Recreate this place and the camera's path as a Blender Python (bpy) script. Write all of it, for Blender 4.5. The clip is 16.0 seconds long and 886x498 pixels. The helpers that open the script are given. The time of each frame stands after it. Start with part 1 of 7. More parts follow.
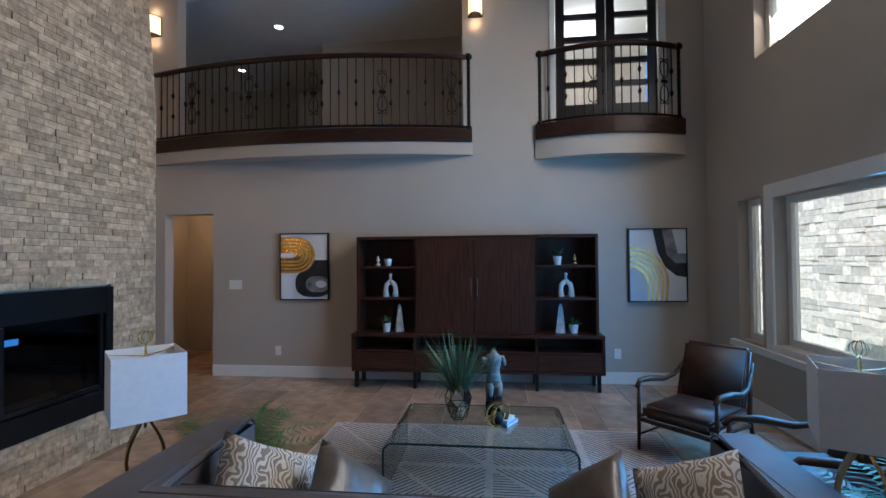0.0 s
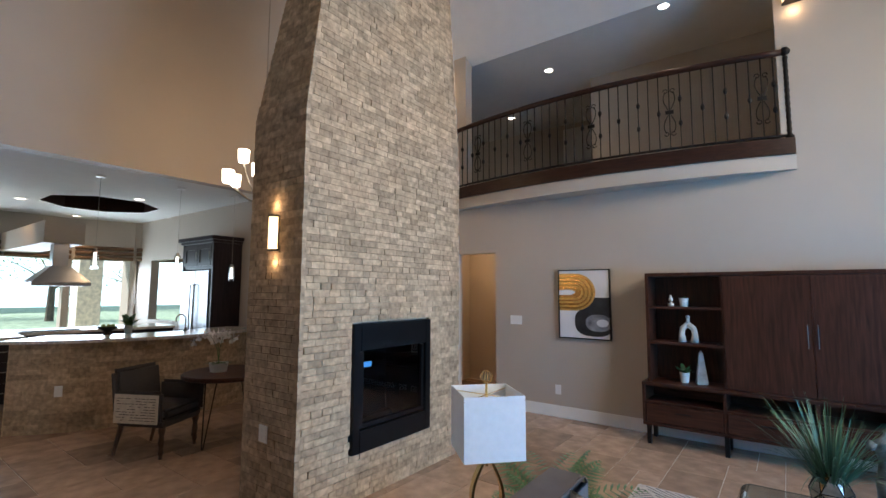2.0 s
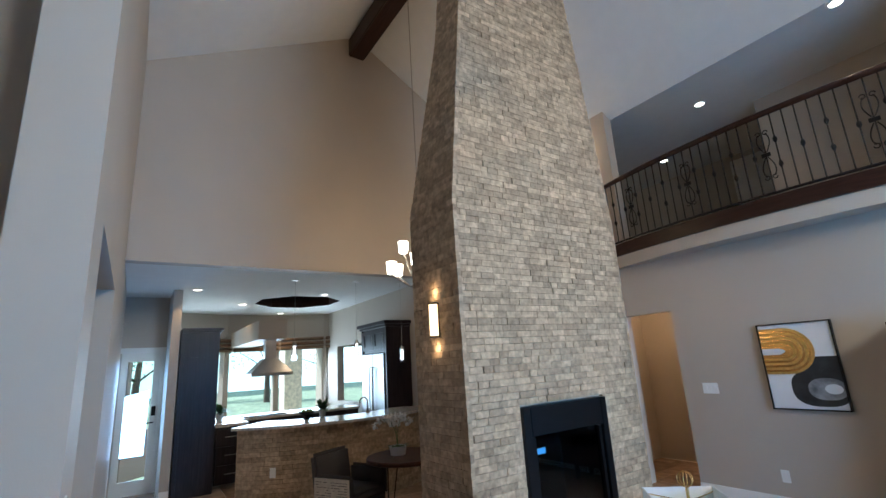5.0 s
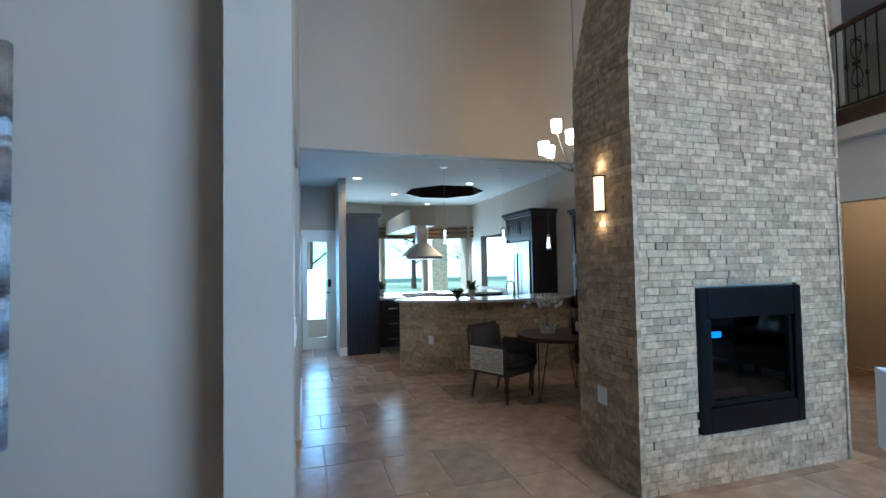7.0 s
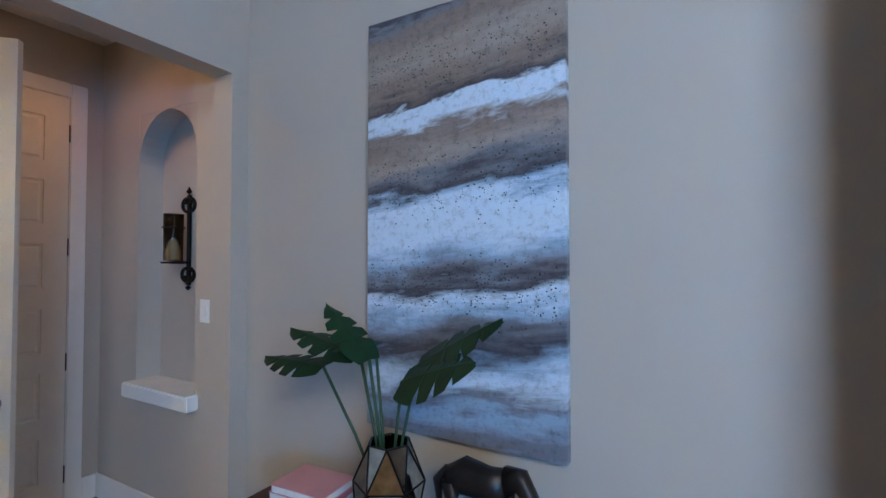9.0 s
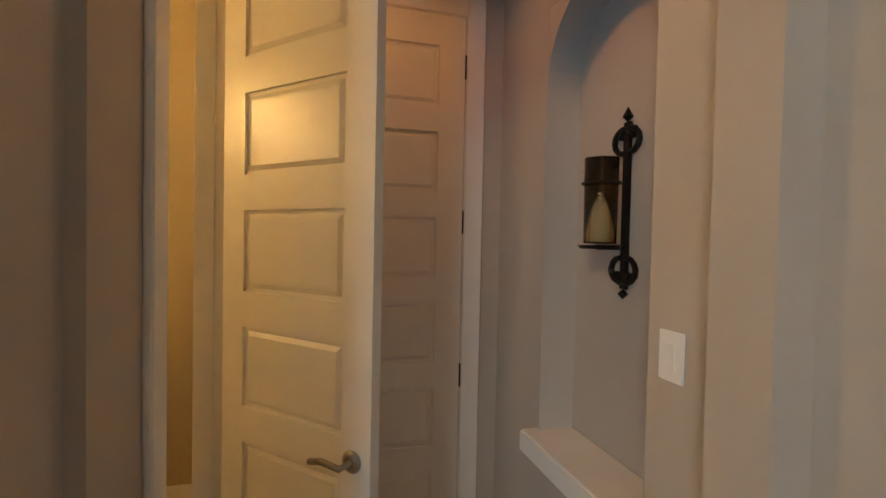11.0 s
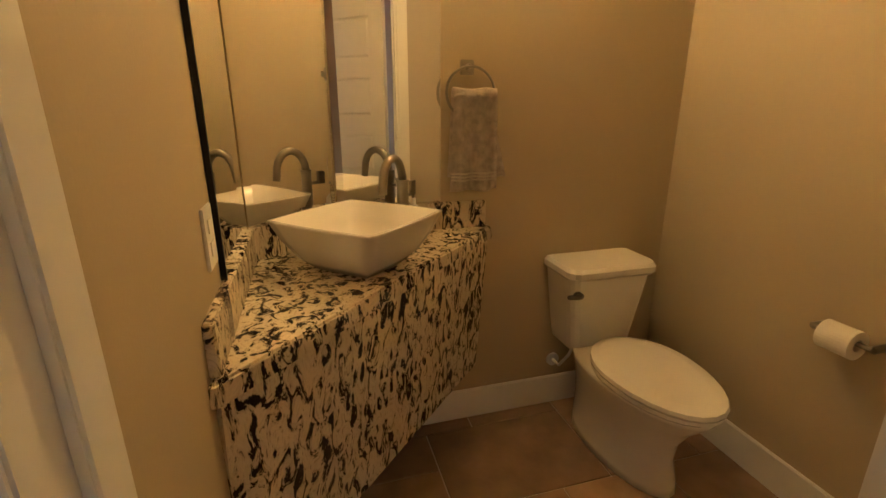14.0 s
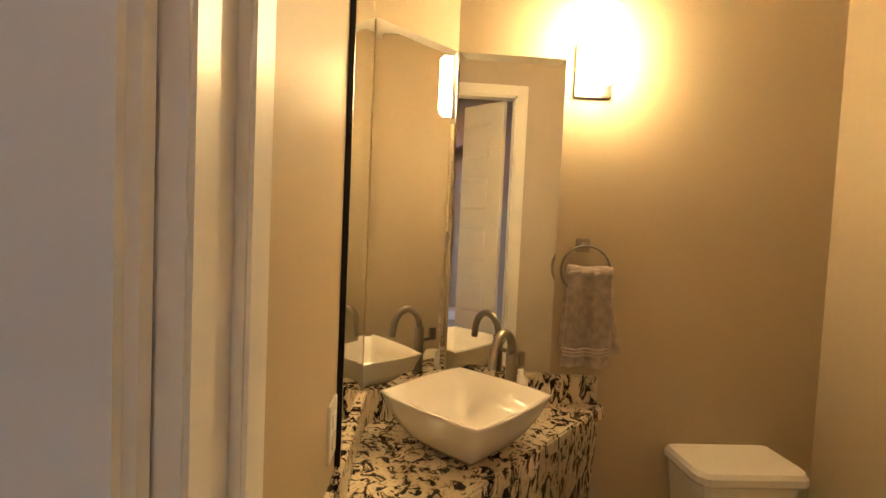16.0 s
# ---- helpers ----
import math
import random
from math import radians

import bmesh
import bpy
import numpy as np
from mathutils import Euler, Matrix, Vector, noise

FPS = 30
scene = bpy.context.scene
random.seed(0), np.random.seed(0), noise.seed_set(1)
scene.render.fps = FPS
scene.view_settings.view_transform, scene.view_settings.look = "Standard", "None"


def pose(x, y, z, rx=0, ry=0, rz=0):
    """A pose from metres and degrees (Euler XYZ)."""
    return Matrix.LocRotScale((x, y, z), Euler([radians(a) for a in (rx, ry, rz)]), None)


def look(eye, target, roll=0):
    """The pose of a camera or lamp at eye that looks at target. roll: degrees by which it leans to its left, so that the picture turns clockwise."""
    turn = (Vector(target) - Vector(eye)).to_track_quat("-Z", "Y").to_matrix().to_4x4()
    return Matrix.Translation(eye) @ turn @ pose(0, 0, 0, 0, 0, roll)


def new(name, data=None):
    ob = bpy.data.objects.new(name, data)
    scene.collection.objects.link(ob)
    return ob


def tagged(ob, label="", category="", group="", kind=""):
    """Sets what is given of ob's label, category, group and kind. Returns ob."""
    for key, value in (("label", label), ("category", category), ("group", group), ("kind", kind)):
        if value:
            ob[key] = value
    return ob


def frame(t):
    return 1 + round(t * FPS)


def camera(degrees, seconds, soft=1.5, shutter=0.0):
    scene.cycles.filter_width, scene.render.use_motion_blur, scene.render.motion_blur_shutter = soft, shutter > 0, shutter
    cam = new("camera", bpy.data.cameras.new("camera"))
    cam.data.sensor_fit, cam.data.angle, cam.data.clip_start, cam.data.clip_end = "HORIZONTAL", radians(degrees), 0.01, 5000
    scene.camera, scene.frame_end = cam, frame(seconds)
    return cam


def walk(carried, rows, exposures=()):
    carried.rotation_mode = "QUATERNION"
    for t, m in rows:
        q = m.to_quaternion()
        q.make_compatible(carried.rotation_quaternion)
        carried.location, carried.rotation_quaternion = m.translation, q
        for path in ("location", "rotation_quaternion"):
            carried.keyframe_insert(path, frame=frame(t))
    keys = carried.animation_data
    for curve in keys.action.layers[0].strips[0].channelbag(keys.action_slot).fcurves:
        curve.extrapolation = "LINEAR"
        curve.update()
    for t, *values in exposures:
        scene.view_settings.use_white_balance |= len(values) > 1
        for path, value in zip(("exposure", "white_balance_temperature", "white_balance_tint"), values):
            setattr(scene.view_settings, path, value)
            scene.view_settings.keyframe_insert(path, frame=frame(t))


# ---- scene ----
cam = camera(87.9, 16.0)
EXPOSURES = [(0, 0.4, 5300, 10), (0.5, 0.72, 5600, 10), (1.0, 0.92, 5750, 10), (1.5, 1.05, 5750, 10), (3.0, 1.05, 5550, 10), (5.5, 0.98, 4950, 0), (6.0, 0.95, 4650, -4), (6.5, 1.0, 4600, -4), (8.0, 1.33, 4750, 4), (9.0, 1.38, 4900, 6), (9.7, 1.25, 5600, 10), (12.0, 1.25, 8400, 10), (12.5, 1.15, 8200, 10), (13.0, 1.15, 7300, 10), (14.0, 1.4, 6500, 10), (14.5, 1.85, 6400, 10), (15.0, 2.05, 6100, 10), (16.0, 1.7, 5800, 10)]
PATH = [
    (0, look((0.134, 0.174, 1.475), (-0.093, 2.161, 1.515), -0.5)),
    (0.5, look((0.01, 0.167, 1.451), (-0.491, 2.103, 1.478), 0.1)),
    (1, look((-0.093, 0.131, 1.455), (-0.906, 1.958, 1.466), 0.4)),
    (1.5, look((-0.218, 0.142, 1.46), (-1.305, 1.82, 1.518), 1.0)),
    (2, look((-0.275, 0.198, 1.523), (-1.465, 1.795, 1.709), 0.3)),
    (2.5, look((-0.251, 0.19, 1.608), (-1.512, 1.701, 1.964), -0.7)),
    (3, look((-0.179, 0.146, 1.68), (-1.493, 1.548, 2.235), -1.6)),
    (3.2, look((-0.157, 0.133, 1.705), (-1.486, 1.486, 2.342), -1.9)),
    (5.3, look((-0.338, 0.261, 1.587), (-2.015, 1.285, 1.962), -2.8)),
    (5.5, look((-0.37, 0.276, 1.558), (-2.084, 1.267, 1.837), -2.4)),
    (6, look((-0.383, 0.289, 1.512), (-2.142, 1.227, 1.677), -1.6)),
    (6.5, look((-0.417, 0.223, 1.48), (-2.266, 0.977, 1.595), -1.0)),
    (7, look((-0.469, 0.118, 1.461), (-2.381, 0.7, 1.531), -1.0)),
    (7.5, look((-0.553, -0.027, 1.455), (-2.524, 0.312, 1.487), -0.7)),
    (8, look((-0.715, -0.251, 1.436), (-2.715, -0.269, 1.462), -0.5)),
    (8.5, look((-0.968, -0.445, 1.435), (-2.913, -0.912, 1.465), -0.2)),
    (9, look((-1.172, -0.598, 1.43), (-2.92, -1.568, 1.475), 0.0)),
    (9.5, look((-1.287, -0.815, 1.452), (-2.813, -2.108, 1.501), 0.4)),
    (9.7, look((-1.347, -0.915, 1.46), (-2.764, -2.326, 1.51), 0.6)),
    (11.8, look((-1.961, -2.477, 1.415), (-1.693, -4.457, 1.327), 1.6)),
    (12, look((-1.956, -2.575, 1.417), (-1.436, -4.502, 1.303), 1.7)),
    (12.2, look((-1.93, -2.664, 1.412), (-1.143, -4.498, 1.282), 1.2)),
    (12.6, look((-1.859, -2.808, 1.408), (-0.569, -4.325, 1.225), 0.5)),
    (13, look((-1.858, -2.948, 1.421), (-0.142, -3.944, 1.165), -0.2)),
    (13.5, look((-1.759, -3.007, 1.364), (0.057, -3.738, 0.951), -0.2)),
    (14, look((-1.722, -3.009, 1.305), (0.116, -3.542, 0.721), 0.0)),
    (14.5, look((-1.724, -3.016, 1.285), (0.137, -3.357, 0.635), -0.3)),
    (15, look((-1.712, -3.016, 1.307), (0.191, -3.17, 0.712), -0.1)),
    (15.5, look((-1.694, -2.976, 1.391), (0.275, -3.029, 1.045), 1.5)),
    (16, look((-1.714, -2.975, 1.483), (0.28, -3.087, 1.393), 2.6)),
]
walk(cam, PATH, EXPOSURES)


# ---- world, sun, large lights ----
world = bpy.data.worlds.new("world")
scene.world = world
world.use_nodes = True
wn = world.node_tree.nodes
sky = wn.new("ShaderNodeTexSky")
sky.sky_type = "NISHITA"
sky.sun_disc = False
sky.sun_elevation = radians(52)
sky.sun_rotation = radians(200)
wn["Background"].inputs[1].default_value = 0.12
world.node_tree.links.new(sky.outputs[0], wn["Background"].inputs[0])


def sun_lamp(direction, strength):
    d = bpy.data.lights.new("sun", "SUN")
    d.energy, d.angle, d.color = strength, radians(0.5), (1.0, 0.95, 0.87)
    ob = new("sun", d)
    ob.matrix_world = look((0, 0, 30), Vector((0, 0, 30)) + Vector(direction))
    return ob


def area_lamp(name, eye, target, w, h, power, color, spread=180):
    d = bpy.data.lights.new(name, "AREA")
    d.shape, d.size, d.size_y, d.energy, d.color, d.spread = "RECTANGLE", w, h, power, color, radians(spread)
    ob = new(name, d)
    ob.matrix_world = look(eye, target)
    return ob


def point_lamp(name, at, power, color, radius=0.04):
    d = bpy.data.lights.new(name, "POINT")
    d.energy, d.color, d.shadow_soft_size = power, color, radius
    ob = new(name, d)
    ob.location = at
    return ob


def spot_lamp(name, at, power, color, angle=100):
    d = bpy.data.lights.new(name, "SPOT")
    d.energy, d.color, d.spot_size, d.spot_blend, d.shadow_soft_size = power, color, radians(angle), 0.6, 0.05
    ob = new(name, d)
    ob.matrix_world = look(at, (at[0], at[1], at[2] - 1.01))
    return ob


DAY = (0.12, 0.5, 1.0)
WARM = (1.0, 0.62, 0.3)
sun_lamp((0.45, 0.4, -0.9), 5.0)
area_lamp("daylight_east", (2.62, 3.23, 1.34), (0, 2.6, 1.15), 2.4, 1.25, 74, DAY)
area_lamp("daylight_east_upper", (2.62, 3.2, 4.1), (-1, 2.5, 1.6), 2.9, 1.55, 78, (1.0, 0.82, 0.6), 150)
area_lamp("daylight_kitchen", (-11.2, 2.5, 1.45), (-6, 2.3, 1.0), 3.4, 1.1, 46, (0.82, 0.92, 1.0))
area_lamp("daylight_kitchen_door", (-9.12, 0.25, 1.2), (-6, 0.4, 0.6), 0.5, 1.4, 10, (0.4, 0.66, 1.0))

# ---- materials ----


def material(name, color, rough=0.6, metal=0.0, spec=0.5, var=0.12, scale=6.0, bump=0.0, bscale=120.0, island=0.0, obj=0.0, coat=0.0):
    """Principled surface with cloudy tone variation, fine relief and per-piece tone."""
    m = bpy.data.materials.new(name)
    m.use_nodes = True
    nt = m.node_tree
    nd, ln = nt.nodes, nt.links
    p = nd["Principled BSDF"]
    p.inputs["Roughness"].default_value = rough
    p.inputs["Metallic"].default_value = metal
    p.inputs["Specular IOR Level"].default_value = spec
    p.inputs["Coat Weight"].default_value = coat
    tc = nd.new("ShaderNodeTexCoord")
    n1 = nd.new("ShaderNodeTexNoise")
    n1.inputs["Scale"].default_value, n1.inputs["Detail"].default_value = scale, 6
    ln.new(tc.outputs["Object"], n1.inputs["Vector"])
    val = nd.new("ShaderNodeMapRange")
    val.inputs[1].default_value, val.inputs[2].default_value = 0.3, 0.7
    val.inputs[3].default_value, val.inputs[4].default_value = 1 - var, 1 + var
    ln.new(n1.outputs[0], val.inputs[0])
    last = val.outputs[0]
    for amount, kind in ((island, "isl"), (obj, "obj")):
        if amount:
            src = nd.new("ShaderNodeNewGeometry").outputs["Random Per Island"] if kind == "isl" else nd.new("ShaderNodeObjectInfo").outputs["Random"]
            mr = nd.new("ShaderNodeMapRange")
            mr.inputs[3].default_value, mr.inputs[4].default_value = 1 - amount, 1 + amount
            ln.new(src, mr.inputs[0])
            mu = nd.new("ShaderNodeMath")
            mu.operation = "MULTIPLY"
            ln.new(last, mu.inputs[0])
            ln.new(mr.outputs[0], mu.inputs[1])
            last = mu.outputs[0]
    hs = nd.new("ShaderNodeHueSaturation")
    hs.inputs["Color"].default_value = (*color, 1)
    ln.new(last, hs.inputs["Value"])
    ln.new(hs.outputs[0], p.inputs["Base Color"])
    if bump:
        n2 = nd.new("ShaderNodeTexNoise")
        n2.inputs["Scale"].default_value, n2.inputs["Detail"].default_value = bscale, 4
        ln.new(tc.outputs["Object"], n2.inputs["Vector"])
        b = nd.new("ShaderNodeBump")
        b.inputs["Strength"].default_value, b.inputs["Distance"].default_value = bump, 0.004
        ln.new(n2.outputs[0], b.inputs["Height"])
        ln.new(b.outputs[0], p.inputs["Normal"])
    return m


def ramp_over(m, source, stops, into="Base Color"):
    """A colour ramp on source, laid into the surface's colour."""
    nt = m.node_tree
    r = nt.nodes.new("ShaderNodeValToRGB")
    r.color_ramp.elements[0].position, r.color_ramp.elements[0].color = stops[0][0], (*stops[0][1], 1)
    r.color_ramp.elements[1].position, r.color_ramp.elements[1].color = stops[-1][0], (*stops[-1][1], 1)
    for pos, col in stops[1:-1]:
        e = r.color_ramp.elements.new(pos)
        e.color = (*col, 1)
    nt.links.new(source, r.inputs[0])
    nt.links.new(r.outputs[0], nt.nodes["Principled BSDF"].inputs[into])
    return r


def glow(name, color, strength):
    m = bpy.data.materials.new(name)
    m.use_nodes = True
    p = m.node_tree.nodes["Principled BSDF"]
    p.inputs["Base Color"].default_value = (0.9, 0.85, 0.75, 1)
    p.inputs["Emission Color"].default_value = (*color, 1)
    p.inputs["Emission Strength"].default_value = strength
    return m


def clear(name, color=(1, 1, 1), rough=0.0):
    m = bpy.data.materials.new(name)
    m.use_nodes = True
    p = m.node_tree.nodes["Principled BSDF"]
    p.inputs["Base Color"].default_value = (*color, 1)
    p.inputs["Roughness"].default_value = rough
    p.inputs["Transmission Weight"].default_value = 1.0
    p.inputs["IOR"].default_value = 1.45
    return m


def wood(name, dark, light, scale=3.0, axis=0, rough=0.4, stretch=14.0):
    m = material(name, light, rough, 0, 0.25, bump=0.06, bscale=90)
    nt = m.node_tree
    tc = nt.nodes.new("ShaderNodeTexCoord")
    mp = nt.nodes.new("ShaderNodeMapping")
    sc = [stretch, stretch, stretch]
    sc[axis] = 1.0
    mp.inputs["Scale"].default_value = sc
    n = nt.nodes.new("ShaderNodeTexNoise")
    n.inputs["Scale"].default_value, n.inputs["Detail"].default_value, n.inputs["Distortion"].default_value = scale, 8, 0.6
    nt.links.new(tc.outputs["Object"], mp.inputs[0])
    nt.links.new(mp.outputs[0], n.inputs["Vector"])
    ramp_over(m, n.outputs[0], [(0.3, dark), (0.5, tuple((a + b) / 2 for a, b in zip(dark, light))), (0.7, light)])
    return m


M_WALL = material("wall_paint", (0.47, 0.41, 0.34), 0.55, spec=0.3, var=0.03, scale=1.2, bump=0.12, bscale=160)
M_PWALL = material("powder_wall_paint", (0.5, 0.41, 0.28), 0.5, spec=0.3, var=0.03, scale=1.2, bump=0.12, bscale=160)
M_CEIL = material("ceiling_paint", (0.74, 0.72, 0.68), 0.85, spec=0.2, var=0.02, bump=0.1, bscale=140)
M_TRIM = material("white_trim", (0.8, 0.78, 0.74), 0.35, var=0.03)
M_DOORW = material("door_paint", (0.78, 0.75, 0.69), 0.32, var=0.03, bump=0.04, bscale=60)
M_TILE = material("travertine_tile", (0.38, 0.255, 0.175), 0.24, spec=0.5, var=0.22, scale=7, bump=0.08, bscale=35, obj=0.24)
M_TILE_J = material("travertine_tile_field", (0.38, 0.255, 0.175), 0.24, spec=0.5, var=0.22, scale=7, bump=0.08, bscale=35, island=0.24)
M_GROUT = material("grout", (0.62, 0.54, 0.44), 0.9, var=0.1)
M_STONE = material("split_travertine", (0.42, 0.31, 0.2), 0.8, spec=0.2, var=0.3, scale=26, bump=0.8, bscale=55, obj=0.24)
M_STONE_J = material("split_travertine_field", (0.42, 0.31, 0.2), 0.8, spec=0.2, var=0.3, scale=26, bump=0.8, bscale=55, island=0.24)
M_MORTAR = material("mortar_shadow_gap", (0.5, 0.37, 0.25), 0.95, var=0.2)
M_BLACK = material("black_metal", (0.012, 0.012, 0.013), 0.35, metal=0.6, var=0.1)
M_SOOT = material("firebox_black", (0.008, 0.008, 0.009), 0.6, var=0.3)
M_IRON = material("wrought_iron", (0.012, 0.01, 0.009), 0.5, metal=0.7, var=0.2)
M_ESP = wood("espresso_wood", (0.026, 0.009, 0.005), (0.075, 0.026, 0.014), axis=0, rough=0.42)
M_ESPV = wood("espresso_wood_upright", (0.026, 0.009, 0.005), (0.075, 0.026, 0.014), axis=2, rough=0.42)
M_DARK = wood("dark_fascia_wood", (0.018, 0.007, 0.004), (0.045, 0.018, 0.011), axis=0, rough=0.35)
M_CAB = material("black_cabinet", (0.014, 0.011, 0.013), 0.3, var=0.15)
M_GLASS = clear("window_glass")
M_STEEL = material("brushed_steel", (0.55, 0.55, 0.55), 0.28, metal=1.0, var=0.05)
M_STEELD = material("dull_steel", (0.3, 0.3, 0.31), 0.32, metal=1.0, var=0.06)
M_PULL = material("dark_nickel", (0.13, 0.115, 0.1), 0.4, metal=1.0, var=0.05)
M_NICKEL = material("brushed_nickel", (0.33, 0.3, 0.26), 0.3, metal=1.0, var=0.05)
M_BRASS = material("brass", (0.72, 0.5, 0.2), 0.25, metal=1.0, var=0.06)
M_PLASTIC = material("white_plastic", (0.8, 0.79, 0.76), 0.35, var=0.02)
M_LED = glow("downlight_glow", (1.0, 0.86, 0.66), 6)
M_LAMPG = glow("lamp_glass_glow", (1.0, 0.62, 0.27), 1.5)

# ---- builders ----


def box(bm, x0, x1, y0, y1, z0, z1, bevel=0.0, segs=2):
    vs = [bm.verts.new((x, y, z)) for x in (x0, x1) for y in (y0, y1) for z in (z0, z1)]
    fs = [bm.faces.new([vs[i] for i in q]) for q in ((0, 1, 3, 2), (4, 6, 7, 5), (0, 4, 5, 1), (2, 3, 7, 6), (0, 2, 6, 4), (1, 5, 7, 3))]
    if bevel:
        es = list({e for f in fs for e in f.edges})
        bmesh.ops.bevel(bm, geom=es, offset=bevel, segments=segs, affect="EDGES", clamp_overlap=True)
    return vs


def boxes(*args, bevel=0.0, segs=2):
    bm = bmesh.new()
    for a in args:
        box(bm, *a, bevel=bevel, segs=segs)
    return bm


def tube(bm, pts, r, sides=8, closed=False, taper=None):
    """A round bar along points."""
    pts = [Vector(p) for p in pts]
    rings = []
    n = len(pts)
    for i, p in enumerate(pts):
        a = pts[(i - 1) % n] if (closed or i) else p
        b = pts[(i + 1) % n] if (closed or i < n - 1) else p
        d = (b - a).normalized()
        u = d.orthogonal().normalized() if abs(d.z) < 0.95 else d.cross(Vector((1, 0, 0))).normalized()
        if rings:
            u = (last_u - d * last_u.dot(d)).normalized()
        last_u = u
        v = d.cross(u)
        rad = r if taper is None else taper[i]
        rings.append([bm.verts.new(p + rad * (math.cos(2 * math.pi * k / sides) * u + math.sin(2 * math.pi * k / sides) * v)) for k in range(sides)])
    m = n if closed else n - 1
    for i in range(m):
        a, b = rings[i], rings[(i + 1) % n]
        for k in range(sides):
            bm.faces.new((a[k], a[(k + 1) % sides], b[(k + 1) % sides], b[k]))
    if not closed:
        bm.faces.new(rings[0][::-1])
        bm.faces.new(rings[-1])
    return bm


def lathe(bm, profile, sides=24, at=(0, 0, 0), cap=True):
    """Turns (radius, height) pairs about z."""
    rings = []
    for r, z in profile:
        rings.append([bm.verts.new((at[0] + r * math.cos(2 * math.pi * k / sides), at[1] + r * math.sin(2 * math.pi * k / sides), at[2] + z)) for k in range(sides)])
    for a, b in zip(rings, rings[1:]):
        for k in range(sides):
            bm.faces.new((a[k], a[(k + 1) % sides], b[(k + 1) % sides], b[k]))
    if cap:
        bm.faces.new(rings[0][::-1])
        bm.faces.new(rings[-1])
    return bm


def prism(bm, outline, z0, z1):
    """An upright prism over an outline of (x, y)."""
    lo = [bm.verts.new((x, y, z0)) for x, y in outline]
    hi = [bm.verts.new((x, y, z1)) for x, y in outline]
    n = len(outline)
    for i in range(n):
        bm.faces.new((lo[i], lo[(i + 1) % n], hi[(i + 1) % n], hi[i]))
    bm.faces.new(lo[::-1])
    bm.faces.new(hi)
    return bm


def part(name, bm, mat, parent=None, label="", smooth=False, kind=""):
    """Links a bmesh as one mesh object."""
    bmesh.ops.recalc_face_normals(bm, faces=bm.faces)
    me = bpy.data.meshes.new(name)
    bm.to_mesh(me)
    bm.free()
    if smooth:
        for pl in me.polygons:
            pl.use_smooth = True
    me.materials.append(mat)
    ob = new(name, me)
    if parent:
        ob.parent = parent
    if label:
        ob["label"] = label
    if kind:
        ob["kind"] = kind
    return ob


def thing(name, label, category, m=None, group=""):
    ob = new(name)
    if m is not None:
        ob.matrix_world = m
    return tagged(ob, label, category, group)


def setting(name, bm, mat, label="", category=""):
    return tagged(part(name, bm, mat), label, category, kind="structure")


def wall(name, axis, p0, p1, a0, a1, z0, z1, holes=(), mat=None, label="taupe painted plaster wall with orange-peel texture"):
    """A wall of real thickness p0..p1 across axis, from a0 to a1 along, with openings (a, b, z, z) right through it."""
    bm = bmesh.new()
    ca = sorted({a0, a1, *[v for h in holes for v in h[:2]]})
    cz = sorted({z0, z1, *[v for h in holes for v in h[2:]]})
    for a, b in zip(ca, ca[1:]):
        for c, d in zip(cz, cz[1:]):
            if any(h[0] <= a and b <= h[1] and h[2] <= c and d <= h[3] for h in holes):
                continue
            if axis == "x":
                box(bm, p0, p1, a, b, c, d)
            else:
                box(bm, a, b, p0, p1, c, d)
    bmesh.ops.remove_doubles(bm, verts=bm.verts, dist=0.0005)
    seen = {}
    for f in list(bm.faces):
        k = tuple(round(c, 3) for c in f.calc_center_median())
        seen.setdefault(k, []).append(f)
    bmesh.ops.delete(bm, geom=[f for fs in seen.values() if len(fs) > 1 for f in fs], context="FACES")
    return setting(name, bm, mat or M_WALL, label, "wall")


YN, XE, XP = 5.72, 2.54, -2.63
# powder room: east, north and south faces, faces of the door wall, door jambs, diagonal corner
XB, YB, YS = -0.08, -2.82, -4.51
WH, WR, JS, JN = -1.545, -1.465, -3.585, -2.884
XD, YD = -0.31, -3.09
# floor bed and upper slabs
setting("floor_bed", boxes((-10.2, 2.8, -4.9, 9.5, -0.2, -0.006)), M_GROUT, "grout bed under the travertine tiles", "floor")

# ---- walls ----
wall("wall_north", "y", YN, YN + 0.16, -6.3, XE, 0, 5.08,
     [(-4.15, -3.48, 0, 2.07), (-3.98, -0.24, 2.9, 5.08), (0.86, 2.06, 2.95, 5.05)])
wall("wall_east", "x", XE, XE + 0.2, -2.6, YN + 0.16, 0, 7.0,
     [(4.66, 5.06, 0.66, 2.02), (2.0, 4.46, 0.7, 1.98), (1.7, 4.7, 3.3, 4.9)])
wall("wall_painting", "x", XP - 0.14, XP, -2.47, -0.16, 0, 5.6)
wall("wall_pier", "y", -0.16, 0.08, -6.3, -2.3, 0, 6.2, [(-4.6, -2.75, 0, 2.32)])
wall("wall_upper_west", "x", -6.46, -6.3, 0.08, YN, 2.93, 7.4)
wall("wall_south", "y", -2.6, -2.47, -1.52, XE, 0, 5.6)
wall("wall_hall_header", "y", -2.6, -2.47, XP - 0.14, -1.52, 0, 5.6, [(-2.54, -1.52, 0, 2.29)])
wall("wall_north_west", "y", YN, YN + 0.16, -10.0, -6.3, 0, 3.2)
wall("wall_dining_passage", "y", -1.5, -1.36, -6.3, -2.77, 0, 2.6)
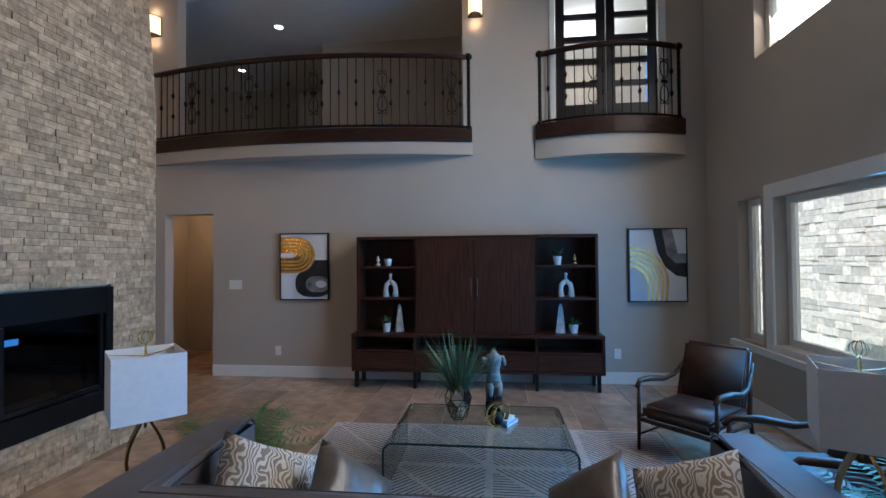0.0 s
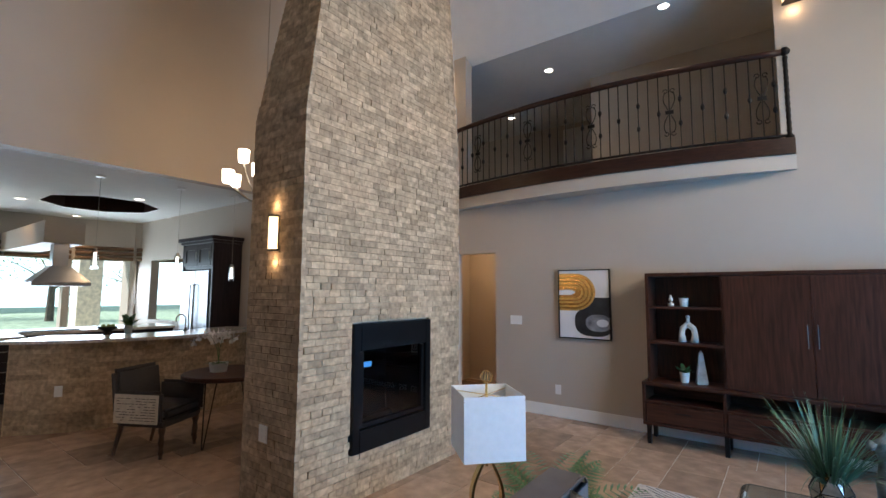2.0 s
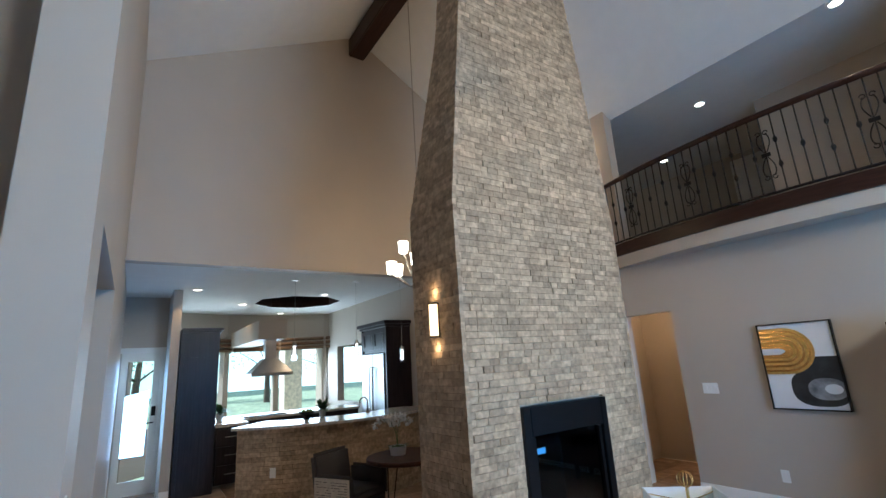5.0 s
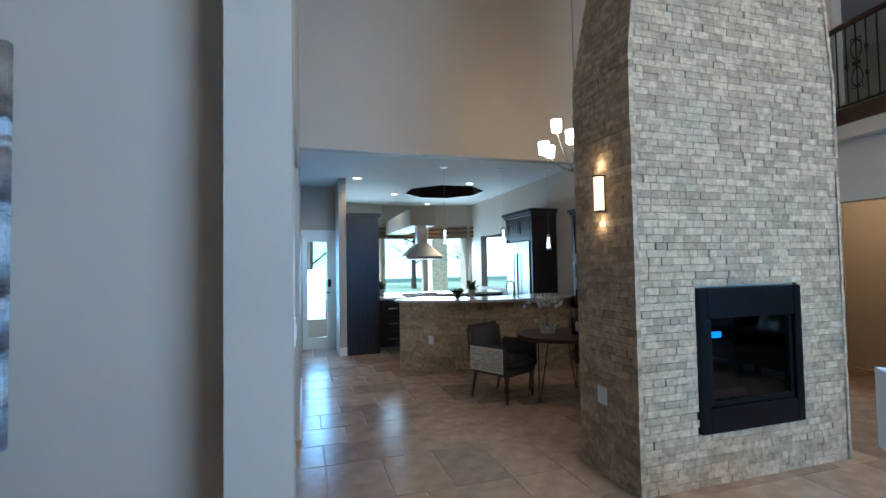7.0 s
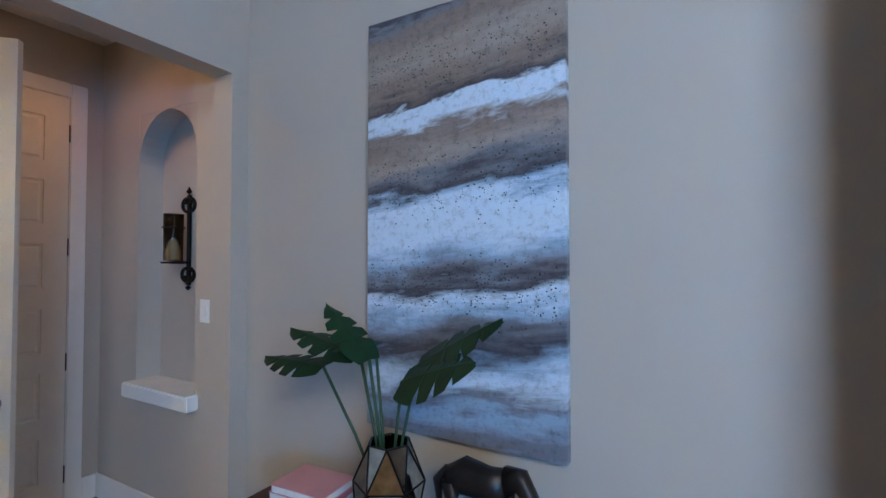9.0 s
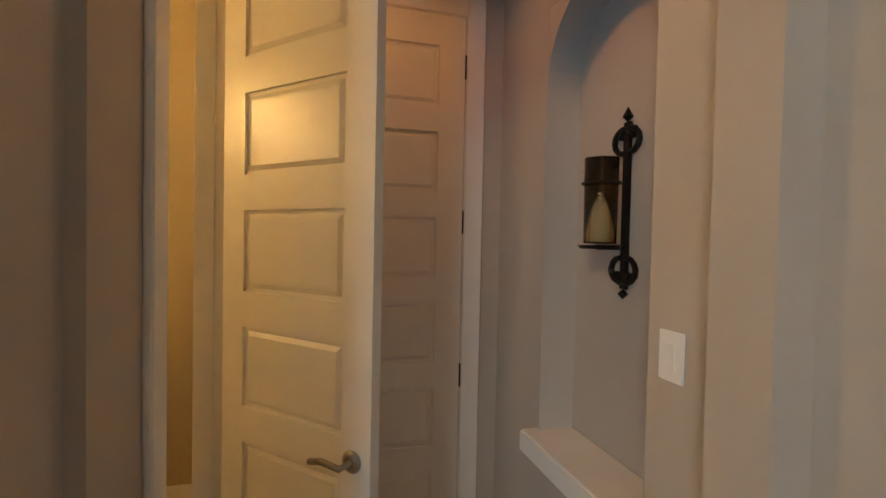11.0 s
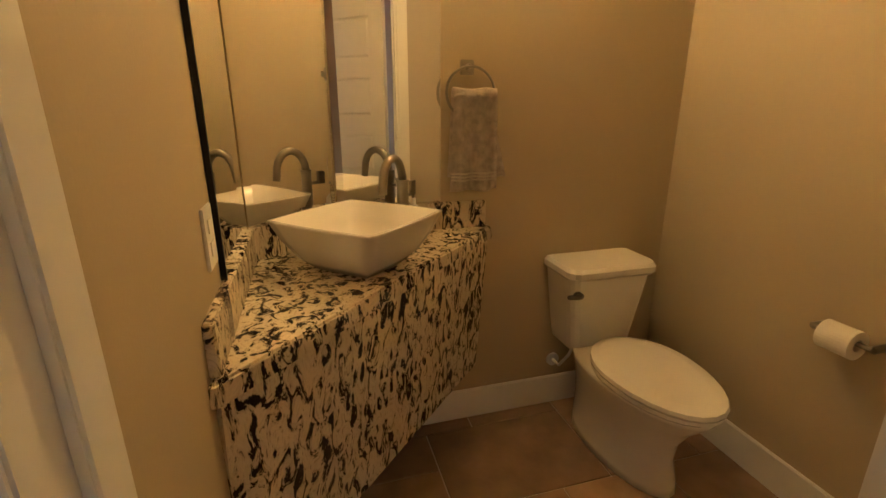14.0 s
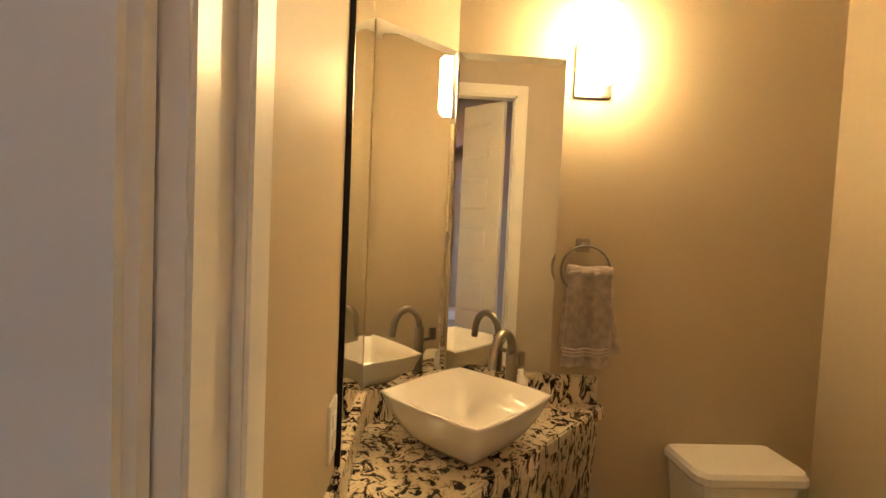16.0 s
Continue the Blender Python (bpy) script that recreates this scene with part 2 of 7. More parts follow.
wall("wall_passage_west", "x", -4.74, -4.6, -1.36, -0.16, 0, 2.6)
tagged(part("ceiling_passage", boxes((-6.3, -2.77, -1.5, -0.16, 2.6, 2.7)), M_CEIL), "white passage ceiling", "ceiling", kind="structure")

# hall: niche wall, end wall, ceiling
wall("wall_hall_west", "x", -2.76, -2.62, -3.8, -2.6, 0, 2.75, [(-3.394, -2.849, 0.734, 2.252)])
wall("wall_hall_end", "y", -3.94, -3.8, -2.76, WH, 0, 2.75, [(-2.445, -1.635, 0, 2.37)])
setting("ceiling_hall", boxes((-2.76, 0.1, -4.7, -2.605, 2.75, 2.85)), M_CEIL, "white plaster hall and powder room ceiling", "ceiling")

# powder room
wall("wall_powder_west", "x", WH, WR, YS - 0.12, -2.6, 0, 2.75, [(JS, JN, 0, 2.36)])
wall("wall_powder_east", "x", XB, XB + 0.12, YS - 0.12, -2.6, 0, 2.75, mat=M_PWALL)
wall("wall_powder_south", "y", YS - 0.12, YS, WR, XB, 0, 2.75, mat=M_PWALL)
wall("wall_powder_north", "y", YB, -2.6, WR, XB, 0, 2.75, mat=M_PWALL)

# vaulted ceiling: two slopes from a ridge along x
def slope(name, y0, z0, y1, z1, x0=-6.46, x1=2.8, label="white vaulted plaster ceiling"):
    bm = bmesh.new()
    q = [(y0, z0), (y1, z1), (y1, z1 + 0.15), (y0, z0 + 0.15)]
    a = [bm.verts.new((x0, y, z)) for y, z in q]
    b = [bm.verts.new((x1, y, z)) for y, z in q]
    for i in range(4):
        bm.faces.new((a[i], a[(i + 1) % 4], b[(i + 1) % 4], b[i]))
    bm.faces.new(a[::-1])
    bm.faces.new(b)
    return setting(name, bm, M_CEIL, label, "ceiling")


slope("ceiling_north_slope", YN + 0.16, 4.97, 2.85, 6.85)
slope("ceiling_south_slope", 2.85, 6.85, -2.6, 4.1)
slope("ceiling_loft", 9.45, 5.05, YN + 0.16, 5.05, -6.3, 2.8, "loft ceiling in dim taupe paint")
setting("ridge_beam", boxes((-6.3, 2.54, 2.72, 2.98, 6.45, 6.76), bevel=0.015), M_DARK, "dark stained ridge beam", "beam")


# kitchen shell
def arc_pts(cx, cy, r, a0, a1, n):
    return [(cx + r * math.cos(radians(a0 + (a1 - a0) * i / n)), cy + r * math.sin(radians(a0 + (a1 - a0) * i / n))) for i in range(n + 1)]


def kitchen_ceiling():
    """Flat ceiling with an eight-sided raised recess in it."""
    bm = bmesh.new()
    cx, cy, rx, ry = -9.3, 2.85, 0.85, 0.8
    ring = [(cx + rx * math.cos(radians(22.5 + 45 * i)), cy + ry * math.sin(radians(22.5 + 45 * i))) for i in range(8)]
    outer = [(-6.46, 4.0), (-7.4, 6.0), (-11.0, 6.0), (-12.3, 4.0), (-12.3, 1.5), (-11.0, -0.16), (-7.4, -0.16), (-6.46, 1.5)]
    vi = [bm.verts.new((x, y, 2.93)) for x, y in ring]
    vo = [bm.verts.new((x, y, 2.93)) for x, y in outer]
    for i in range(8):
        j = (i + 1) % 8
        bm.faces.new((vi[i], vi[j], vo[j], vo[i]))
    rb = bmesh.new()
    lo, hi = [[rb.verts.new((x, y, z)) for x, y in ring] for z in (2.932, 3.3)]
    for i in range(8):
        rb.faces.new((lo[i], lo[(i + 1) % 8], hi[(i + 1) % 8], hi[i]))
    rb.faces.new(hi)
    setting("ceiling_recess", rb, M_DARK, "dark wood lining of the raised kitchen ceiling recess", "ceiling")
    for a in ((-6.46, -0.16), (-6.46, 6.0)):
        c = bm.verts.new((*a, 2.93))
        bm.faces.new((vo[7], vo[6], c) if a[1] < 0 else (vo[0], vo[1], c))
    return setting("ceiling_kitchen", bm, M_CEIL, "white kitchen ceiling with eight-sided recess", "ceiling")


kitchen_ceiling()


def kitchen_back_wall():
    """Bowed outer wall: low wall, posts, header above the windows."""
    pts = arc_pts(-8.6, 2.6, 3.0, 130, 235, 5)
    bm = bmesh.new()
    for (xa, ya), (xb, yb) in zip(pts, pts[1:]):
        d = Vector((xb - xa, yb - ya, 0))
        ln_ = d.length
        d.normalize()
        n = Vector((-d.y, d.x, 0))
        for s0, s1, z0, z1 in ((0, ln_, 0, 0.78), (0, ln_, 2.12, 3.0), (0, 0.07, 0.78, 2.12), (ln_ - 0.07, ln_, 0.78, 2.12)):
            q = [Vector((xa, ya, 0)) + d * s + n * o for s in (s0, s1) for o in (-0.09, 0.09)]
            lo = [bm.verts.new((v.x, v.y, z0)) for v in (q[0], q[1], q[3], q[2])]
            hi = [bm.verts.new((v.x, v.y, z1)) for v in (q[0], q[1], q[3], q[2])]
            for i in range(4):
                bm.faces.new((lo[i], lo[(i + 1) % 4], hi[(i + 1) % 4], hi[i]))
            bm.faces.new(lo)
            bm.faces.new(hi)
    return setting("wall_kitchen_bow", bm, M_WALL, "bowed kitchen wall with window openings", "wall")


kitchen_back_wall()
wall("wall_kitchen_south", "y", -0.16, 0.08, -12.3, -6.3, 0, 3.0)
wall("wall_kitchen_door", "x", -9.2, -9.05, 0.08, 0.75, 0, 2.95, [(0.1, 0.62, 0, 2.05)])
wall("wall_kitchen_pier", "y", 0.68, 0.8, -9.05, -8.2, 0, 2.95)
wall("wall_kitchen_north", "y", 4.1, 4.25, -12.0, -6.46, 0, 3.0, [(-10.5, -8.2, 0.95, 2.12)])

# exterior
M_GRASS = material("lawn", (0.17, 0.22, 0.13), 0.9, var=0.4, scale=3, bump=0.5, bscale=40)
tagged(part("ground", boxes((-400, 400, -400, 400, -0.6, -0.25)), M_GRASS), "sunlit lawn outside the house", "ground", kind="structure")
M_LIME = material("limestone_blocks", (0.82, 0.73, 0.6), 0.85, var=0.2, scale=14, bump=0.6, bscale=40, island=0.28)


def stone_field(bm, n_u, rng, u0, u1, v0, v1, place, h=(0.045, 0.05), w=(0.06, 0.17), depth=(0.0, 0.0035), gap=0.0003):
    """Courses of split stones between u0..u1 and v0..v1; place(u, v, d) gives a point d proud of the face."""
    v = v0
    while v < v1 - 0.01:
        hh = min(rng.uniform(*h), v1 - v)
        a0, a1 = u0(v), u1(v)
        u = a0 - rng.uniform(0, 0.06)
        while u < a1 - 0.01:
            ww = rng.uniform(*w)
            ua, ub = max(u, a0), min(u + ww, a1)
            if a1 - ub < 0.05:
                ub = a1
            if ub - ua > 0.012:
                nick = rng.uniform(0.004, 0.009) if rng.random() < 0.09 else 0.0
                yield ua + gap / 2, ub - gap / 2 - nick, v + gap / 2, v + hh - gap / 2, rng.uniform(*depth)
            u = ub if ub == a1 else u + ww
        v += hh


def stone_box(bm, ua, ub, va, vb, d, place, back=-0.03):
    q = []
    c = 0.0012
    for (u, v, e) in ((ua, va, back), (ub, va, back), (ub, vb, back), (ua, vb, back)):
        q.append(bm.verts.new(place(u, v, e)))
    o = [bm.verts.new(place(u, v, d)) for u, v in ((ua + c, va + c), (ub - c, va + c), (ub - c, vb - c), (ua + c, vb - c))]
    for i in range(4):
        bm.faces.new((q[i], q[(i + 1) % 4], o[(i + 1) % 4], o[i]))
    bm.faces.new(o)


# limestone garden wall across the court outside the east window
def garden_wall():
    rng = random.Random(5)
    t = tagged(new("garden_wall"), "sunlit cream limestone house wall across the court", "house wall", kind="structure")
    part("core", boxes((6.25, 6.6, -8, 16, -0.25, 7)), M_LIME, t)
    bm = bmesh.new()
    pl = lambda u, v, d: (6.25 - d, u, v)
    for s in stone_field(bm, 0, rng, lambda v: 2.0, lambda v: 14.0, 0.0, 5.0, pl, (0.08, 0.2), (0.14, 0.48), (0.005, 0.03), 0.01):
        stone_box(bm, *s, pl)
    part("limestone_blocks", bm, M_LIME, t, kind="stuff")


garden_wall()

# ---- fireplace column ----
CY0, CY1, CX0, CX1, CTOP = 2.09, 3.93, -3.49, -2.87, 6.95


def col_lo(z):
    return CY0 + max(0, z - 2.8) * 0.115


def col_hi(z):
    return CY1 - max(0, z - 2.8) * 0.1


def col_back(z):
    return CX0 + max(0, z - 2.8) * 0.17 if z < 4.4 else CX0 + 1.6 * 0.17


def fireplace():
    rng = random.Random(3)
    t = thing("stone_fireplace_column", "tall split-face cream travertine fireplace column with black firebox", "fireplace")
    fy0, fy1, fz0, fz1 = 2.56, 3.465, 0.34, 1.28
    bm = bmesh.new()
    zs = [0, 0.34, 1.28, 2.8, 4.4, CTOP]
    for za, zb in zip(zs, zs[1:]):
        spans = [(col_lo, col_hi)]
        if za == 0.34:
            spans = [(col_lo, lambda z: fy0), (lambda z: fy1, col_hi)]
        for lo, hi in spans:
            v = [bm.verts.new((x, y, z)) for z in (za, zb) for x, y in ((col_back(z) + 0.03, lo(z) + 0.03 if lo is col_lo else lo(z)), (CX1 - 0.03, lo(z) + 0.03 if lo is col_lo else lo(z)), (CX1 - 0.03, hi(z) - 0.03 if hi is col_hi else hi(z)), (col_back(z) + 0.03, hi(z) - 0.03 if hi is col_hi else hi(z)))]
            for i in range(4):
                j = (i + 1) % 4
                bm.faces.new((v[i], v[j], v[4 + j], v[4 + i]))
            bm.faces.new(v[:4])
            bm.faces.new(v[4:])
    part("core", bm, M_MORTAR, t)
    front = lambda u, v, d: (CX1 + d, u, v)
    side = lambda u, v, d: (u, col_lo(v) - d, v)
    north = lambda u, v, d: (u, col_hi(v) + d, v)
    near, rest = [], bmesh.new()
    for s in stone_field(None, 0, rng, col_lo, col_hi, 0.0, CTOP, front):
        cu, cv = (s[0] + s[1]) / 2, (s[2] + s[3]) / 2
        if fy0 < s[1] and s[0] < fy1 and fz0 < s[3] and s[2] < fz1:
            a, b = s[0], s[1]
            if a < fy0 - 0.02:
                s = (a, min(b, fy0), *s[2:])
            elif b > fy1 + 0.02:
                s = (max(a, fy1), b, *s[2:])
            else:
                continue
        if 0.3 < cv < 2.05 and len(near) < 300 and rng.random() < 0.62:
            near.append(s)
        else:
            stone_box(rest, *s, front)
    for f, lo, hi in ((side, col_back, lambda v: CX1 + 0.012), (north, col_back, lambda v: CX1 + 0.012)):
        for s in stone_field(None, 0, rng, lo, hi, 0.0, CTOP, f):
            stone_box(rest, *s, f)
    part("stone_courses", rest, M_STONE_J, t, kind="stuff")
    fb = part("firebox", boxes((CX1 - 0.55, CX1 - 0.5, fy0, fy1, fz0, fz1), (CX1 - 0.5, CX1 - 0.03, fy0, fy0 + 0.02, fz0, fz1), (CX1 - 0.5, CX1 - 0.03, fy1 - 0.02, fy1, fz0, fz1), (CX1 - 0.5, CX1 - 0.03, fy0 + 0.02, fy1 - 0.02, fz0, fz0 + 0.02), (CX1 - 0.5, CX1 - 0.03, fy0 + 0.02, fy1 - 0.02, fz1 - 0.02, fz1)), M_SOOT, t, "soot-black steel firebox")
    x = CX1
    part("surround", boxes((x - 0.03, x + 0.03, fy0, fy0 + 0.07, fz0, fz1), (x - 0.03, x + 0.03, fy1 - 0.07, fy1, fz0, fz1), (x - 0.03, x + 0.03, fy0 + 0.07, fy1 - 0.07, fz1 - 0.2, fz1), (x - 0.03, x + 0.03, fy0 + 0.07, fy1 - 0.07, fz0, fz0 + 0.16), bevel=0.004), M_BLACK, t, "black steel surround")
    part("door_frame", boxes((x - 0.02, x + 0.015, fy0 + 0.08, fy0 + 0.11, fz0 + 0.17, fz1 - 0.21), (x - 0.02, x + 0.015, fy1 - 0.11, fy1 - 0.08, fz0 + 0.17, fz1 - 0.21), (x - 0.02, x + 0.015, fy0 + 0.11, fy1 - 0.11, fz0 + 0.17, fz0 + 0.2)), M_BLACK, t)
    part("glass_pane", boxes((x - 0.012, x - 0.006, fy0 + 0.09, fy1 - 0.09, fz0 + 0.18, fz1 - 0.2)), clear("dark_glass", (0.35, 0.37, 0.4)), t)
    part("log", tube(bmesh.new(), [(x - 0.3, fy0 + 0.2, fz0 + 0.1), (x - 0.27, fy1 - 0.22, fz0 + 0.13)], 0.05), material("char", (0.09, 0.07, 0.055), 0.9, var=0.4), t)
    part("label_sticker", boxes((x - 0.0055, x - 0.004, fy0 + 0.12, fy0 + 0.21, fz1 - 0.33, fz1 - 0.29)), material("sticker", (0.1, 0.35, 0.75), 0.5), t, "small blue paper sticker on the glass")
    return t, near, front


fp, fp_stones, fp_front = fireplace()

# ---- loft beyond the balcony ----
setting("floor_loft", boxes((-6.3, 2.8, YN + 0.16, 9.5, 2.7, 2.9)), M_WALL, "loft floor", "floor")
wall("wall_loft_back", "y", 9.3, 9.45, -6.3, 2.8, 2.9, 5.05, [(-3.9, -3.2, 2.9, 4.95)])
wall("wall_loft_closet", "y", 7.5, 7.62, -2.7, 0.4, 2.9, 5.05)
wall("wall_loft_closet_side", "x", -2.7, -2.58, 7.62, 9.3, 2.9, 5.05)
wall("wall_loft_west", "x", -6.3, -6.16, YN + 0.16, 9.3, 2.9, 5.05)
wall("wall_loft_room", "x", 0.4, 0.52, YN + 0.16, 9.3, 2.9, 5.05)
wall("wall_loft_room_back", "y", 8.6, 8.72, 0.52, 2.8, 2.9, 5.05)
part("loft_door", boxes((-3.9, -3.2, 9.3, 9.34, 2.9, 4.95)), M_DOORW)
tagged(bpy.data.objects["loft_door"], "white panel door at the back of the loft", "door", kind="structure")


def railing(name, pts, z0, z1, ends, spacing=0.105, label=""):
    """Curved wrought-iron railing along pts: fascia, handrail, balusters with knuckles, scroll panels, end posts."""
    t = thing(name, label, "railing")
    P = [Vector((x, y, 0)) for x, y in pts]
    bm = bmesh.new()
    tube(bm, [p + Vector((0, 0, z1)) for p in P], 0.033, 10)
    part("handrail", bm, M_DARK, t, "dark stained wooden handrail", smooth=True)
    bm = bmesh.new()
    tube(bm, [p + Vector((0, 0, z0 + 0.04)) for p in P], 0.014, 6)
    part("bottom_rail", bm, M_IRON, t)
    L = [0.0]
    for a, b in zip(P, P[1:]):
        L.append(L[-1] + (b - a).length)

    def at(s):
        for i in range(len(P) - 1):
            if s <= L[i + 1]:
                return P[i].lerp(P[i + 1], (s - L[i]) / (L[i + 1] - L[i])), (P[i + 1] - P[i]).normalized()
        return P[-1], (P[-1] - P[-2]).normalized()
    n = round(L[-1] / spacing)
    plain, knuckle = None, {}
    for i in range(1, n):
        p, d = at(L[-1] * i / n)
        k = (i + 2) % 8
        if k == 0:
            bm = bmesh.new()
            tube(bm, [(0, 0, z0 + 0.04), (0, 0, z1)], 0.007, 6)
            mid, h = (z0 + z1) / 2, 0.24
            for sx in (-1, 1):
                for sz in (-1, 1):
                    tube(bm, [(sx * (0.012 + 0.045 * abs(math.sin(a * 0.5))) if a < 5 else sx * 0.035, 0, mid + sz * (0.03 + h * a / 6)) for a in range(0, 6)], 0.006, 5)
                    tube(bm, [(sx * (0.035 + 0.022 * math.cos(b)), 0, mid + sz * (h + 0.0 + 0.022 * math.sin(b))) for b in [j * 0.9 for j in range(7)]], 0.006, 5)
            box(bm, -0.04, 0.04, -0.006, 0.006, mid - 0.02, mid + 0.02)
            ob = part("scroll_panel", bm, M_IRON, t, "scrolled iron panel")
        else:
            if k % 2 == 0:
                if plain is None:
                    bm = bmesh.new()
                    tube(bm, [(0, 0, z0 + 0.04), (0, 0, z1)], 0.007, 6)
                    plain = part("baluster", bm, M_IRON, t)
                    ob = plain
                else:
                    ob = new("baluster", plain.data)
                    ob.parent = t
            else:
                kz = {1: (0.35, 0.65), 3: (0.5,), 5: (0.35, 0.65), 7: (0.5,)}[k]
                if kz not in knuckle:
                    bm = bmesh.new()
                    tube(bm, [(0, 0, z0 + 0.04), (0, 0, z1)], 0.007, 6)
                    for f in kz:
                        zc = z0 + (z1 - z0) * f
                        lathe(bm, [(0.008, -0.035), (0.02, -0.012), (0.02, 0.012), (0.008, 0.035)], 8, (0, 0, zc))
                    knuckle[kz] = part("baluster", bm, M_IRON, t)
                    ob = knuckle[kz]
                else:
                    ob = new("baluster", knuckle[kz].data)
                    ob.parent = t
        ob.matrix_basis = Matrix.Translation(p) @ Matrix.Rotation(math.atan2(d.y, d.x), 4, "Z")
    for e in ends:
        p = P[e]
        bm = bmesh.new()
        prof = [(0.04, 0), (0.04, 0.03), (0.02, 0.06)]
        prof += [(0.02 + 0.006 * (j % 2), 0.06 + (z1 - z0 - 0.1) * j / 24) for j in range(1, 25)]
        lathe(bm, prof + [(0.03, z1 - z0 - 0.02)], 10, (p.x, p.y, z0))
        lathe(bm, [(0.01, -0.05), (0.045, -0.02), (0.05, 0.01), (0.03, 0.04), (0.0, 0.05)], 12, (p.x, p.y, z1))
        part("end_post", bm, M_IRON, t, "twisted iron end post", smooth=True)
    return t


def slab_band(name, pts, z0, z1, mat, label, back=None):
    """A curved balcony edge between the arc pts and the wall."""
    yb = YN if back is None else back
    bm = bmesh.new()
    prism(bm, list(pts) + [(pts[-1][0], yb), (pts[0][0], yb)], z0, z1)
    return setting(name, bm, mat, label, "balcony")


def bow(x0, x1, depth, n=24, base=YN - 0.02):
    return [(x0 + (x1 - x0) * i / n, base - depth * (1 - (2 * i / n - 1) ** 2)) for i in range(n + 1)]


loft_arc = bow(-4.3, -0.13, 0.27, 28)
slab_band("balcony_soffit", loft_arc, 2.72, 2.87, M_WALL, "plaster balcony edge band")
slab_band("balcony_fascia", [(x, y - 0.025) for x, y in loft_arc], 2.87, 3.03, M_DARK, "dark stained wooden balcony fascia")
railing("balcony_railing", [(x, y + 0.03) for x, y in bow(-4.3, -0.17, 0.27, 28)], 3.03, 3.92, (28,), label="dark wrought-iron balcony railing with scrolls and wooden handrail")
jul_arc = bow(0.62, 2.31, 0.2, 16)
slab_band("juliet_soffit", jul_arc, 2.64, 2.87, M_WALL, "plaster edge band of the small balcony")
slab_band("juliet_fascia", [(x, y - 0.025) for x, y in jul_arc], 2.87, 3.05, M_DARK, "dark stained wooden fascia of the small balcony")
railing("juliet_railing", [(x, y + 0.03) for x, y in bow(0.68, 2.26, 0.2, 16)], 3.05, 3.9, (0, 16), label="dark wrought-iron small balcony railing with scrolls")


def french_door(x0, x1, z0, z1, handle_right):
    t = thing("french_door", "dark espresso french door with six glass lites", "door", group="french doors")
    y = YN + 0.05
    w = 0.1
    args = [(x0, x0 + w, y, y + 0.05, z0, z1), (x1 - w, x1, y, y + 0.05, z0, z1)]
    n = 6
    top, bot = 0.12, 0.3
    zs = [z0 + bot + (z1 - z0 - top - bot) * i / n for i in range(n + 1)]
    args += [(x0 + w, x1 - w, y, y + 0.05, z0, z0 + bot - 0.03), (x0 + w, x1 - w, y, y + 0.05, z1 - top + 0.03, z1)]
    args += [(x0 + w, x1 - w, y, y + 0.05, z - 0.03, z + 0.03) for z in zs]
    part("leaf_frame", boxes(*args), M_CAB, t)
    for a, b in zip(zs, zs[1:]):
        part("pane", boxes((x0 + w, x1 - w, y + 0.02, y + 0.026, a + 0.03, b - 0.03)), M_GLASS, t).visible_shadow = False
    hx = x1 - 0.05 if handle_right else x0 + 0.05
    bm = tube(bmesh.new(), [(hx, y, z0 + 1.0), (hx, y - 0.05, z0 + 1.0), (hx + (-0.1 if handle_right else 0.1), y - 0.05, z0 + 1.0)], 0.012, 8)
    part("lever_handle", bm, M_NICKEL, t, "nickel lever handle")


french_door(0.88, 1.455, 2.96, 5.02, True)
french_door(1.465, 2.04, 2.96, 5.02, False)
setting("trim_french", boxes((0.8, 0.86, YN - 0.015, YN + 0.02, 2.95, 5.05), (2.06, 2.12, YN - 0.015, YN + 0.02, 2.95, 5.05)), M_TRIM, "white casing of the french doors", "trim")

# ---- windows of the east wall ----
def window(name, axis, p, a0, a1, z0, z1, t0, t1, mullions=(), label="white framed fixed window"):
    """A frame with panes in an opening, and a casing on the room side."""
    w = tagged(new(name), label, "window", kind="structure")
    f = 0.06

    def bx(a, b, c, d, q0, q1):
        return (q0, q1, a, b, c, d) if axis == "x" else (a, b, q0, q1, c, d)
    q0, q1 = p + t0, p + t1
    part("window_frame", boxes(bx(a0, a0 + f, z0, z1, q0, q1), bx(a1 - f, a1, z0, z1, q0, q1), bx(a0 + f, a1 - f, z0, z0 + f, q0, q1), bx(a0 + f, a1 - f, z1 - f, z1, q0, q1), *[bx(m - 0.02, m + 0.02, z0 + f, z1 - f, q0, q1) for m in mullions]), M_TRIM, w)
    cuts = [a0 + f, *mullions, a1 - f]
    for a, b in zip(cuts, cuts[1:]):
        part("pane", boxes(bx(a, b, z0 + f, z1 - f, (q0 + q1) / 2 - 0.003, (q0 + q1) / 2 + 0.003)), M_GLASS, w).visible_shadow = False
    return w


window("window_1", "x", XE, 4.66, 5.06, 0.66, 2.02, 0.1, 0.16, label="narrow white framed side window")
window("window_2", "x", XE, 2.0, 4.46, 0.7, 1.98, 0.1, 0.16, (), label="wide white framed picture window over the court")
window("window_3", "x", XE, 1.7, 4.7, 3.3, 4.9, 0.1, 0.16, (3.2,), label="high white framed clerestory window")
x = XE
setting("trim_window_2", boxes((x - 0.02, x, 1.88, 2.0, 0.64, 2.1), (x - 0.02, x, 4.46, 4.58, 0.64, 2.1), (x - 0.02, x, 2.0, 4.46, 1.98, 2.1), (x - 0.05, x, 1.8, 5.16, 0.58, 0.64), (x - 0.02, x, 2.0, 4.46, 0.64, 0.7), bevel=0.004), M_TRIM, "white window casing and sill", "trim")

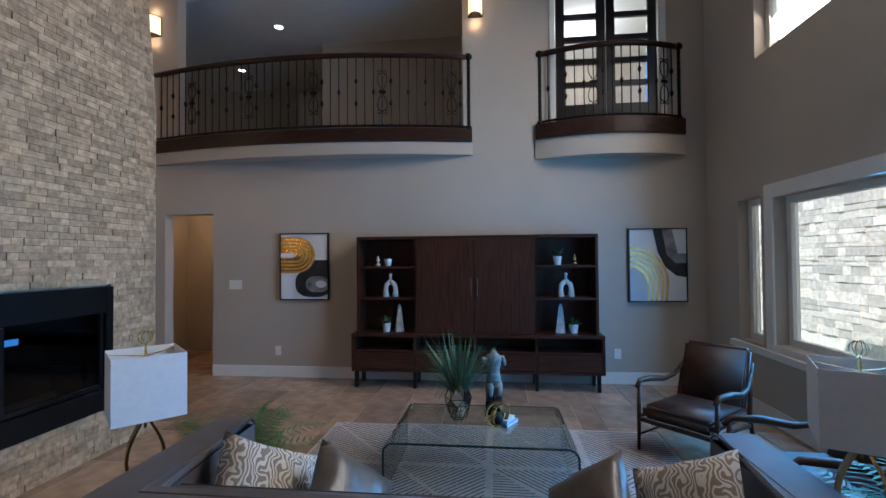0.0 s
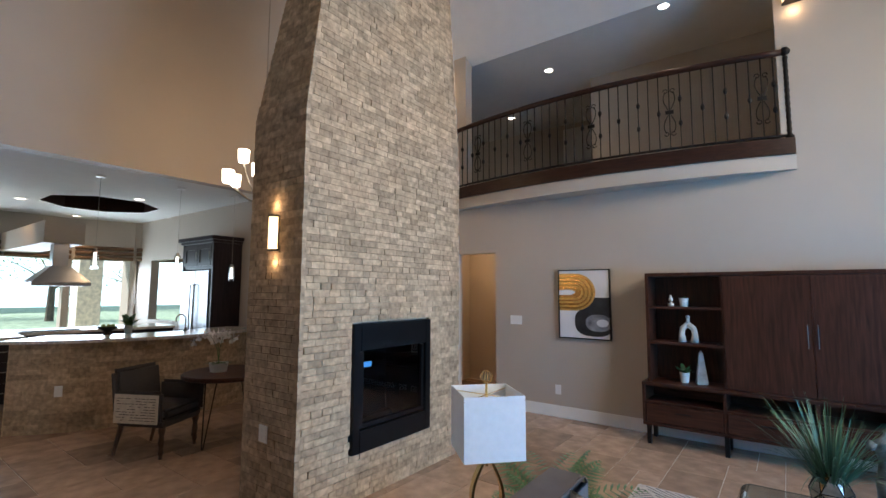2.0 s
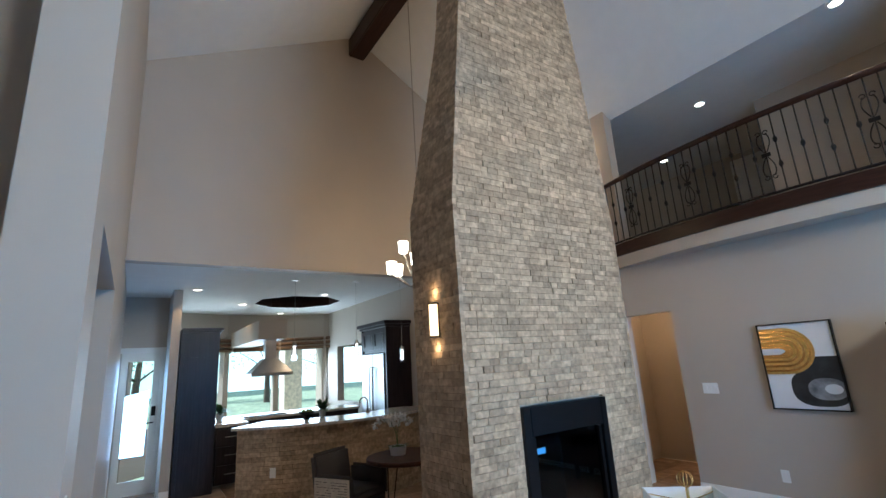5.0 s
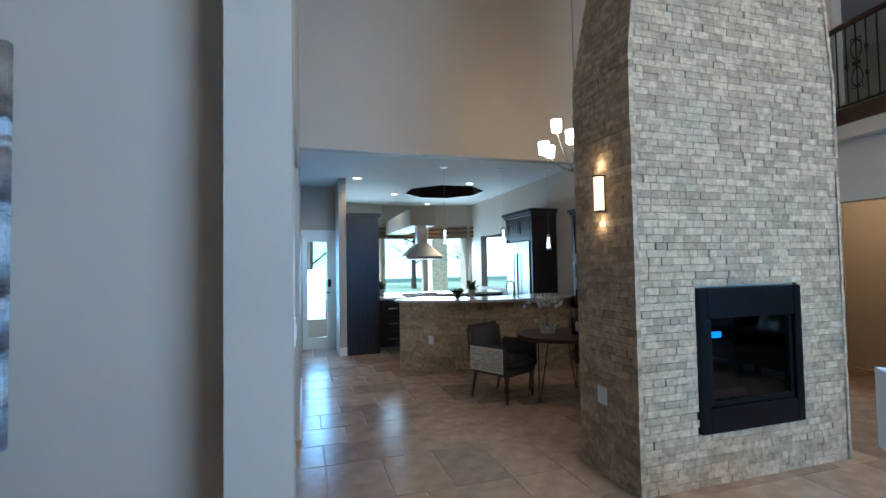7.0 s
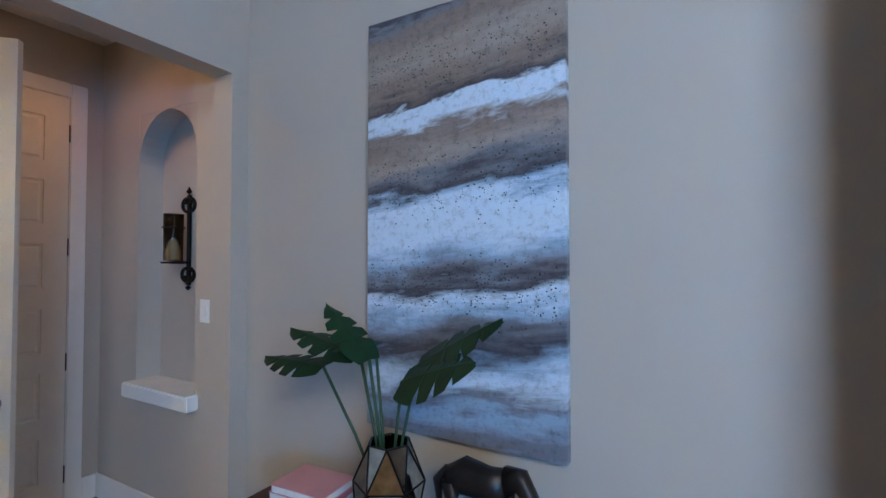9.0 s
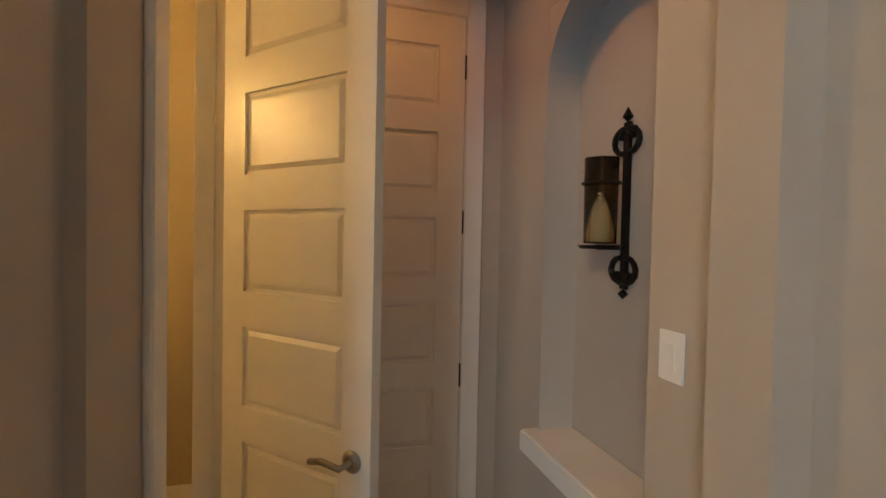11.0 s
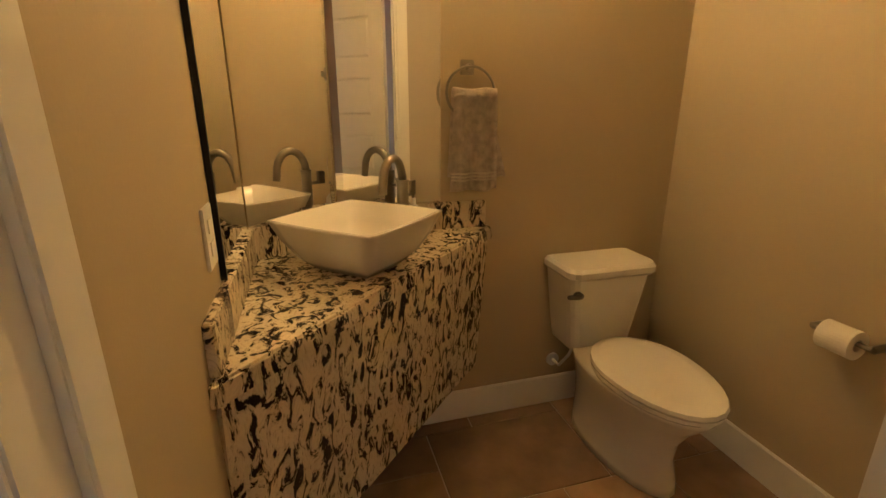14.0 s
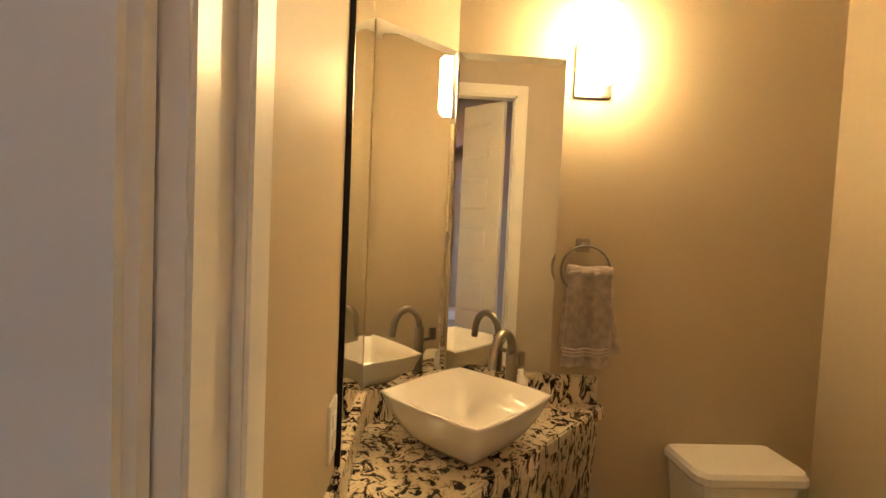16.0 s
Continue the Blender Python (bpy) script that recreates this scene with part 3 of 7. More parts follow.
# baseboards
def baseboard(name, *runs):
    args = []
    for (xa, ya, xb, yb, nx, ny) in runs:
        if ny:
            args.append((xa, xb, min(ya, ya + ny * 0.016), max(ya, ya + ny * 0.016), 0, 0.14))
        else:
            args.append((min(xa, xa + nx * 0.016), max(xa, xa + nx * 0.016), ya, yb, 0, 0.14))
    setting(name, boxes(*args, bevel=0.004), M_TRIM, "white painted baseboard", "baseboard")


baseboard("baseboard_great", (-3.48, YN, XE, YN, 0, -1), (-6.3, YN, -4.15, YN, 0, -1), (XE, -2.47, XE, YN - 0.016, -1, 0), (XP, -2.47, XP, -0.176, 1, 0), (XP, -0.16, -2.3, -0.16, 0, -1), (-2.3, -0.176, -2.3, 0.08, 1, 0), (-2.75, 0.08, -2.3, 0.08, 0, 1), (-6.3, 0.08, -4.6, 0.08, 0, 1), (XP + 0.016, -2.47, -2.54, -2.47, 0, 1), (-1.52, -2.47, XE - 0.016, -2.47, 0, 1))

# corridor behind the doorway
wall("wall_corridor_end", "y", 7.2, 7.3, -5.2, -3.0, 0, 2.7, mat=M_WALL)
wall("wall_corridor_east", "x", -3.4, -3.28, YN + 0.16, 7.2, 0, 2.65, [(6.35, 7.0, 0, 2.05)])
wall("wall_corridor_west", "x", -5.0, -4.88, YN + 0.16, 7.2, 0, 2.65)
part("corridor_door", boxes((-3.36, -3.32, 6.35, 7.0, 0, 2.05)), M_DOORW)
tagged(bpy.data.objects["corridor_door"], "warm white closed corridor door", "door", kind="structure")
point_lamp("corridor_lamp", (-4.1, 6.4, 2.5), 9, WARM, 0.08)

# ---- switches and outlets ----
def wall_plate(at, rz, w, kind_, label, name):
    t = thing(name, label, kind_, pose(*at, 0, 0, rz), group="wall plates")
    part("plate", boxes((-w / 2, w / 2, -0.006, 0, -0.058, 0.058), bevel=0.002), M_PLASTIC, t)
    n = max(1, round(w / 0.06))
    for i in range(n):
        cx = (i - (n - 1) / 2) * 0.046
        if kind_ == "switch":
            part("rocker", boxes((cx - 0.015, cx + 0.015, -0.01, -0.006, -0.03, 0.03), bevel=0.001), M_TRIM, t)
        else:
            part("socket", boxes((cx - 0.015, cx + 0.015, -0.0085, -0.006, 0.008, 0.034), (cx - 0.015, cx + 0.015, -0.0085, -0.006, -0.034, -0.008)), M_TRIM, t)
    return t


wall_plate((-3.17, YN, 1.16), 0, 0.17, "switch", "white triple rocker switch on the taupe wall", "light_switch")
wall_plate((-2.6, YN, 0.33), 0, 0.075, "outlet", "white power outlet low on the taupe wall", "power_outlet")
wall_plate((1.53, YN, 0.35), 0, 0.075, "outlet", "white power outlet low on the taupe wall", "power_outlet")
wall_plate((-3.2, CY0 - 0.015, 0.55), 0, 0.1, "outlet", "white power outlet on the stone column", "power_outlet")
wall_plate((-2.45, 0.08, 1.2), 180, 0.075, "switch", "white rocker switch on the pier", "light_switch")


# ---- wall sconces and downlights ----
def shade_sconce(at, rz, w, h, power, label):
    t = thing("wall_sconce", label, "wall lamp", pose(*at, 0, 0, rz), group="half-round sconces")
    bm = bmesh.new()
    a = [(math.cos(radians(180 + 180 * i / 10)) * w / 2, math.sin(radians(180 + 180 * i / 10)) * w * 0.75) for i in range(11)]
    prism(bm, a, -h / 2, h / 2)
    part("shade", bm, M_LAMPG, t, "glowing alabaster shade")
    bm = bmesh.new()
    for z in (-h / 2, h / 2):
        prism(bm, [(px * 1.05, py * 1.05) for px, py in a], z - 0.006, z + 0.006)
    box(bm, -w / 2 - 0.005, -w / 2, -0.01, 0, -h / 2, h / 2)
    box(bm, w / 2, w / 2 + 0.005, -0.01, 0, -h / 2, h / 2)
    part("frame", bm, M_IRON, t, "bronze frame")
    m = pose(*at, 0, 0, rz)
    for dz in (h / 2 + 0.08, -h / 2 - 0.08):
        point_lamp("sconce_light", m @ Vector((0, -w * 0.35, dz)), power / 2, WARM, 0.03)


shade_sconce((-0.08, YN, 4.52), 0, 0.17, 0.24, 1.1, "bronze half-round sconce beside the balcony opening")
shade_sconce((-4.3, YN, 4.55), 0, 0.17, 0.24, 1.1, "bronze half-round sconce beside the balcony opening")
shade_sconce((-3.16, CY0 - 0.005, 1.93), 0, 0.075, 0.24, 0.7, "slim bronze half-round sconce on the stone column")
shade_sconce((-3.16, CY1 + 0.02, 1.93), 180, 0.075, 0.24, 1.5, "slim bronze half-round sconce on the stone column")


def downlight(at, power, tilt=0.0, rim=0.085):
    t = thing("recessed_downlight", "round white recessed ceiling downlight, lit", "ceiling light", pose(*at, tilt), group="recessed downlights")
    bm = bmesh.new()
    lathe(bm, [(rim, 0.0), (rim, -0.008), (rim * 0.75, -0.012), (rim * 0.72, 0.004)], 20)
    part("trim_ring", bm, M_TRIM, t)
    part("lens", lathe(bmesh.new(), [(rim * 0.72, -0.002), (rim * 0.72, 0.002)], 20), M_LED, t, "glowing lens")
    if power:
        spot_lamp("downlight_beam", (at[0], at[1], at[2] - 0.03), power, WARM)


for px, py in ((-8.1, 0.98), (-9.65, 1.9), (-8.2, 3.0), (-9.8, 4.15), (-11.0, 2.95)):
    downlight((px, py, 2.925), 13)
for px, py, power in ((-3.13, 6.82, 3), (-4.57, 8.27, 2), (-1.31, 6.1, 7)):
    downlight((px, py, 5.045), power)
point_lamp("loft_room_lamp", (1.5, 7.4, 4.7), 26, (1.0, 0.96, 0.88), 0.02)

# ---- media console ----
def media_console():
    t = thing("media_console", "dark espresso wooden media wall unit with open shelves", "media cabinet")
    x0, x1, yb, yf = -1.5, 1.28, YN - 0.025, 5.31
    h0, h1, hy = 0.62, 1.73, 5.36
    b = 0.004
    part("base_body", boxes((x0 - 0.02, x1 + 0.02, yf, yb, 0.19, 0.22), (x0 - 0.02, x1 + 0.02, yf - 0.01, yb, 0.585, h0), (x0 - 0.02, x0 + 0.01, yf, yb, 0.22, 0.585), (x1 - 0.01, x1 + 0.02, yf, yb, 0.22, 0.585), (x0 + 0.01, x1 - 0.01, yb - 0.015, yb, 0.22, 0.585), (x0 + 0.01, x1 - 0.01, yf + 0.01, yb - 0.015, 0.41, 0.43), *[(x0 + (x1 - x0) * f - 0.014, x0 + (x1 - x0) * f + 0.014, yf + 0.005, yb - 0.015, 0.22, 0.585) for f in (0.255, 0.5, 0.745)], bevel=b), M_ESP, t)
    for f0, f1 in ((0.0, 0.255), (0.255, 0.5), (0.5, 0.745), (0.745, 1.0)):
        a, c = x0 + (x1 - x0) * f0 + 0.018, x0 + (x1 - x0) * f1 - 0.018
        d = part("drawer_front", boxes((a, c, yf - 0.004, yf + 0.018, 0.225, 0.405), bevel=0.003), M_ESP, t)
        m = (a + c) / 2
        part("finger_pull", boxes((m - 0.07, m + 0.07, yf - 0.012, yf - 0.003, 0.335, 0.345)), M_BLACK, d)
    xa, xb = x0 + 0.03, x1 - 0.03
    s1, s2 = x0 + 0.72, x1 - 0.72
    part("hutch_frame", boxes((xa, xa + 0.03, hy, yb, h0, h1), (xb - 0.03, xb, hy, yb, h0, h1), (xa + 0.03, xb - 0.03, hy, yb, h1 - 0.035, h1), (xa + 0.03, xb - 0.03, yb - 0.012, yb, h0, h1 - 0.035), (s1 - 0.012, s1 + 0.012, hy + 0.004, yb - 0.012, h0, h1 - 0.035), (s2 - 0.012, s2 + 0.012, hy + 0.004, yb - 0.012, h0, h1 - 0.035), bevel=b), M_ESPV, t)
    for a, c in ((xa + 0.03, s1 - 0.012), (s2 + 0.012, xb - 0.03)):
        for z in (1.0, 1.36):
            part("shelf", boxes((a, c, hy + 0.01, yb - 0.012, z, z + 0.025), bevel=0.003), M_ESP, t)
    mid = (s1 + s2) / 2
    for a, c, hx in ((s1 + 0.012, mid, mid - 0.035), (mid + 0.002, s2 - 0.012, mid + 0.037)):
        d = part("sliding_door", boxes((a, c, hy - 0.004, hy + 0.02, h0 + 0.005, h1 - 0.038), bevel=0.003), M_ESPV, t)
        part("handle", tube(bmesh.new(), [(hx, hy - 0.004, 1.05), (hx, hy - 0.03, 1.06), (hx, hy - 0.03, 1.24), (hx, hy - 0.004, 1.25)], 0.0035, 6), M_PULL, d, "slim bar handle")
    for f in (0.01, 0.255, 0.745, 0.985):
        lx = x0 + (x1 - x0) * f
        for ly in (yf + 0.03, yb - 0.08):
            part("leg", boxes((lx - 0.02, lx + 0.02, ly, ly + 0.045, 0, 0.19), bevel=0.003), M_BLACK, t)


media_console()

M_LEAF = material("houseplant_leaf", (0.05, 0.12, 0.03), 0.45, var=0.35, scale=20, island=0.3)
M_WHITEC = material("white_ceramic", (0.78, 0.76, 0.72), 0.3, var=0.05)
M_PLASTER = material("rough_white_plaster", (0.68, 0.65, 0.6), 0.8, var=0.1, bump=0.3, bscale=60)
M_MARBLE = material("grey_marble", (0.55, 0.54, 0.52), 0.3, var=0.25, scale=14)


def leaf_blade(bm, base, tip, width, sag=0.0, folds=4):
    base, tip = Vector(base), Vector(tip)
    d = tip - base
    side = d.cross(Vector((0, 0, 1)))
    side = side.normalized() if side.length > 1e-5 else Vector((1, 0, 0))
    prev = None
    for i in range(folds + 1):
        s = i / folds
        p = base + d * s - Vector((0, 0, sag * (s * s)))
        w = width * (math.sin(math.pi * min(0.96, 0.12 + 0.84 * s)))
        a, b = bm.verts.new(p - side * w / 2), bm.verts.new(p + side * w / 2)
        if prev:
            bm.faces.new((prev[0], prev[1], b, a))
        prev = (a, b)


def pot_plant(at, r, h, spread, count, seed, label):
    rng = random.Random(seed)
    t = thing("potted_plant", label, "potted plant", pose(*at), group="small shelf plants")
    part("pot", lathe(bmesh.new(), [(r * 0.75, 0), (r, h), (r * 0.88, h), (r * 0.85, h * 0.85)], 18), M_WHITEC, t, smooth=False)
    bm = bmesh.new()
    for _ in range(count):
        a, e = rng.uniform(0, 6.28), rng.uniform(0.2, 1.2)
        l = spread * rng.uniform(0.5, 1.1)
        leaf_blade(bm, (0, 0, h * 0.85), (l * math.cos(a) * math.cos(e), l * math.sin(a) * math.cos(e), h + l * math.sin(e)), l * 0.32, l * 0.3)
    part("leaves", bm, M_LEAF, t)


pot_plant((-1.13, 5.5, 1.386), 0.045, 0.085, 0.05, 10, 1, "tiny white ceramic pot on the shelf")
pot_plant((-1.15, 5.5, 0.62), 0.05, 0.1, 0.13, 24, 2, "small white pot with trailing green plant")
pot_plant((0.83, 5.5, 1.386), 0.05, 0.1, 0.14, 26, 3, "small white pot with leafy green plant")
pot_plant((1.0, 5.5, 0.62), 0.055, 0.1, 0.14, 26, 4, "small white pot with leafy green plant")


def arch_figure(at, s):
    bm = bmesh.new()
    for sx in (-1, 1):
        tube(bm, [(sx * 0.055 * s, 0, 0), (sx * 0.06 * s, 0, 0.08 * s), (sx * 0.05 * s, 0, 0.14 * s), (0, 0, 0.18 * s)], 0.03 * s, 10, taper=[0.04 * s, 0.028 * s, 0.028 * s, 0.03 * s])
    tube(bm, [(0, 0, 0.17 * s), (0, 0, 0.24 * s)], 0.016 * s, 10)
    lathe(bm, [(0.0, 0.235 * s), (0.02 * s, 0.245 * s), (0.02 * s, 0.265 * s), (0.0, 0.275 * s)], 12)
    ob = part("figurine", bm, M_PLASTER, smooth=True)
    ob.matrix_world = pose(*at)
    tagged(ob, "abstract white plaster arch figurine on the shelf", "figurine", "arch figurines")


arch_figure((-1.1, 5.5, 1.026), 1.0)
arch_figure((0.92, 5.5, 1.026), 1.0)


def obelisk(at, h, lean):
    bm = bmesh.new()
    w = 0.05
    q = [bm.verts.new((sx * w, sy * w, 0)) for sx, sy in ((-1, -1), (1, -1), (1, 1), (-1, 1))]
    r = [bm.verts.new((sx * w * 0.35, sy * w * 0.35, h)) for sx, sy in ((-1, -1), (1, -1), (1, 1), (-1, 1))]
    tp = bm.verts.new((0, 0, h + 0.03))
    for i in range(4):
        bm.faces.new((q[i], q[(i + 1) % 4], r[(i + 1) % 4], r[i]))
        bm.faces.new((r[i], r[(i + 1) % 4], tp))
    bm.faces.new(q[::-1])
    ob = part("obelisk", bm, M_MARBLE)
    ob.matrix_world = pose(*at, 0, 0, lean)
    tagged(ob, "tapered pale marble obelisk on the shelf", "ornament", "obelisks")


obelisk((-1.0, 5.52, 0.62), 0.3, 20)
obelisk((0.86, 5.52, 0.62), 0.3, -15)


def gold_bird(at, mat, label):
    bm = bmesh.new()
    lathe(bm, [(0.0, 0), (0.03, 0.0), (0.03, 0.03), (0.008, 0.035), (0.008, 0.05), (0.02, 0.06), (0.022, 0.075), (0.008, 0.1), (0.012, 0.112), (0, 0.12)], 12)
    ob = part("bird_ornament", bm, mat, smooth=True)
    ob.matrix_world = pose(*at)
    tagged(ob, label, "ornament")


gold_bird((-1.25, 5.5, 1.386), M_PLASTER, "small white and gold ornament on the shelf")
gold_bird((1.02, 5.5, 1.386), M_BRASS, "small gold bird ornament on the shelf")


# ---- framed abstract pictures ----
M_GOLDP = material("gold_leaf_paint", (0.62, 0.4, 0.12), 0.35, metal=0.7, var=0.2, scale=30, bump=0.4, bscale=80)
M_CANV = material("white_canvas", (0.72, 0.73, 0.75), 0.7, var=0.06, scale=4, bump=0.15, bscale=300)
M_INK = material("black_brushed_paint", (0.02, 0.022, 0.026), 0.5, var=0.5, scale=8, bump=0.3, bscale=60)
M_GREYP = material("grey_brushed_paint", (0.25, 0.26, 0.28), 0.55, var=0.6, scale=9, bump=0.3, bscale=60)


def flat_shape(outline, y0, y1):
    bm = bmesh.new()
    a = [bm.verts.new((u, y0, v)) for u, v in outline]
    b = [bm.verts.new((u, y1, v)) for u, v in outline]
    n = len(outline)
    for i in range(n):
        bm.faces.new((a[i], a[(i + 1) % n], b[(i + 1) % n], b[i]))
    bm.faces.new(a)
    bm.faces.new(b[::-1])
    return bm


def clip_poly(pts, w, h):
    out = pts
    for ax, lim, sgn in ((0, -w / 2, 1), (0, w / 2, -1), (1, -h / 2, 1), (1, h / 2, -1)):
        res = []
        for i, p in enumerate(out):
            q = out[(i + 1) % len(out)]
            ip, iq = sgn * (p[ax] - lim) >= 0, sgn * (q[ax] - lim) >= 0
            if ip:
                res.append(p)
            if ip != iq:
                f = (lim - p[ax]) / (q[ax] - p[ax])
                res.append((p[0] + f * (q[0] - p[0]), p[1] + f * (q[1] - p[1])))
        out = res
    return out


def ell(cx, cz, rx, rz, n=40, p=2.0):
    out = []
    for i in range(n):
        a = 2 * math.pi * i / n
        c, s = math.cos(a), math.sin(a)
        out.append((cx + rx * math.copysign(abs(c) ** (2 / p), c), cz + rz * math.copysign(abs(s) ** (2 / p), s)))
    return out


def abstract_picture(at, w, h, shapes, label):
    t = thing("framed_picture", label, "picture", pose(*at), group="abstract pictures")
    f = 0.012
    part("frame", boxes((-w / 2 - f, -w / 2, -0.04, 0, -h / 2 - f, h / 2 + f), (w / 2, w / 2 + f, -0.04, 0, -h / 2 - f, h / 2 + f), (-w / 2, w / 2, -0.04, 0, -h / 2 - f, -h / 2), (-w / 2, w / 2, -0.04, 0, h / 2, h / 2 + f)), M_BLACK, t, "thin black frame")
    part("canvas", boxes((-w / 2, w / 2, -0.028, -0.004, -h / 2, h / 2)), M_CANV, t)
    for k, (nm, mat, pts) in enumerate(shapes):
        pts = clip_poly(pts, w, h)
        if len(pts) > 2:
            part(nm, flat_shape(pts, -0.0285 - 0.0007 * (k + 1), -0.028), mat, t)


w1, h1 = 0.61, 0.81
sh = [("black_block", M_INK, [(-0.02, 0.08), (0.31, 0.08), (0.31, -0.08), (-0.05, -0.08)]), ("black_form", M_INK, ell(0.12, -0.21, 0.235, 0.17, p=2.6)), ("grey_form", M_GREYP, ell(0.17, -0.22, 0.15, 0.1, p=2.4)), ("pale_core", M_CANV, ell(0.22, -0.22, 0.07, 0.045))]
for i in range(8):
    rr = 0.225 - 0.022 * i
    sh.append(("gold_band" if i % 2 == 0 else "gold_groove", M_GOLDP if i % 2 == 0 else M_BRASS, [(-0.4, 0.145 - rr)] + [(-0.105 + rr * 1.1 * math.sin(a), 0.145 - rr * math.cos(a)) for a in [math.pi * j / 24 for j in range(25)]] + [(-0.4, 0.145 + rr)]))
sh.append(("white_slot", M_CANV, [(-0.4, 0.11), (-0.15, 0.11), (-0.1, 0.135), (-0.1, 0.15), (-0.15, 0.17), (-0.4, 0.17)]))
abstract_picture((-2.245, YN - 0.002, 1.385), w1, h1, sh, "framed abstract canvas with gold arches and black form")
sh = [("black_form", M_INK, [(-0.05, 0.41), (0.31, 0.41), (0.31, -0.14), (0.2, -0.12), (0.08, -0.02), (0.0, 0.15)]), ("grey_form", M_GREYP, [(0.05, 0.41), (0.31, 0.41), (0.31, 0.02), (0.2, 0.02), (0.1, 0.12)]), ("pale_core", M_CANV, [(0.16, 0.41), (0.31, 0.41), (0.31, 0.13), (0.22, 0.13)])]
for i in range(9):
    rr = 0.42 - 0.027 * i
    sh.append(("gold_band" if i % 2 == 0 else "gold_groove", M_GOLDP if i % 2 == 0 else M_CANV, [(-0.32 + rr, -0.45)] + [(-0.3 + rr * math.cos(a), -0.2 + rr * 0.98 * math.sin(a)) for a in [math.pi * 0.5 * j / 20 for j in range(21)]] + [(-0.4, -0.2 + rr * 0.98), (-0.4, -0.45)]))
sh.append(("blue_core", material("pale_blue_paint", (0.5, 0.56, 0.64), 0.6, var=0.06), [(-0.12, -0.45), (-0.12, -0.2), (-0.16, -0.1), (-0.25, -0.03), (-0.4, -0.01), (-0.4, -0.45)]))
abstract_picture((1.98, YN - 0.002, 1.375), 0.62, 0.82, sh, "framed abstract canvas with gold arch and dark stone forms")

# ---- rug ----
def rug():
    t = thing("area_rug", "cream low-pile rug with dark geometric line pattern", "rug")
    x0, x1, y0, y1 = -1.3, 1.45, 1.9, 4.2
    part("rug_base", boxes((x0, x1, y0, y1, 0.0005, 0.012), bevel=0.004), material("cream_rug", (0.5, 0.44, 0.4), 0.95, var=0.12, scale=30, bump=0.5, bscale=400), t)
    bm = bmesh.new()
    rng = random.Random(8)
    nx, ny = 4, 3
    cw, ch = (x1 - x0) / nx, (y1 - y0) / ny
    for i in range(nx):
        for j in range(ny):
            cx0, cy0 = x0 + i * cw, y0 + j * ch
            for tri_ in range(2):
                ang = rng.choice((0, 45, 90, 135, 30, 150))
                dx, dy = math.cos(radians(ang)), math.sin(radians(ang))
                for k in range(-20, 21):
                    off = k * 0.034
                    c = (cx0 + cw * (0.33 if tri_ == 0 else 0.67), cy0 + ch * (0.33 if tri_ == 0 else 0.67))
                    px, py = c[0] - dy * off, c[1] + dx * off
                    lo, hi = -2.0, 2.0

                    def inside(s):
                        u, v = (px + dx * s - cx0) / cw, (py + dy * s - cy0) / ch
                        return 0.03 < u < 0.97 and 0.03 < v < 0.97 and ((u + v < 0.98) if tri_ == 0 else (u + v > 1.02))
                    ss = [s for s in [q * 0.01 for q in range(-90, 91)] if inside(s)]
                    if len(ss) > 3:
                        a, b = ss[0], ss[-1]
                        w = 0.005
                        q = [(px + dx * a - dy * w, py + dy * a + dx * w), (px + dx * a + dy * w, py + dy * a - dx * w), (px + dx * b + dy * w, py + dy * b - dx * w), (px + dx * b - dy * w, py + dy * b + dx * w)]
                        bm.faces.new([bm.verts.new((u, v, 0.0135)) for u, v in q])
    part("woven_pattern", bm, material("dark_rug_yarn", (0.09, 0.085, 0.1), 0.95, var=0.2), t, kind="stuff")


rug()

# ---- sofa ----
M_SOFA = material("grey_leather", (0.1, 0.083, 0.08), 0.58, var=0.12, scale=9, bump=0.12, bscale=140)
M_PIPE = material("dark_piping", (0.05, 0.042, 0.042), 0.5, var=0.1)


def soft_box(x0, x1, y0, y1, z0, z1, r, puff=0.0):
    bm = bmesh.new()
    box(bm, x0, x1, y0, y1, z0, z1, bevel=r, segs=4)
    return bm


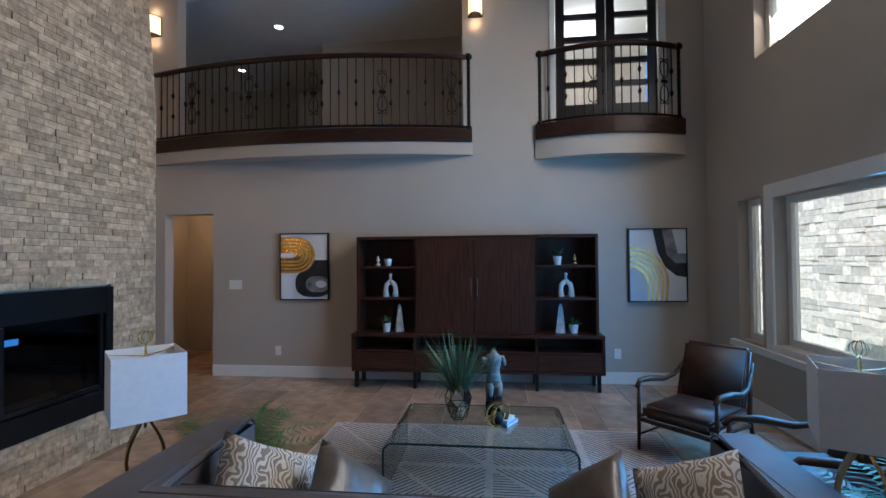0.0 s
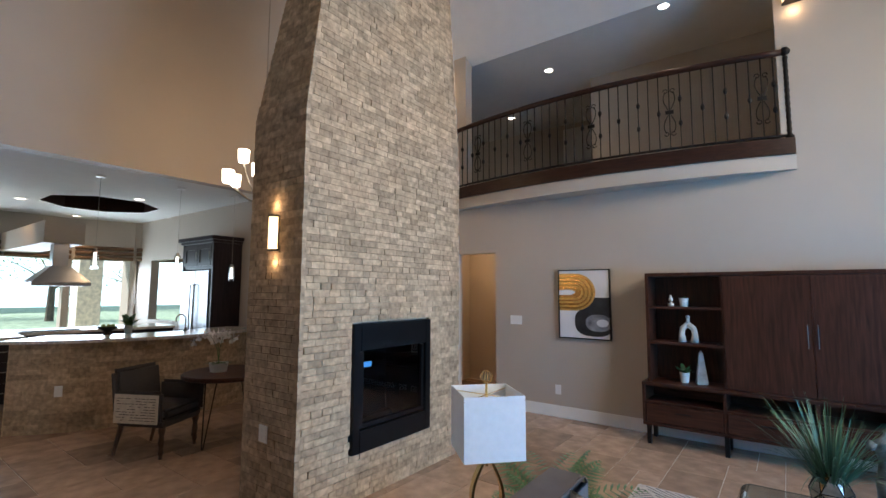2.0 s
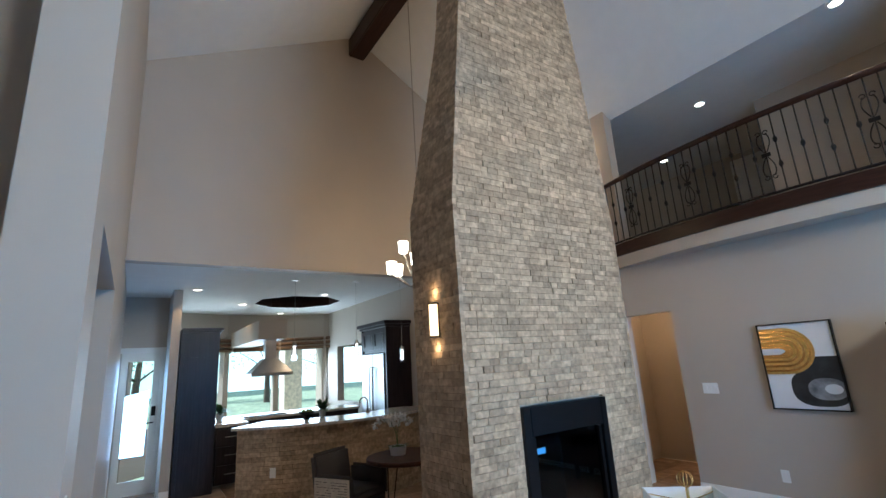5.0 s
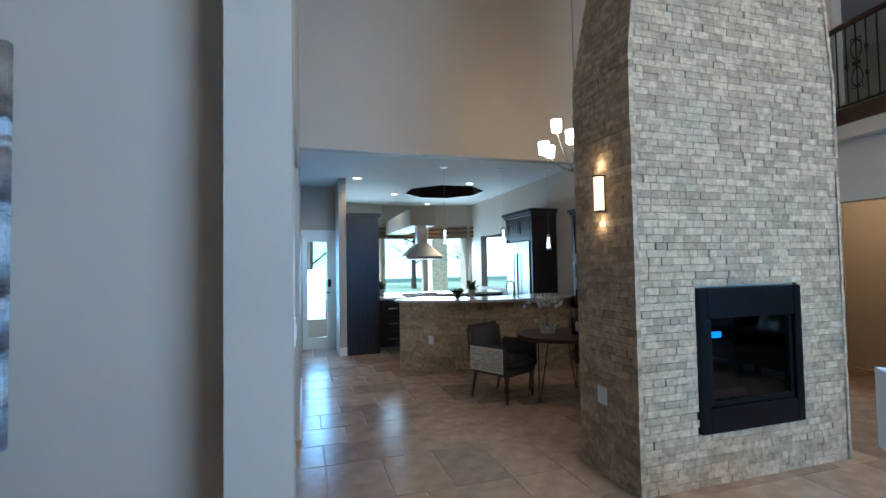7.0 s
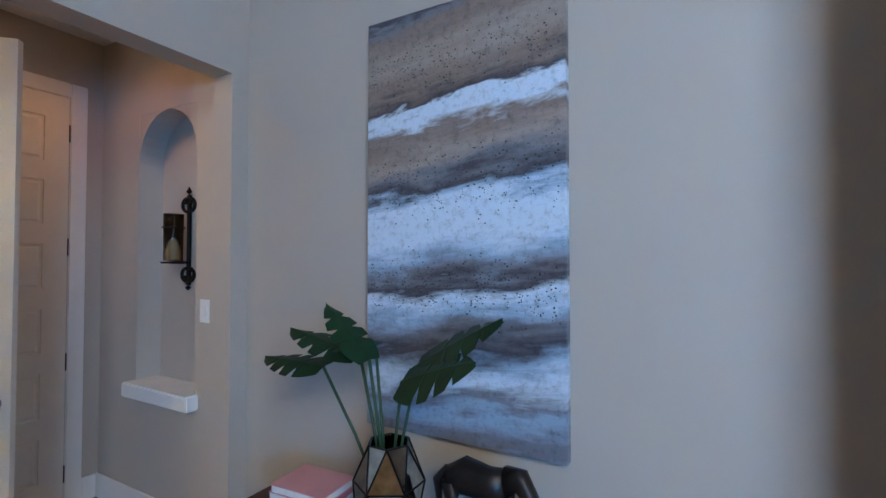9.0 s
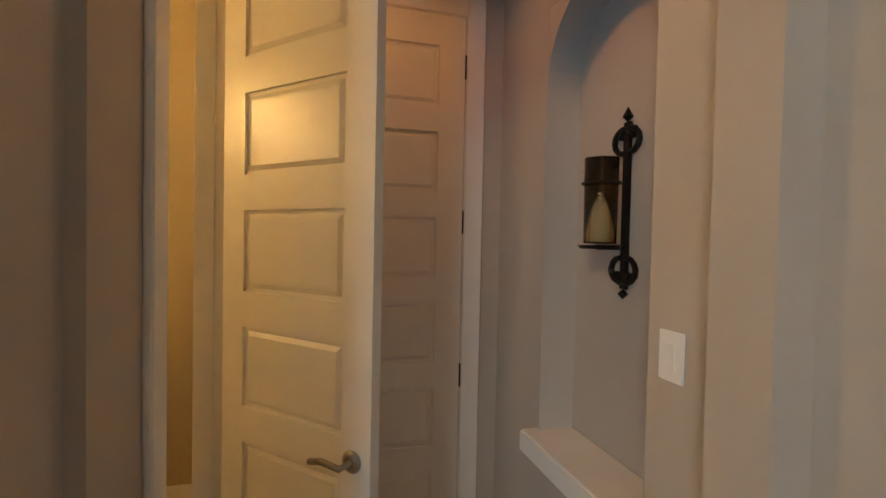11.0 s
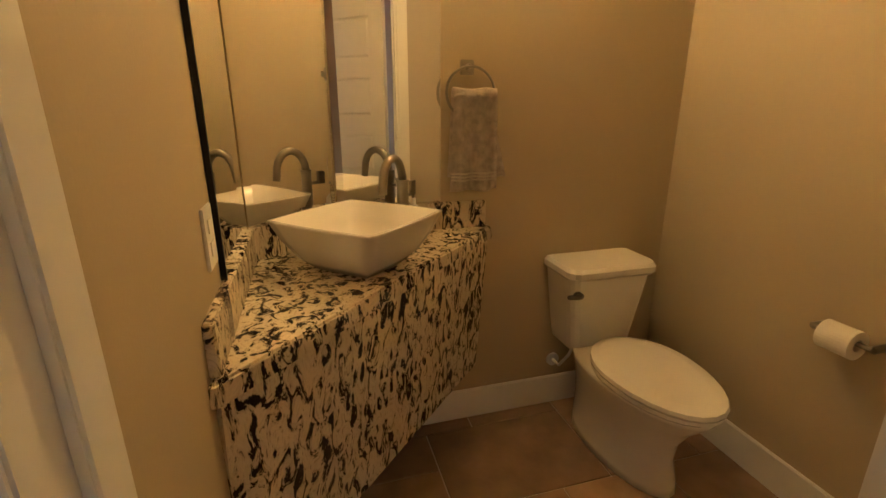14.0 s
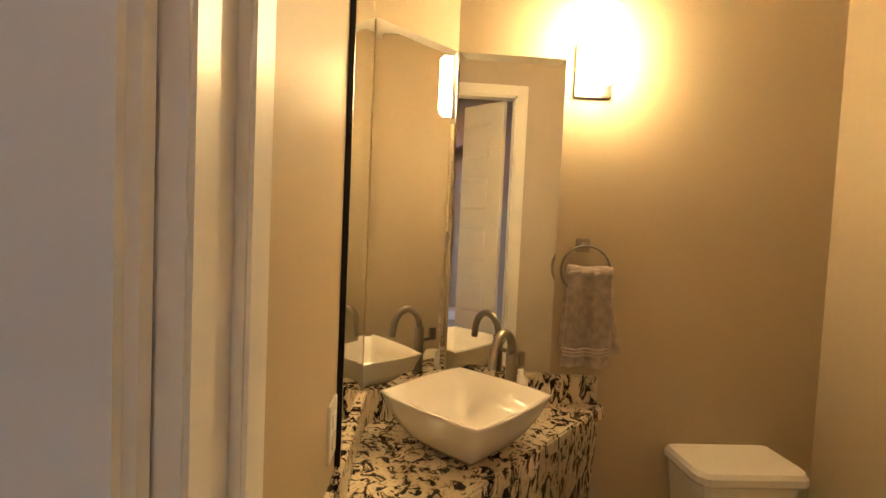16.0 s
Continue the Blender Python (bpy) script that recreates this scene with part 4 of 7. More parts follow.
def sofa():
    t = thing("sofa", "grey leather sofa with piped edges, backing onto the walkway", "sofa")
    x0, x1, y0, y1, w = -1.22, 1.24, 1.38, 2.3, 0.2
    z = 0.72
    # one upholstered shell: back and both arms at one height
    bm = bmesh.new()
    prism(bm, [(x0, y0), (x1, y0), (x1, y1), (x1 - w, y1), (x1 - w, y0 + w), (x0 + w, y0 + w), (x0 + w, y1), (x0, y1)], 0.1, z)
    bmesh.ops.bevel(bm, geom=[e for e in bm.edges if max(v.co.z for v in e.verts) > z - 0.001], offset=0.03, segments=4, affect="EDGES")
    shell = part("shell", bm, M_SOFA, t, smooth=True)
    for pl in shell.data.polygons:
        pl.use_smooth = pl.area < 0.05
    e = 0.012
    part("piping", tube(bmesh.new(), [(x0 + w - e, y1 - 0.01, 0.25), (x0 + w - e, y1 - 0.008, z - 0.03), (x0 + w - e, y1 - 0.04, z - 0.003), (x0 + w - e, y0 + w - e, z - 0.003), (x1 - w + e, y0 + w - e, z - 0.003), (x1 - w + e, y1 - 0.04, z - 0.003), (x1 - w + e, y1 - 0.008, z - 0.03), (x1 - w + e, y1 - 0.01, 0.25)], 0.006, 6), M_PIPE, shell)
    m = (x0 + x1) / 2
    for a, b in ((x0 + w + 0.004, m - 0.003), (m + 0.003, x1 - w - 0.004)):
        bc = part("back_cushion", soft_box(a, b, y0 + w + 0.003, y0 + w + 0.15, 0.4, z - 0.03, 0.045), M_SOFA, t, smooth=True)
        part("piping", tube(bmesh.new(), [(a + 0.03, y0 + w + 0.13, z - 0.044), (b - 0.03, y0 + w + 0.13, z - 0.044)], 0.006, 6), M_PIPE, bc)
    n = 3
    cw = (x1 - x0 - 2 * w) / n
    for k in range(n):
        a = x0 + w + k * cw
        part("seat_cushion", soft_box(a + 0.004, a + cw - 0.004, y0 + w + 0.004, y1 - 0.01, 0.24, 0.41, 0.045), M_SOFA, t, smooth=True)
    part("seat_rail", boxes((x0 + w, x1 - w, y0 + w, y1 - 0.02, 0.1, 0.24)), M_SOFA, t)
    for lx in (x0 + 0.1, x1 - 0.1):
        for ly in (y0 + 0.1, y1 - 0.1):
            part("foot", lathe(bmesh.new(), [(0.02, 0), (0.03, 0.1)], 10, (lx, ly, 0)), M_ESP, t)


sofa()


def pillow(at, rot, w, mat, label):
    bm = bmesh.new()
    n = 10
    top, bot = [], []
    for s, store in ((1, top), (-1, bot)):
        for i in range(n + 1):
            row = []
            for j in range(n + 1):
                u, v = 2 * i / n - 1, 2 * j / n - 1
                e = (1 - u ** 4) * (1 - v ** 4)
                pin = 1 - 0.09 * (1 - abs(u)) * abs(v) ** 3 - 0.09 * (1 - abs(v)) * abs(u) ** 3
                row.append(bm.verts.new((u * w / 2 * pin, s * 0.075 * max(0, e) ** 0.55 + 0.004 * math.sin(7 * u + 5 * v), v * w / 2 * pin)))
            store.append(row)
    for g in (top, bot):
        for i in range(n):
            for j in range(n):
                bm.faces.new((g[i][j], g[i + 1][j], g[i + 1][j + 1], g[i][j + 1]))
    bmesh.ops.remove_doubles(bm, verts=bm.verts, dist=0.009)
    ob = part("throw_pillow", bm, mat, smooth=True)
    ob.matrix_world = pose(*at, *rot)
    tagged(ob, label, "pillow", "sofa pillows")
    return ob


def zebra_cloth():
    m = material("zebra_cut_velvet", (0.5, 0.44, 0.36), 0.7, bump=0.2, bscale=200)
    nt = m.node_tree
    tc = nt.nodes.new("ShaderNodeTexCoord")
    w = nt.nodes.new("ShaderNodeTexWave")
    w.inputs["Scale"].default_value, w.inputs["Distortion"].default_value, w.inputs["Detail"].default_value, w.inputs["Detail Scale"].default_value = 15.0, 16.0, 0.6, 1.4
    nt.links.new(tc.outputs["Object"], w.inputs["Vector"])
    ramp_over(m, w.outputs[1], [(0.42, (0.6, 0.54, 0.46)), (0.5, (0.42, 0.33, 0.24)), (0.56, (0.24, 0.18, 0.13))])
    return m


M_ZEB = zebra_cloth()
M_SATIN = material("bronze_satin", (0.12, 0.095, 0.075), 0.3, var=0.3, scale=9, bump=0.5, bscale=18)
pillow((-0.78, 1.9, 0.56), (-48, 26, 36), 0.42, M_ZEB, "cream and brown zebra-patterned pillow leaning on the sofa arm")
pillow((-0.45, 1.93, 0.52), (-50, 38, 30), 0.38, M_SATIN, "bronze satin pillow leaning in the sofa corner")
pillow((0.8, 1.9, 0.56), (-48, -26, -36), 0.42, M_ZEB, "cream and brown zebra-patterned pillow leaning on the sofa arm")
pillow((0.47, 1.93, 0.52), (-50, -38, -30), 0.38, M_SATIN, "bronze satin pillow leaning in the sofa corner")

# ---- coffee table ----
M_TGLASS = clear("table_glass", (0.8, 0.9, 0.88))


def coffee_table():
    t = thing("coffee_table", "bent waterfall glass coffee table", "coffee table")
    x0, x1, y0, y1, h, r, th = -0.58, 0.62, 2.98, 3.75, 0.34, 0.07, 0.014
    prof = [(x0, 0.013)] + [(x0 + r - r * math.cos(a), h - r + r * math.sin(a)) for a in [math.pi / 2 * i / 6 for i in range(7)]]
    prof += [(x1 - r + r * math.sin(a), h - r + r * math.cos(a)) for a in [math.pi / 2 * i / 6 for i in range(7)]] + [(x1, 0.013)]
    inner = [(x0 + th, 0.013)] + [(x0 + r - (r - th) * math.cos(a), h - r + (r - th) * math.sin(a)) for a in [math.pi / 2 * i / 6 for i in range(7)]]
    inner += [(x1 - r + (r - th) * math.sin(a), h - r + (r - th) * math.cos(a)) for a in [math.pi / 2 * i / 6 for i in range(7)]] + [(x1 - th, 0.013)]
    bm = bmesh.new()
    rows = []
    for pr in (prof, inner):
        for y in (y0, y1):
            rows.append([bm.verts.new((px, y, pz)) for px, pz in pr])
    a, b, c, d = rows
    for i in range(len(prof) - 1):
        for p, q in ((a, b), (d, c), (c, a), (b, d)):
            bm.faces.new((p[i], p[i + 1], q[i + 1], q[i]))
    for i in (0, -1):
        bm.faces.new((a[i], b[i], d[i], c[i]))
    part("bent_glass", bm, M_TGLASS, t)
    edge = material("dark_glass_edge", (0.01, 0.03, 0.03), 0.15)
    for y in (y0 - 0.001, y1 + 0.001):
        bm = tube(bmesh.new(), [((px + qx) / 2, y, (pz + qz) / 2) for (px, pz), (qx, qz) in zip(prof, inner)], 0.0065, 5)
        part("polished_edge", bm, edge, t, "dark green polished edge")


coffee_table()


def facet_vase(at, r, h, label, name="faceted_vase"):
    t = thing(name, label, "vase", pose(*at))
    n = 6
    lv = [(0.55, 0, 0), (1.0, 0.42, 0.5), (1.0, 0.6, 0), (0.6, 1.0, 0.5)]
    rings = [[Vector((r * f * math.cos(2 * math.pi * (k + o) / n), r * f * math.sin(2 * math.pi * (k + o) / n), h * z)) for k in range(n)] for f, z, o in lv]
    faces = []
    for i in range(3):
        a, b = rings[i], rings[i + 1]
        up = lv[i + 1][2] > lv[i][2]
        for k in range(n):
            if up:
                faces += [(a[k], a[(k + 1) % n], b[k]), (a[(k + 1) % n], b[(k + 1) % n], b[k])]
            else:
                faces += [(a[k], b[(k + 1) % n], b[k]), (a[k], a[(k + 1) % n], b[(k + 1) % n])]
    mir = (material("antique_mirror", (0.5, 0.52, 0.52), 0.08, metal=1.0, var=0.25, scale=30), material("amber_mirror", (0.55, 0.35, 0.16), 0.1, metal=1.0, var=0.3, scale=30))
    wire = bmesh.new()
    for k, f in enumerate(faces):
        bm = bmesh.new()
        c = sum(f, Vector()) / 3
        nn = (f[1] - f[0]).cross(f[2] - f[0]).normalized()
        if nn.dot(Vector((c.x, c.y, 0))) < 0:
            nn = -nn
        o = [bm.verts.new(c + (v - c) * 0.985) for v in f]
        q = [bm.verts.new(c + (v - c) * 0.96 - nn * 0.004) for v in f]
        bm.faces.new(o)
        bm.faces.new(q[::-1])
        for i in range(3):
            bm.faces.new((o[i], o[(i + 1) % 3], q[(i + 1) % 3], q[i]))
        part("facet", bm, mir[1] if k % 7 == 3 else mir[0], t)
        for i in range(3):
            tube(wire, [f[i], f[(i + 1) % 3]], 0.003, 4)
    lathe(wire, [(r * 0.5, 0.0), (r * 0.5, 0.004)], 6)
    part("lead_came", wire, M_BLACK, t)
    return t


facet_vase((-0.14, 3.45, 0.34), 0.095, 0.25, "faceted antique-mirror glass vase on the coffee table")


def grass_bunch(at, h, spread, n, seed):
    rng = random.Random(seed)
    bm = bmesh.new()
    for _ in range(n):
        a = rng.uniform(0, 6.28)
        l = h * rng.uniform(0.6, 1.05)
        s = spread * rng.uniform(0.2, 1.0)
        leaf_blade(bm, (0.02 * math.cos(a), 0.02 * math.sin(a), 0), (s * math.cos(a), s * math.sin(a), l + s * 0.35), 0.0065, s * rng.uniform(0.3, 1.0), 7)
    ob = part("ornamental_grass", bm, material("grass_blade", (0.075, 0.14, 0.07), 0.5, var=0.3, island=0.45))
    ob.matrix_world = pose(*at)
    tagged(ob, "bunch of long green artificial grass in the vase", "plant")


grass_bunch((-0.14, 3.45, 0.47), 0.48, 0.4, 260, 4)


def torso():
    bm = bmesh.new()
    prof = [(0.052, 0.0), (0.058, 0.04), (0.05, 0.08), (0.045, 0.11), (0.055, 0.15), (0.065, 0.185), (0.06, 0.215), (0.03, 0.235), (0.02, 0.25), (0.018, 0.262)]
    lathe(bm, prof, 18)
    for v in bm.verts:
        v.co.y *= 0.62
    tube(bm, [(0.06, 0, 0.205), (0.078, 0.005, 0.17), (0.085, 0.01, 0.14)], 0.02, 10, taper=[0.024, 0.021, 0.017])
    tube(bm, [(-0.06, 0, 0.205), (-0.076, 0.0, 0.185), (-0.08, 0.0, 0.17)], 0.02, 10, taper=[0.024, 0.021, 0.017])
    for s in (-1, 1):
        tube(bm, [(s * 0.03, 0, 0.02), (s * 0.035, -0.008, -0.04), (s * 0.034, 0, -0.075)], 0.03, 10, taper=[0.036, 0.03, 0.027])
    ob = part("torso_statue", bm, material("verdigris_stone", (0.17, 0.18, 0.18), 0.6, metal=0.2, var=0.4, scale=25, bump=0.5, bscale=60), smooth=True)
    ob.matrix_world = pose(0.11, 3.58, 0.54, 0, 0, 20)
    tagged(ob, "weathered grey stone torso statue on a black stand", "statue")
    t = thing("statue_stand", "black block stand under the torso statue", "stand", pose(0.11, 3.58, 0.34))
    part("block", boxes((-0.06, 0.06, -0.06, 0.06, 0, 0.1), bevel=0.004), M_BLACK, t)
    part("rod", tube(bmesh.new(), [(0, 0, 0.1), (0, 0, 0.2)], 0.006, 8), M_BLACK, t)


torso()


def ring_ornament():
    t = thing("ring_ornament", "double brass ring ornament on the coffee table", "ornament", pose(0.13, 3.3, 0.34, 0, 0, 25))
    for k, (r, off, tilt) in enumerate(((0.085, 0.0, 0), (0.07, 0.015, 35))):
        bm = bmesh.new()
        n = 32
        for i in range(n):
            a0, a1 = 2 * math.pi * i / n, 2 * math.pi * (i + 1) / n
            q = []
            for a in (a0, a1):
                for rr in (r, r - 0.012):
                    for yy in (-0.014, 0.014):
                        q.append(bm.verts.new((rr * math.cos(a), yy, r + rr * math.sin(a))))
            for f in ((0, 1, 5, 4), (2, 6, 7, 3), (0, 4, 6, 2), (1, 3, 7, 5)):
                bm.faces.new([q[j] for j in f])
        bmesh.ops.remove_doubles(bm, verts=bm.verts, dist=0.0003)
        ob = part("ring", bm, M_BRASS, t)
        ob.matrix_basis = pose(off, off, 0, 0, 0, tilt)
    bm = lathe(bmesh.new(), [(0.0, -0.045), (0.032, -0.03), (0.045, 0), (0.032, 0.03), (0, 0.045)], 20, (0.0, 0, 0.058))
    part("ball", bm, M_BLACK, t, "black glass ball", smooth=True)


ring_ornament()


def book(at, rz, w, d, h, color, label):
    t = thing("book", label, "book", pose(*at, 0, 0, rz), group="table books")
    part("cover", boxes((0, w, 0, d, 0, 0.003), (0, w, 0, d, h - 0.003, h), (0, 0.003, 0, d, 0.003, h - 0.003)), material("book_cover", color, 0.45, var=0.08), t)
    part("page_block", boxes((0.003, w - 0.004, 0.004, d - 0.004, 0.003, h - 0.003)), material("paper", (0.75, 0.72, 0.66), 0.85, var=0.06, scale=60), t)


book((0.2, 3.28, 0.34), 60, 0.16, 0.11, 0.022, (0.2, 0.4, 0.6), "pale blue book lying on the coffee table")
book((0.2, 3.29, 0.3635), 66, 0.14, 0.1, 0.02, (0.65, 0.7, 0.72), "white book lying on the stack")


# ---- armchairs ----
M_LEATHER = material("brown_leather", (0.06, 0.027, 0.017), 0.46, var=0.18, scale=8, bump=0.1, bscale=120)
M_WALNUT = wood("walnut_frame", (0.03, 0.012, 0.007), (0.08, 0.036, 0.02), axis=1, rough=0.35)


def armchair(m, label):
    t = thing("lounge_armchair", label, "armchair", m, "leather lounge chairs")
    for s in (-1, 1):
        xx = s * 0.31
        part("front_leg", tube(bmesh.new(), [(xx, -0.32, 0), (xx, -0.31, 0.3), (xx, -0.3, 0.56)], 0.018, 8, taper=[0.012, 0.02, 0.016]), M_WALNUT, t, smooth=True)
        part("back_leg", tube(bmesh.new(), [(s * 0.3, 0.38, 0), (s * 0.29, 0.3, 0.32), (s * 0.28, 0.36, 0.62), (s * 0.27, 0.42, 0.74)], 0.018, 8, taper=[0.012, 0.02, 0.018, 0.014]), M_WALNUT, t, smooth=True)
        part("armrest", tube(bmesh.new(), [(xx, -0.34, 0.54), (xx * 1.02, -0.28, 0.585), (xx * 1.04, -0.1, 0.575), (xx * 1.03, 0.1, 0.54), (xx * 0.97, 0.25, 0.56), (s * 0.28, 0.37, 0.66)], 0.024, 8, taper=[0.016, 0.022, 0.028, 0.024, 0.018, 0.012]), M_WALNUT, t, smooth=True)
        part("side_rail", tube(bmesh.new(), [(xx * 0.97, -0.3, 0.3), (s * 0.29, 0.3, 0.25)], 0.016, 8), M_WALNUT, t, smooth=True)
        part("stretcher", tube(bmesh.new(), [(xx, -0.31, 0.14), (s * 0.295, 0.34, 0.14)], 0.009, 6), M_WALNUT, t, smooth=True)
    part("front_rail", tube(bmesh.new(), [(-0.31, -0.31, 0.27), (0.31, -0.31, 0.27)], 0.02, 8), M_WALNUT, t, smooth=True)
    seat = part("seat_cushion", soft_box(-0.285, 0.285, -0.33, 0.28, 0.29, 0.4, 0.035), M_LEATHER, t, smooth=True)
    bm = soft_box(-0.27, 0.27, -0.04, 0.04, 0.0, 0.52, 0.03)
    b = part("backrest", bm, M_LEATHER, t, smooth=True)
    b.matrix_basis = pose(0, 0.27, 0.36, -17)
    return t


armchair(pose(1.6, 3.82, 0, 0, 0, -48) @ Matrix.Diagonal((0.9, 0.9, 0.9, 1)), "brown leather lounge armchair with curved walnut arms")
armchair(pose(1.76, 2.78, 0, 0, 0, -88) @ Matrix.Diagonal((0.9, 0.9, 0.9, 1)), "brown leather lounge armchair with curved walnut arms, by the window")


# ---- lamps, side tables, ferns ----
M_SHADE = material("white_linen_shade", (0.8, 0.8, 0.8), 0.85, var=0.03, scale=40, bump=0.1, bscale=300)


def box_lamp(m, label):
    t = thing("table_lamp", label, "table lamp", m, "square-shade lamps")
    a, h0, h1, th = 0.135, 0.36, 0.63, 0.003
    bm = bmesh.new()
    sq = ((-1, -1), (1, -1), (1, 1), (-1, 1))
    r = [[bm.verts.new((u * q, v * q, z)) for u, v in sq] for q, z in ((a, h0), (a, h1), (a - th, h1), (a - th, h0))]
    for k in range(4):
        for q in range(4):
            bm.faces.new((r[k][q], r[k][(q + 1) % 4], r[(k + 1) % 4][(q + 1) % 4], r[(k + 1) % 4][q]))
    part("shade", bm, M_SHADE, t, "white square linen shade")
    bm = bmesh.new()
    tube(bm, [(-a, -a, h1 - 0.02), (a, a, h1 - 0.02)], 0.002, 5)
    tube(bm, [(-a, a, h1 - 0.02), (a, -a, h1 - 0.02)], 0.002, 5)
    part("spider", bm, M_BRASS, t)
    bm = tube(bmesh.new(), [(0, 0, 0.3), (0, 0, 0.66)], 0.006, 8)
    for i in range(3):
        b = i * math.pi / 3
        tube(bm, [(0.028 * math.cos(q) * math.cos(b), 0.028 * math.cos(q) * math.sin(b), 0.69 + 0.028 * math.sin(q)) for q in [2 * math.pi * j / 16 for j in range(16)]], 0.002, 5, closed=True)
    part("finial", bm, M_BRASS, t, "open brass ball finial")
    bm = bmesh.new()
    for s in (-1, 1):
        pts = [(s * 0.02 + s * 0.05 * math.sin(math.pi * i / 10), 0, 0.02 + 0.3 * i / 10) for i in range(11)]
        for u, v in zip(pts, pts[1:]):
            q = [bm.verts.new((p[0] + o, yy, p[2])) for p in (u, v) for o in (-0.006, 0.006) for yy in (-0.022, 0.022)]
            for f in ((0, 1, 5, 4), (2, 6, 7, 3), (0, 4, 6, 2), (1, 3, 7, 5)):
                bm.faces.new([q[j] for j in f])
    bmesh.ops.remove_doubles(bm, verts=bm.verts, dist=0.0004)
    part("brass_hoop", bm, M_BRASS, t, "polished brass hoop base")
    part("foot", boxes((-0.07, 0.07, -0.05, 0.05, 0, 0.02), bevel=0.003), M_BRASS, t)


def side_table(at, r, h, label):
    t = thing("side_table", label, "side table", pose(*at), "sofa side tables")
    part("tabletop", lathe(bmesh.new(), [(r - 0.01, h - 0.025), (r, h - 0.02), (r, h - 0.004), (r - 0.004, h)], 28), M_ESP, t)
    for k in range(3):
        a = 2.1 * k + 0.4
        part("leg", tube(bmesh.new(), [(0.8 * r * math.cos(a), 0.8 * r * math.sin(a), 0), (0.5 * r * math.cos(a), 0.5 * r * math.sin(a), h - 0.025)], 0.012, 8), M_BLACK, t)


side_table((-1.45, 2.08, 0), 0.22, 0.45, "small round dark side table beside the sofa")
box_lamp(pose(-1.39, 2.03, 0.45, 0, 0, 47), "brass hoop table lamp with white square shade")
side_table((1.46, 2.02, 0), 0.22, 0.45, "small round dark side table beside the sofa")
box_lamp(pose(1.42, 1.98, 0.45, 0, 0, -25), "brass hoop table lamp with white square shade")


def fern(at, n, l, seed, label):
    rng = random.Random(seed)
    t = thing("potted_fern", label, "plant", pose(*at), "ferns beside the sofa")
    part("planter", lathe(bmesh.new(), [(0.09, 0), (0.13, 0.3), (0.12, 0.3), (0.11, 0.25)], 20), material("dark_planter", (0.06, 0.05, 0.045), 0.6), t)
    bm = bmesh.new()
    for _ in range(n):
        a, e = rng.uniform(0, 6.28), rng.uniform(0.35, 1.25)
        ll = l * rng.uniform(0.7, 1.1)
        d = Vector((math.cos(a), math.sin(a), 0))
        prev = None
        for i in range(1, 15):
            s = i / 14
            p = Vector((0, 0, 0.27)) + d * (ll * math.cos(e) * s) + Vector((0, 0, ll * (math.sin(e) * s - 0.35 * s * s)))
            if prev is not None:
                for sg in (-1, 1):
                    q = d.cross(Vector((0, 0, 1))) * sg
                    w = 0.1 * l / 0.5 * math.sin(math.pi * (0.1 + 0.85 * s))
                    leaf_blade(bm, p, p + q * w + d * w * 0.4 + Vector((0, 0, 0.01)), 0.016, 0.01, 2)
            prev = p
    part("fronds", bm, M_LEAF, t)


fern((-1.4, 2.72, 0.0), 30, 0.6, 11, "green artificial fern in a dark planter on the floor")
fern((1.74, 2.16, 0.0), 34, 0.56, 12, "green artificial fern in a dark planter on the floor")

# ---- dining corner ----
M_CHAIR = material("charcoal_weave", (0.055, 0.047, 0.045), 0.9, var=0.15, scale=60, bump=0.3, bscale=300)
M_SCRIPT = material("script_print_cloth", (0.6, 0.54, 0.46), 0.85, var=0.12, scale=20, bump=0.2, bscale=300)
M_DKWOOD = wood("turned_dark_wood", (0.05, 0.028, 0.018), (0.12, 0.075, 0.05), axis=2, rough=0.5)


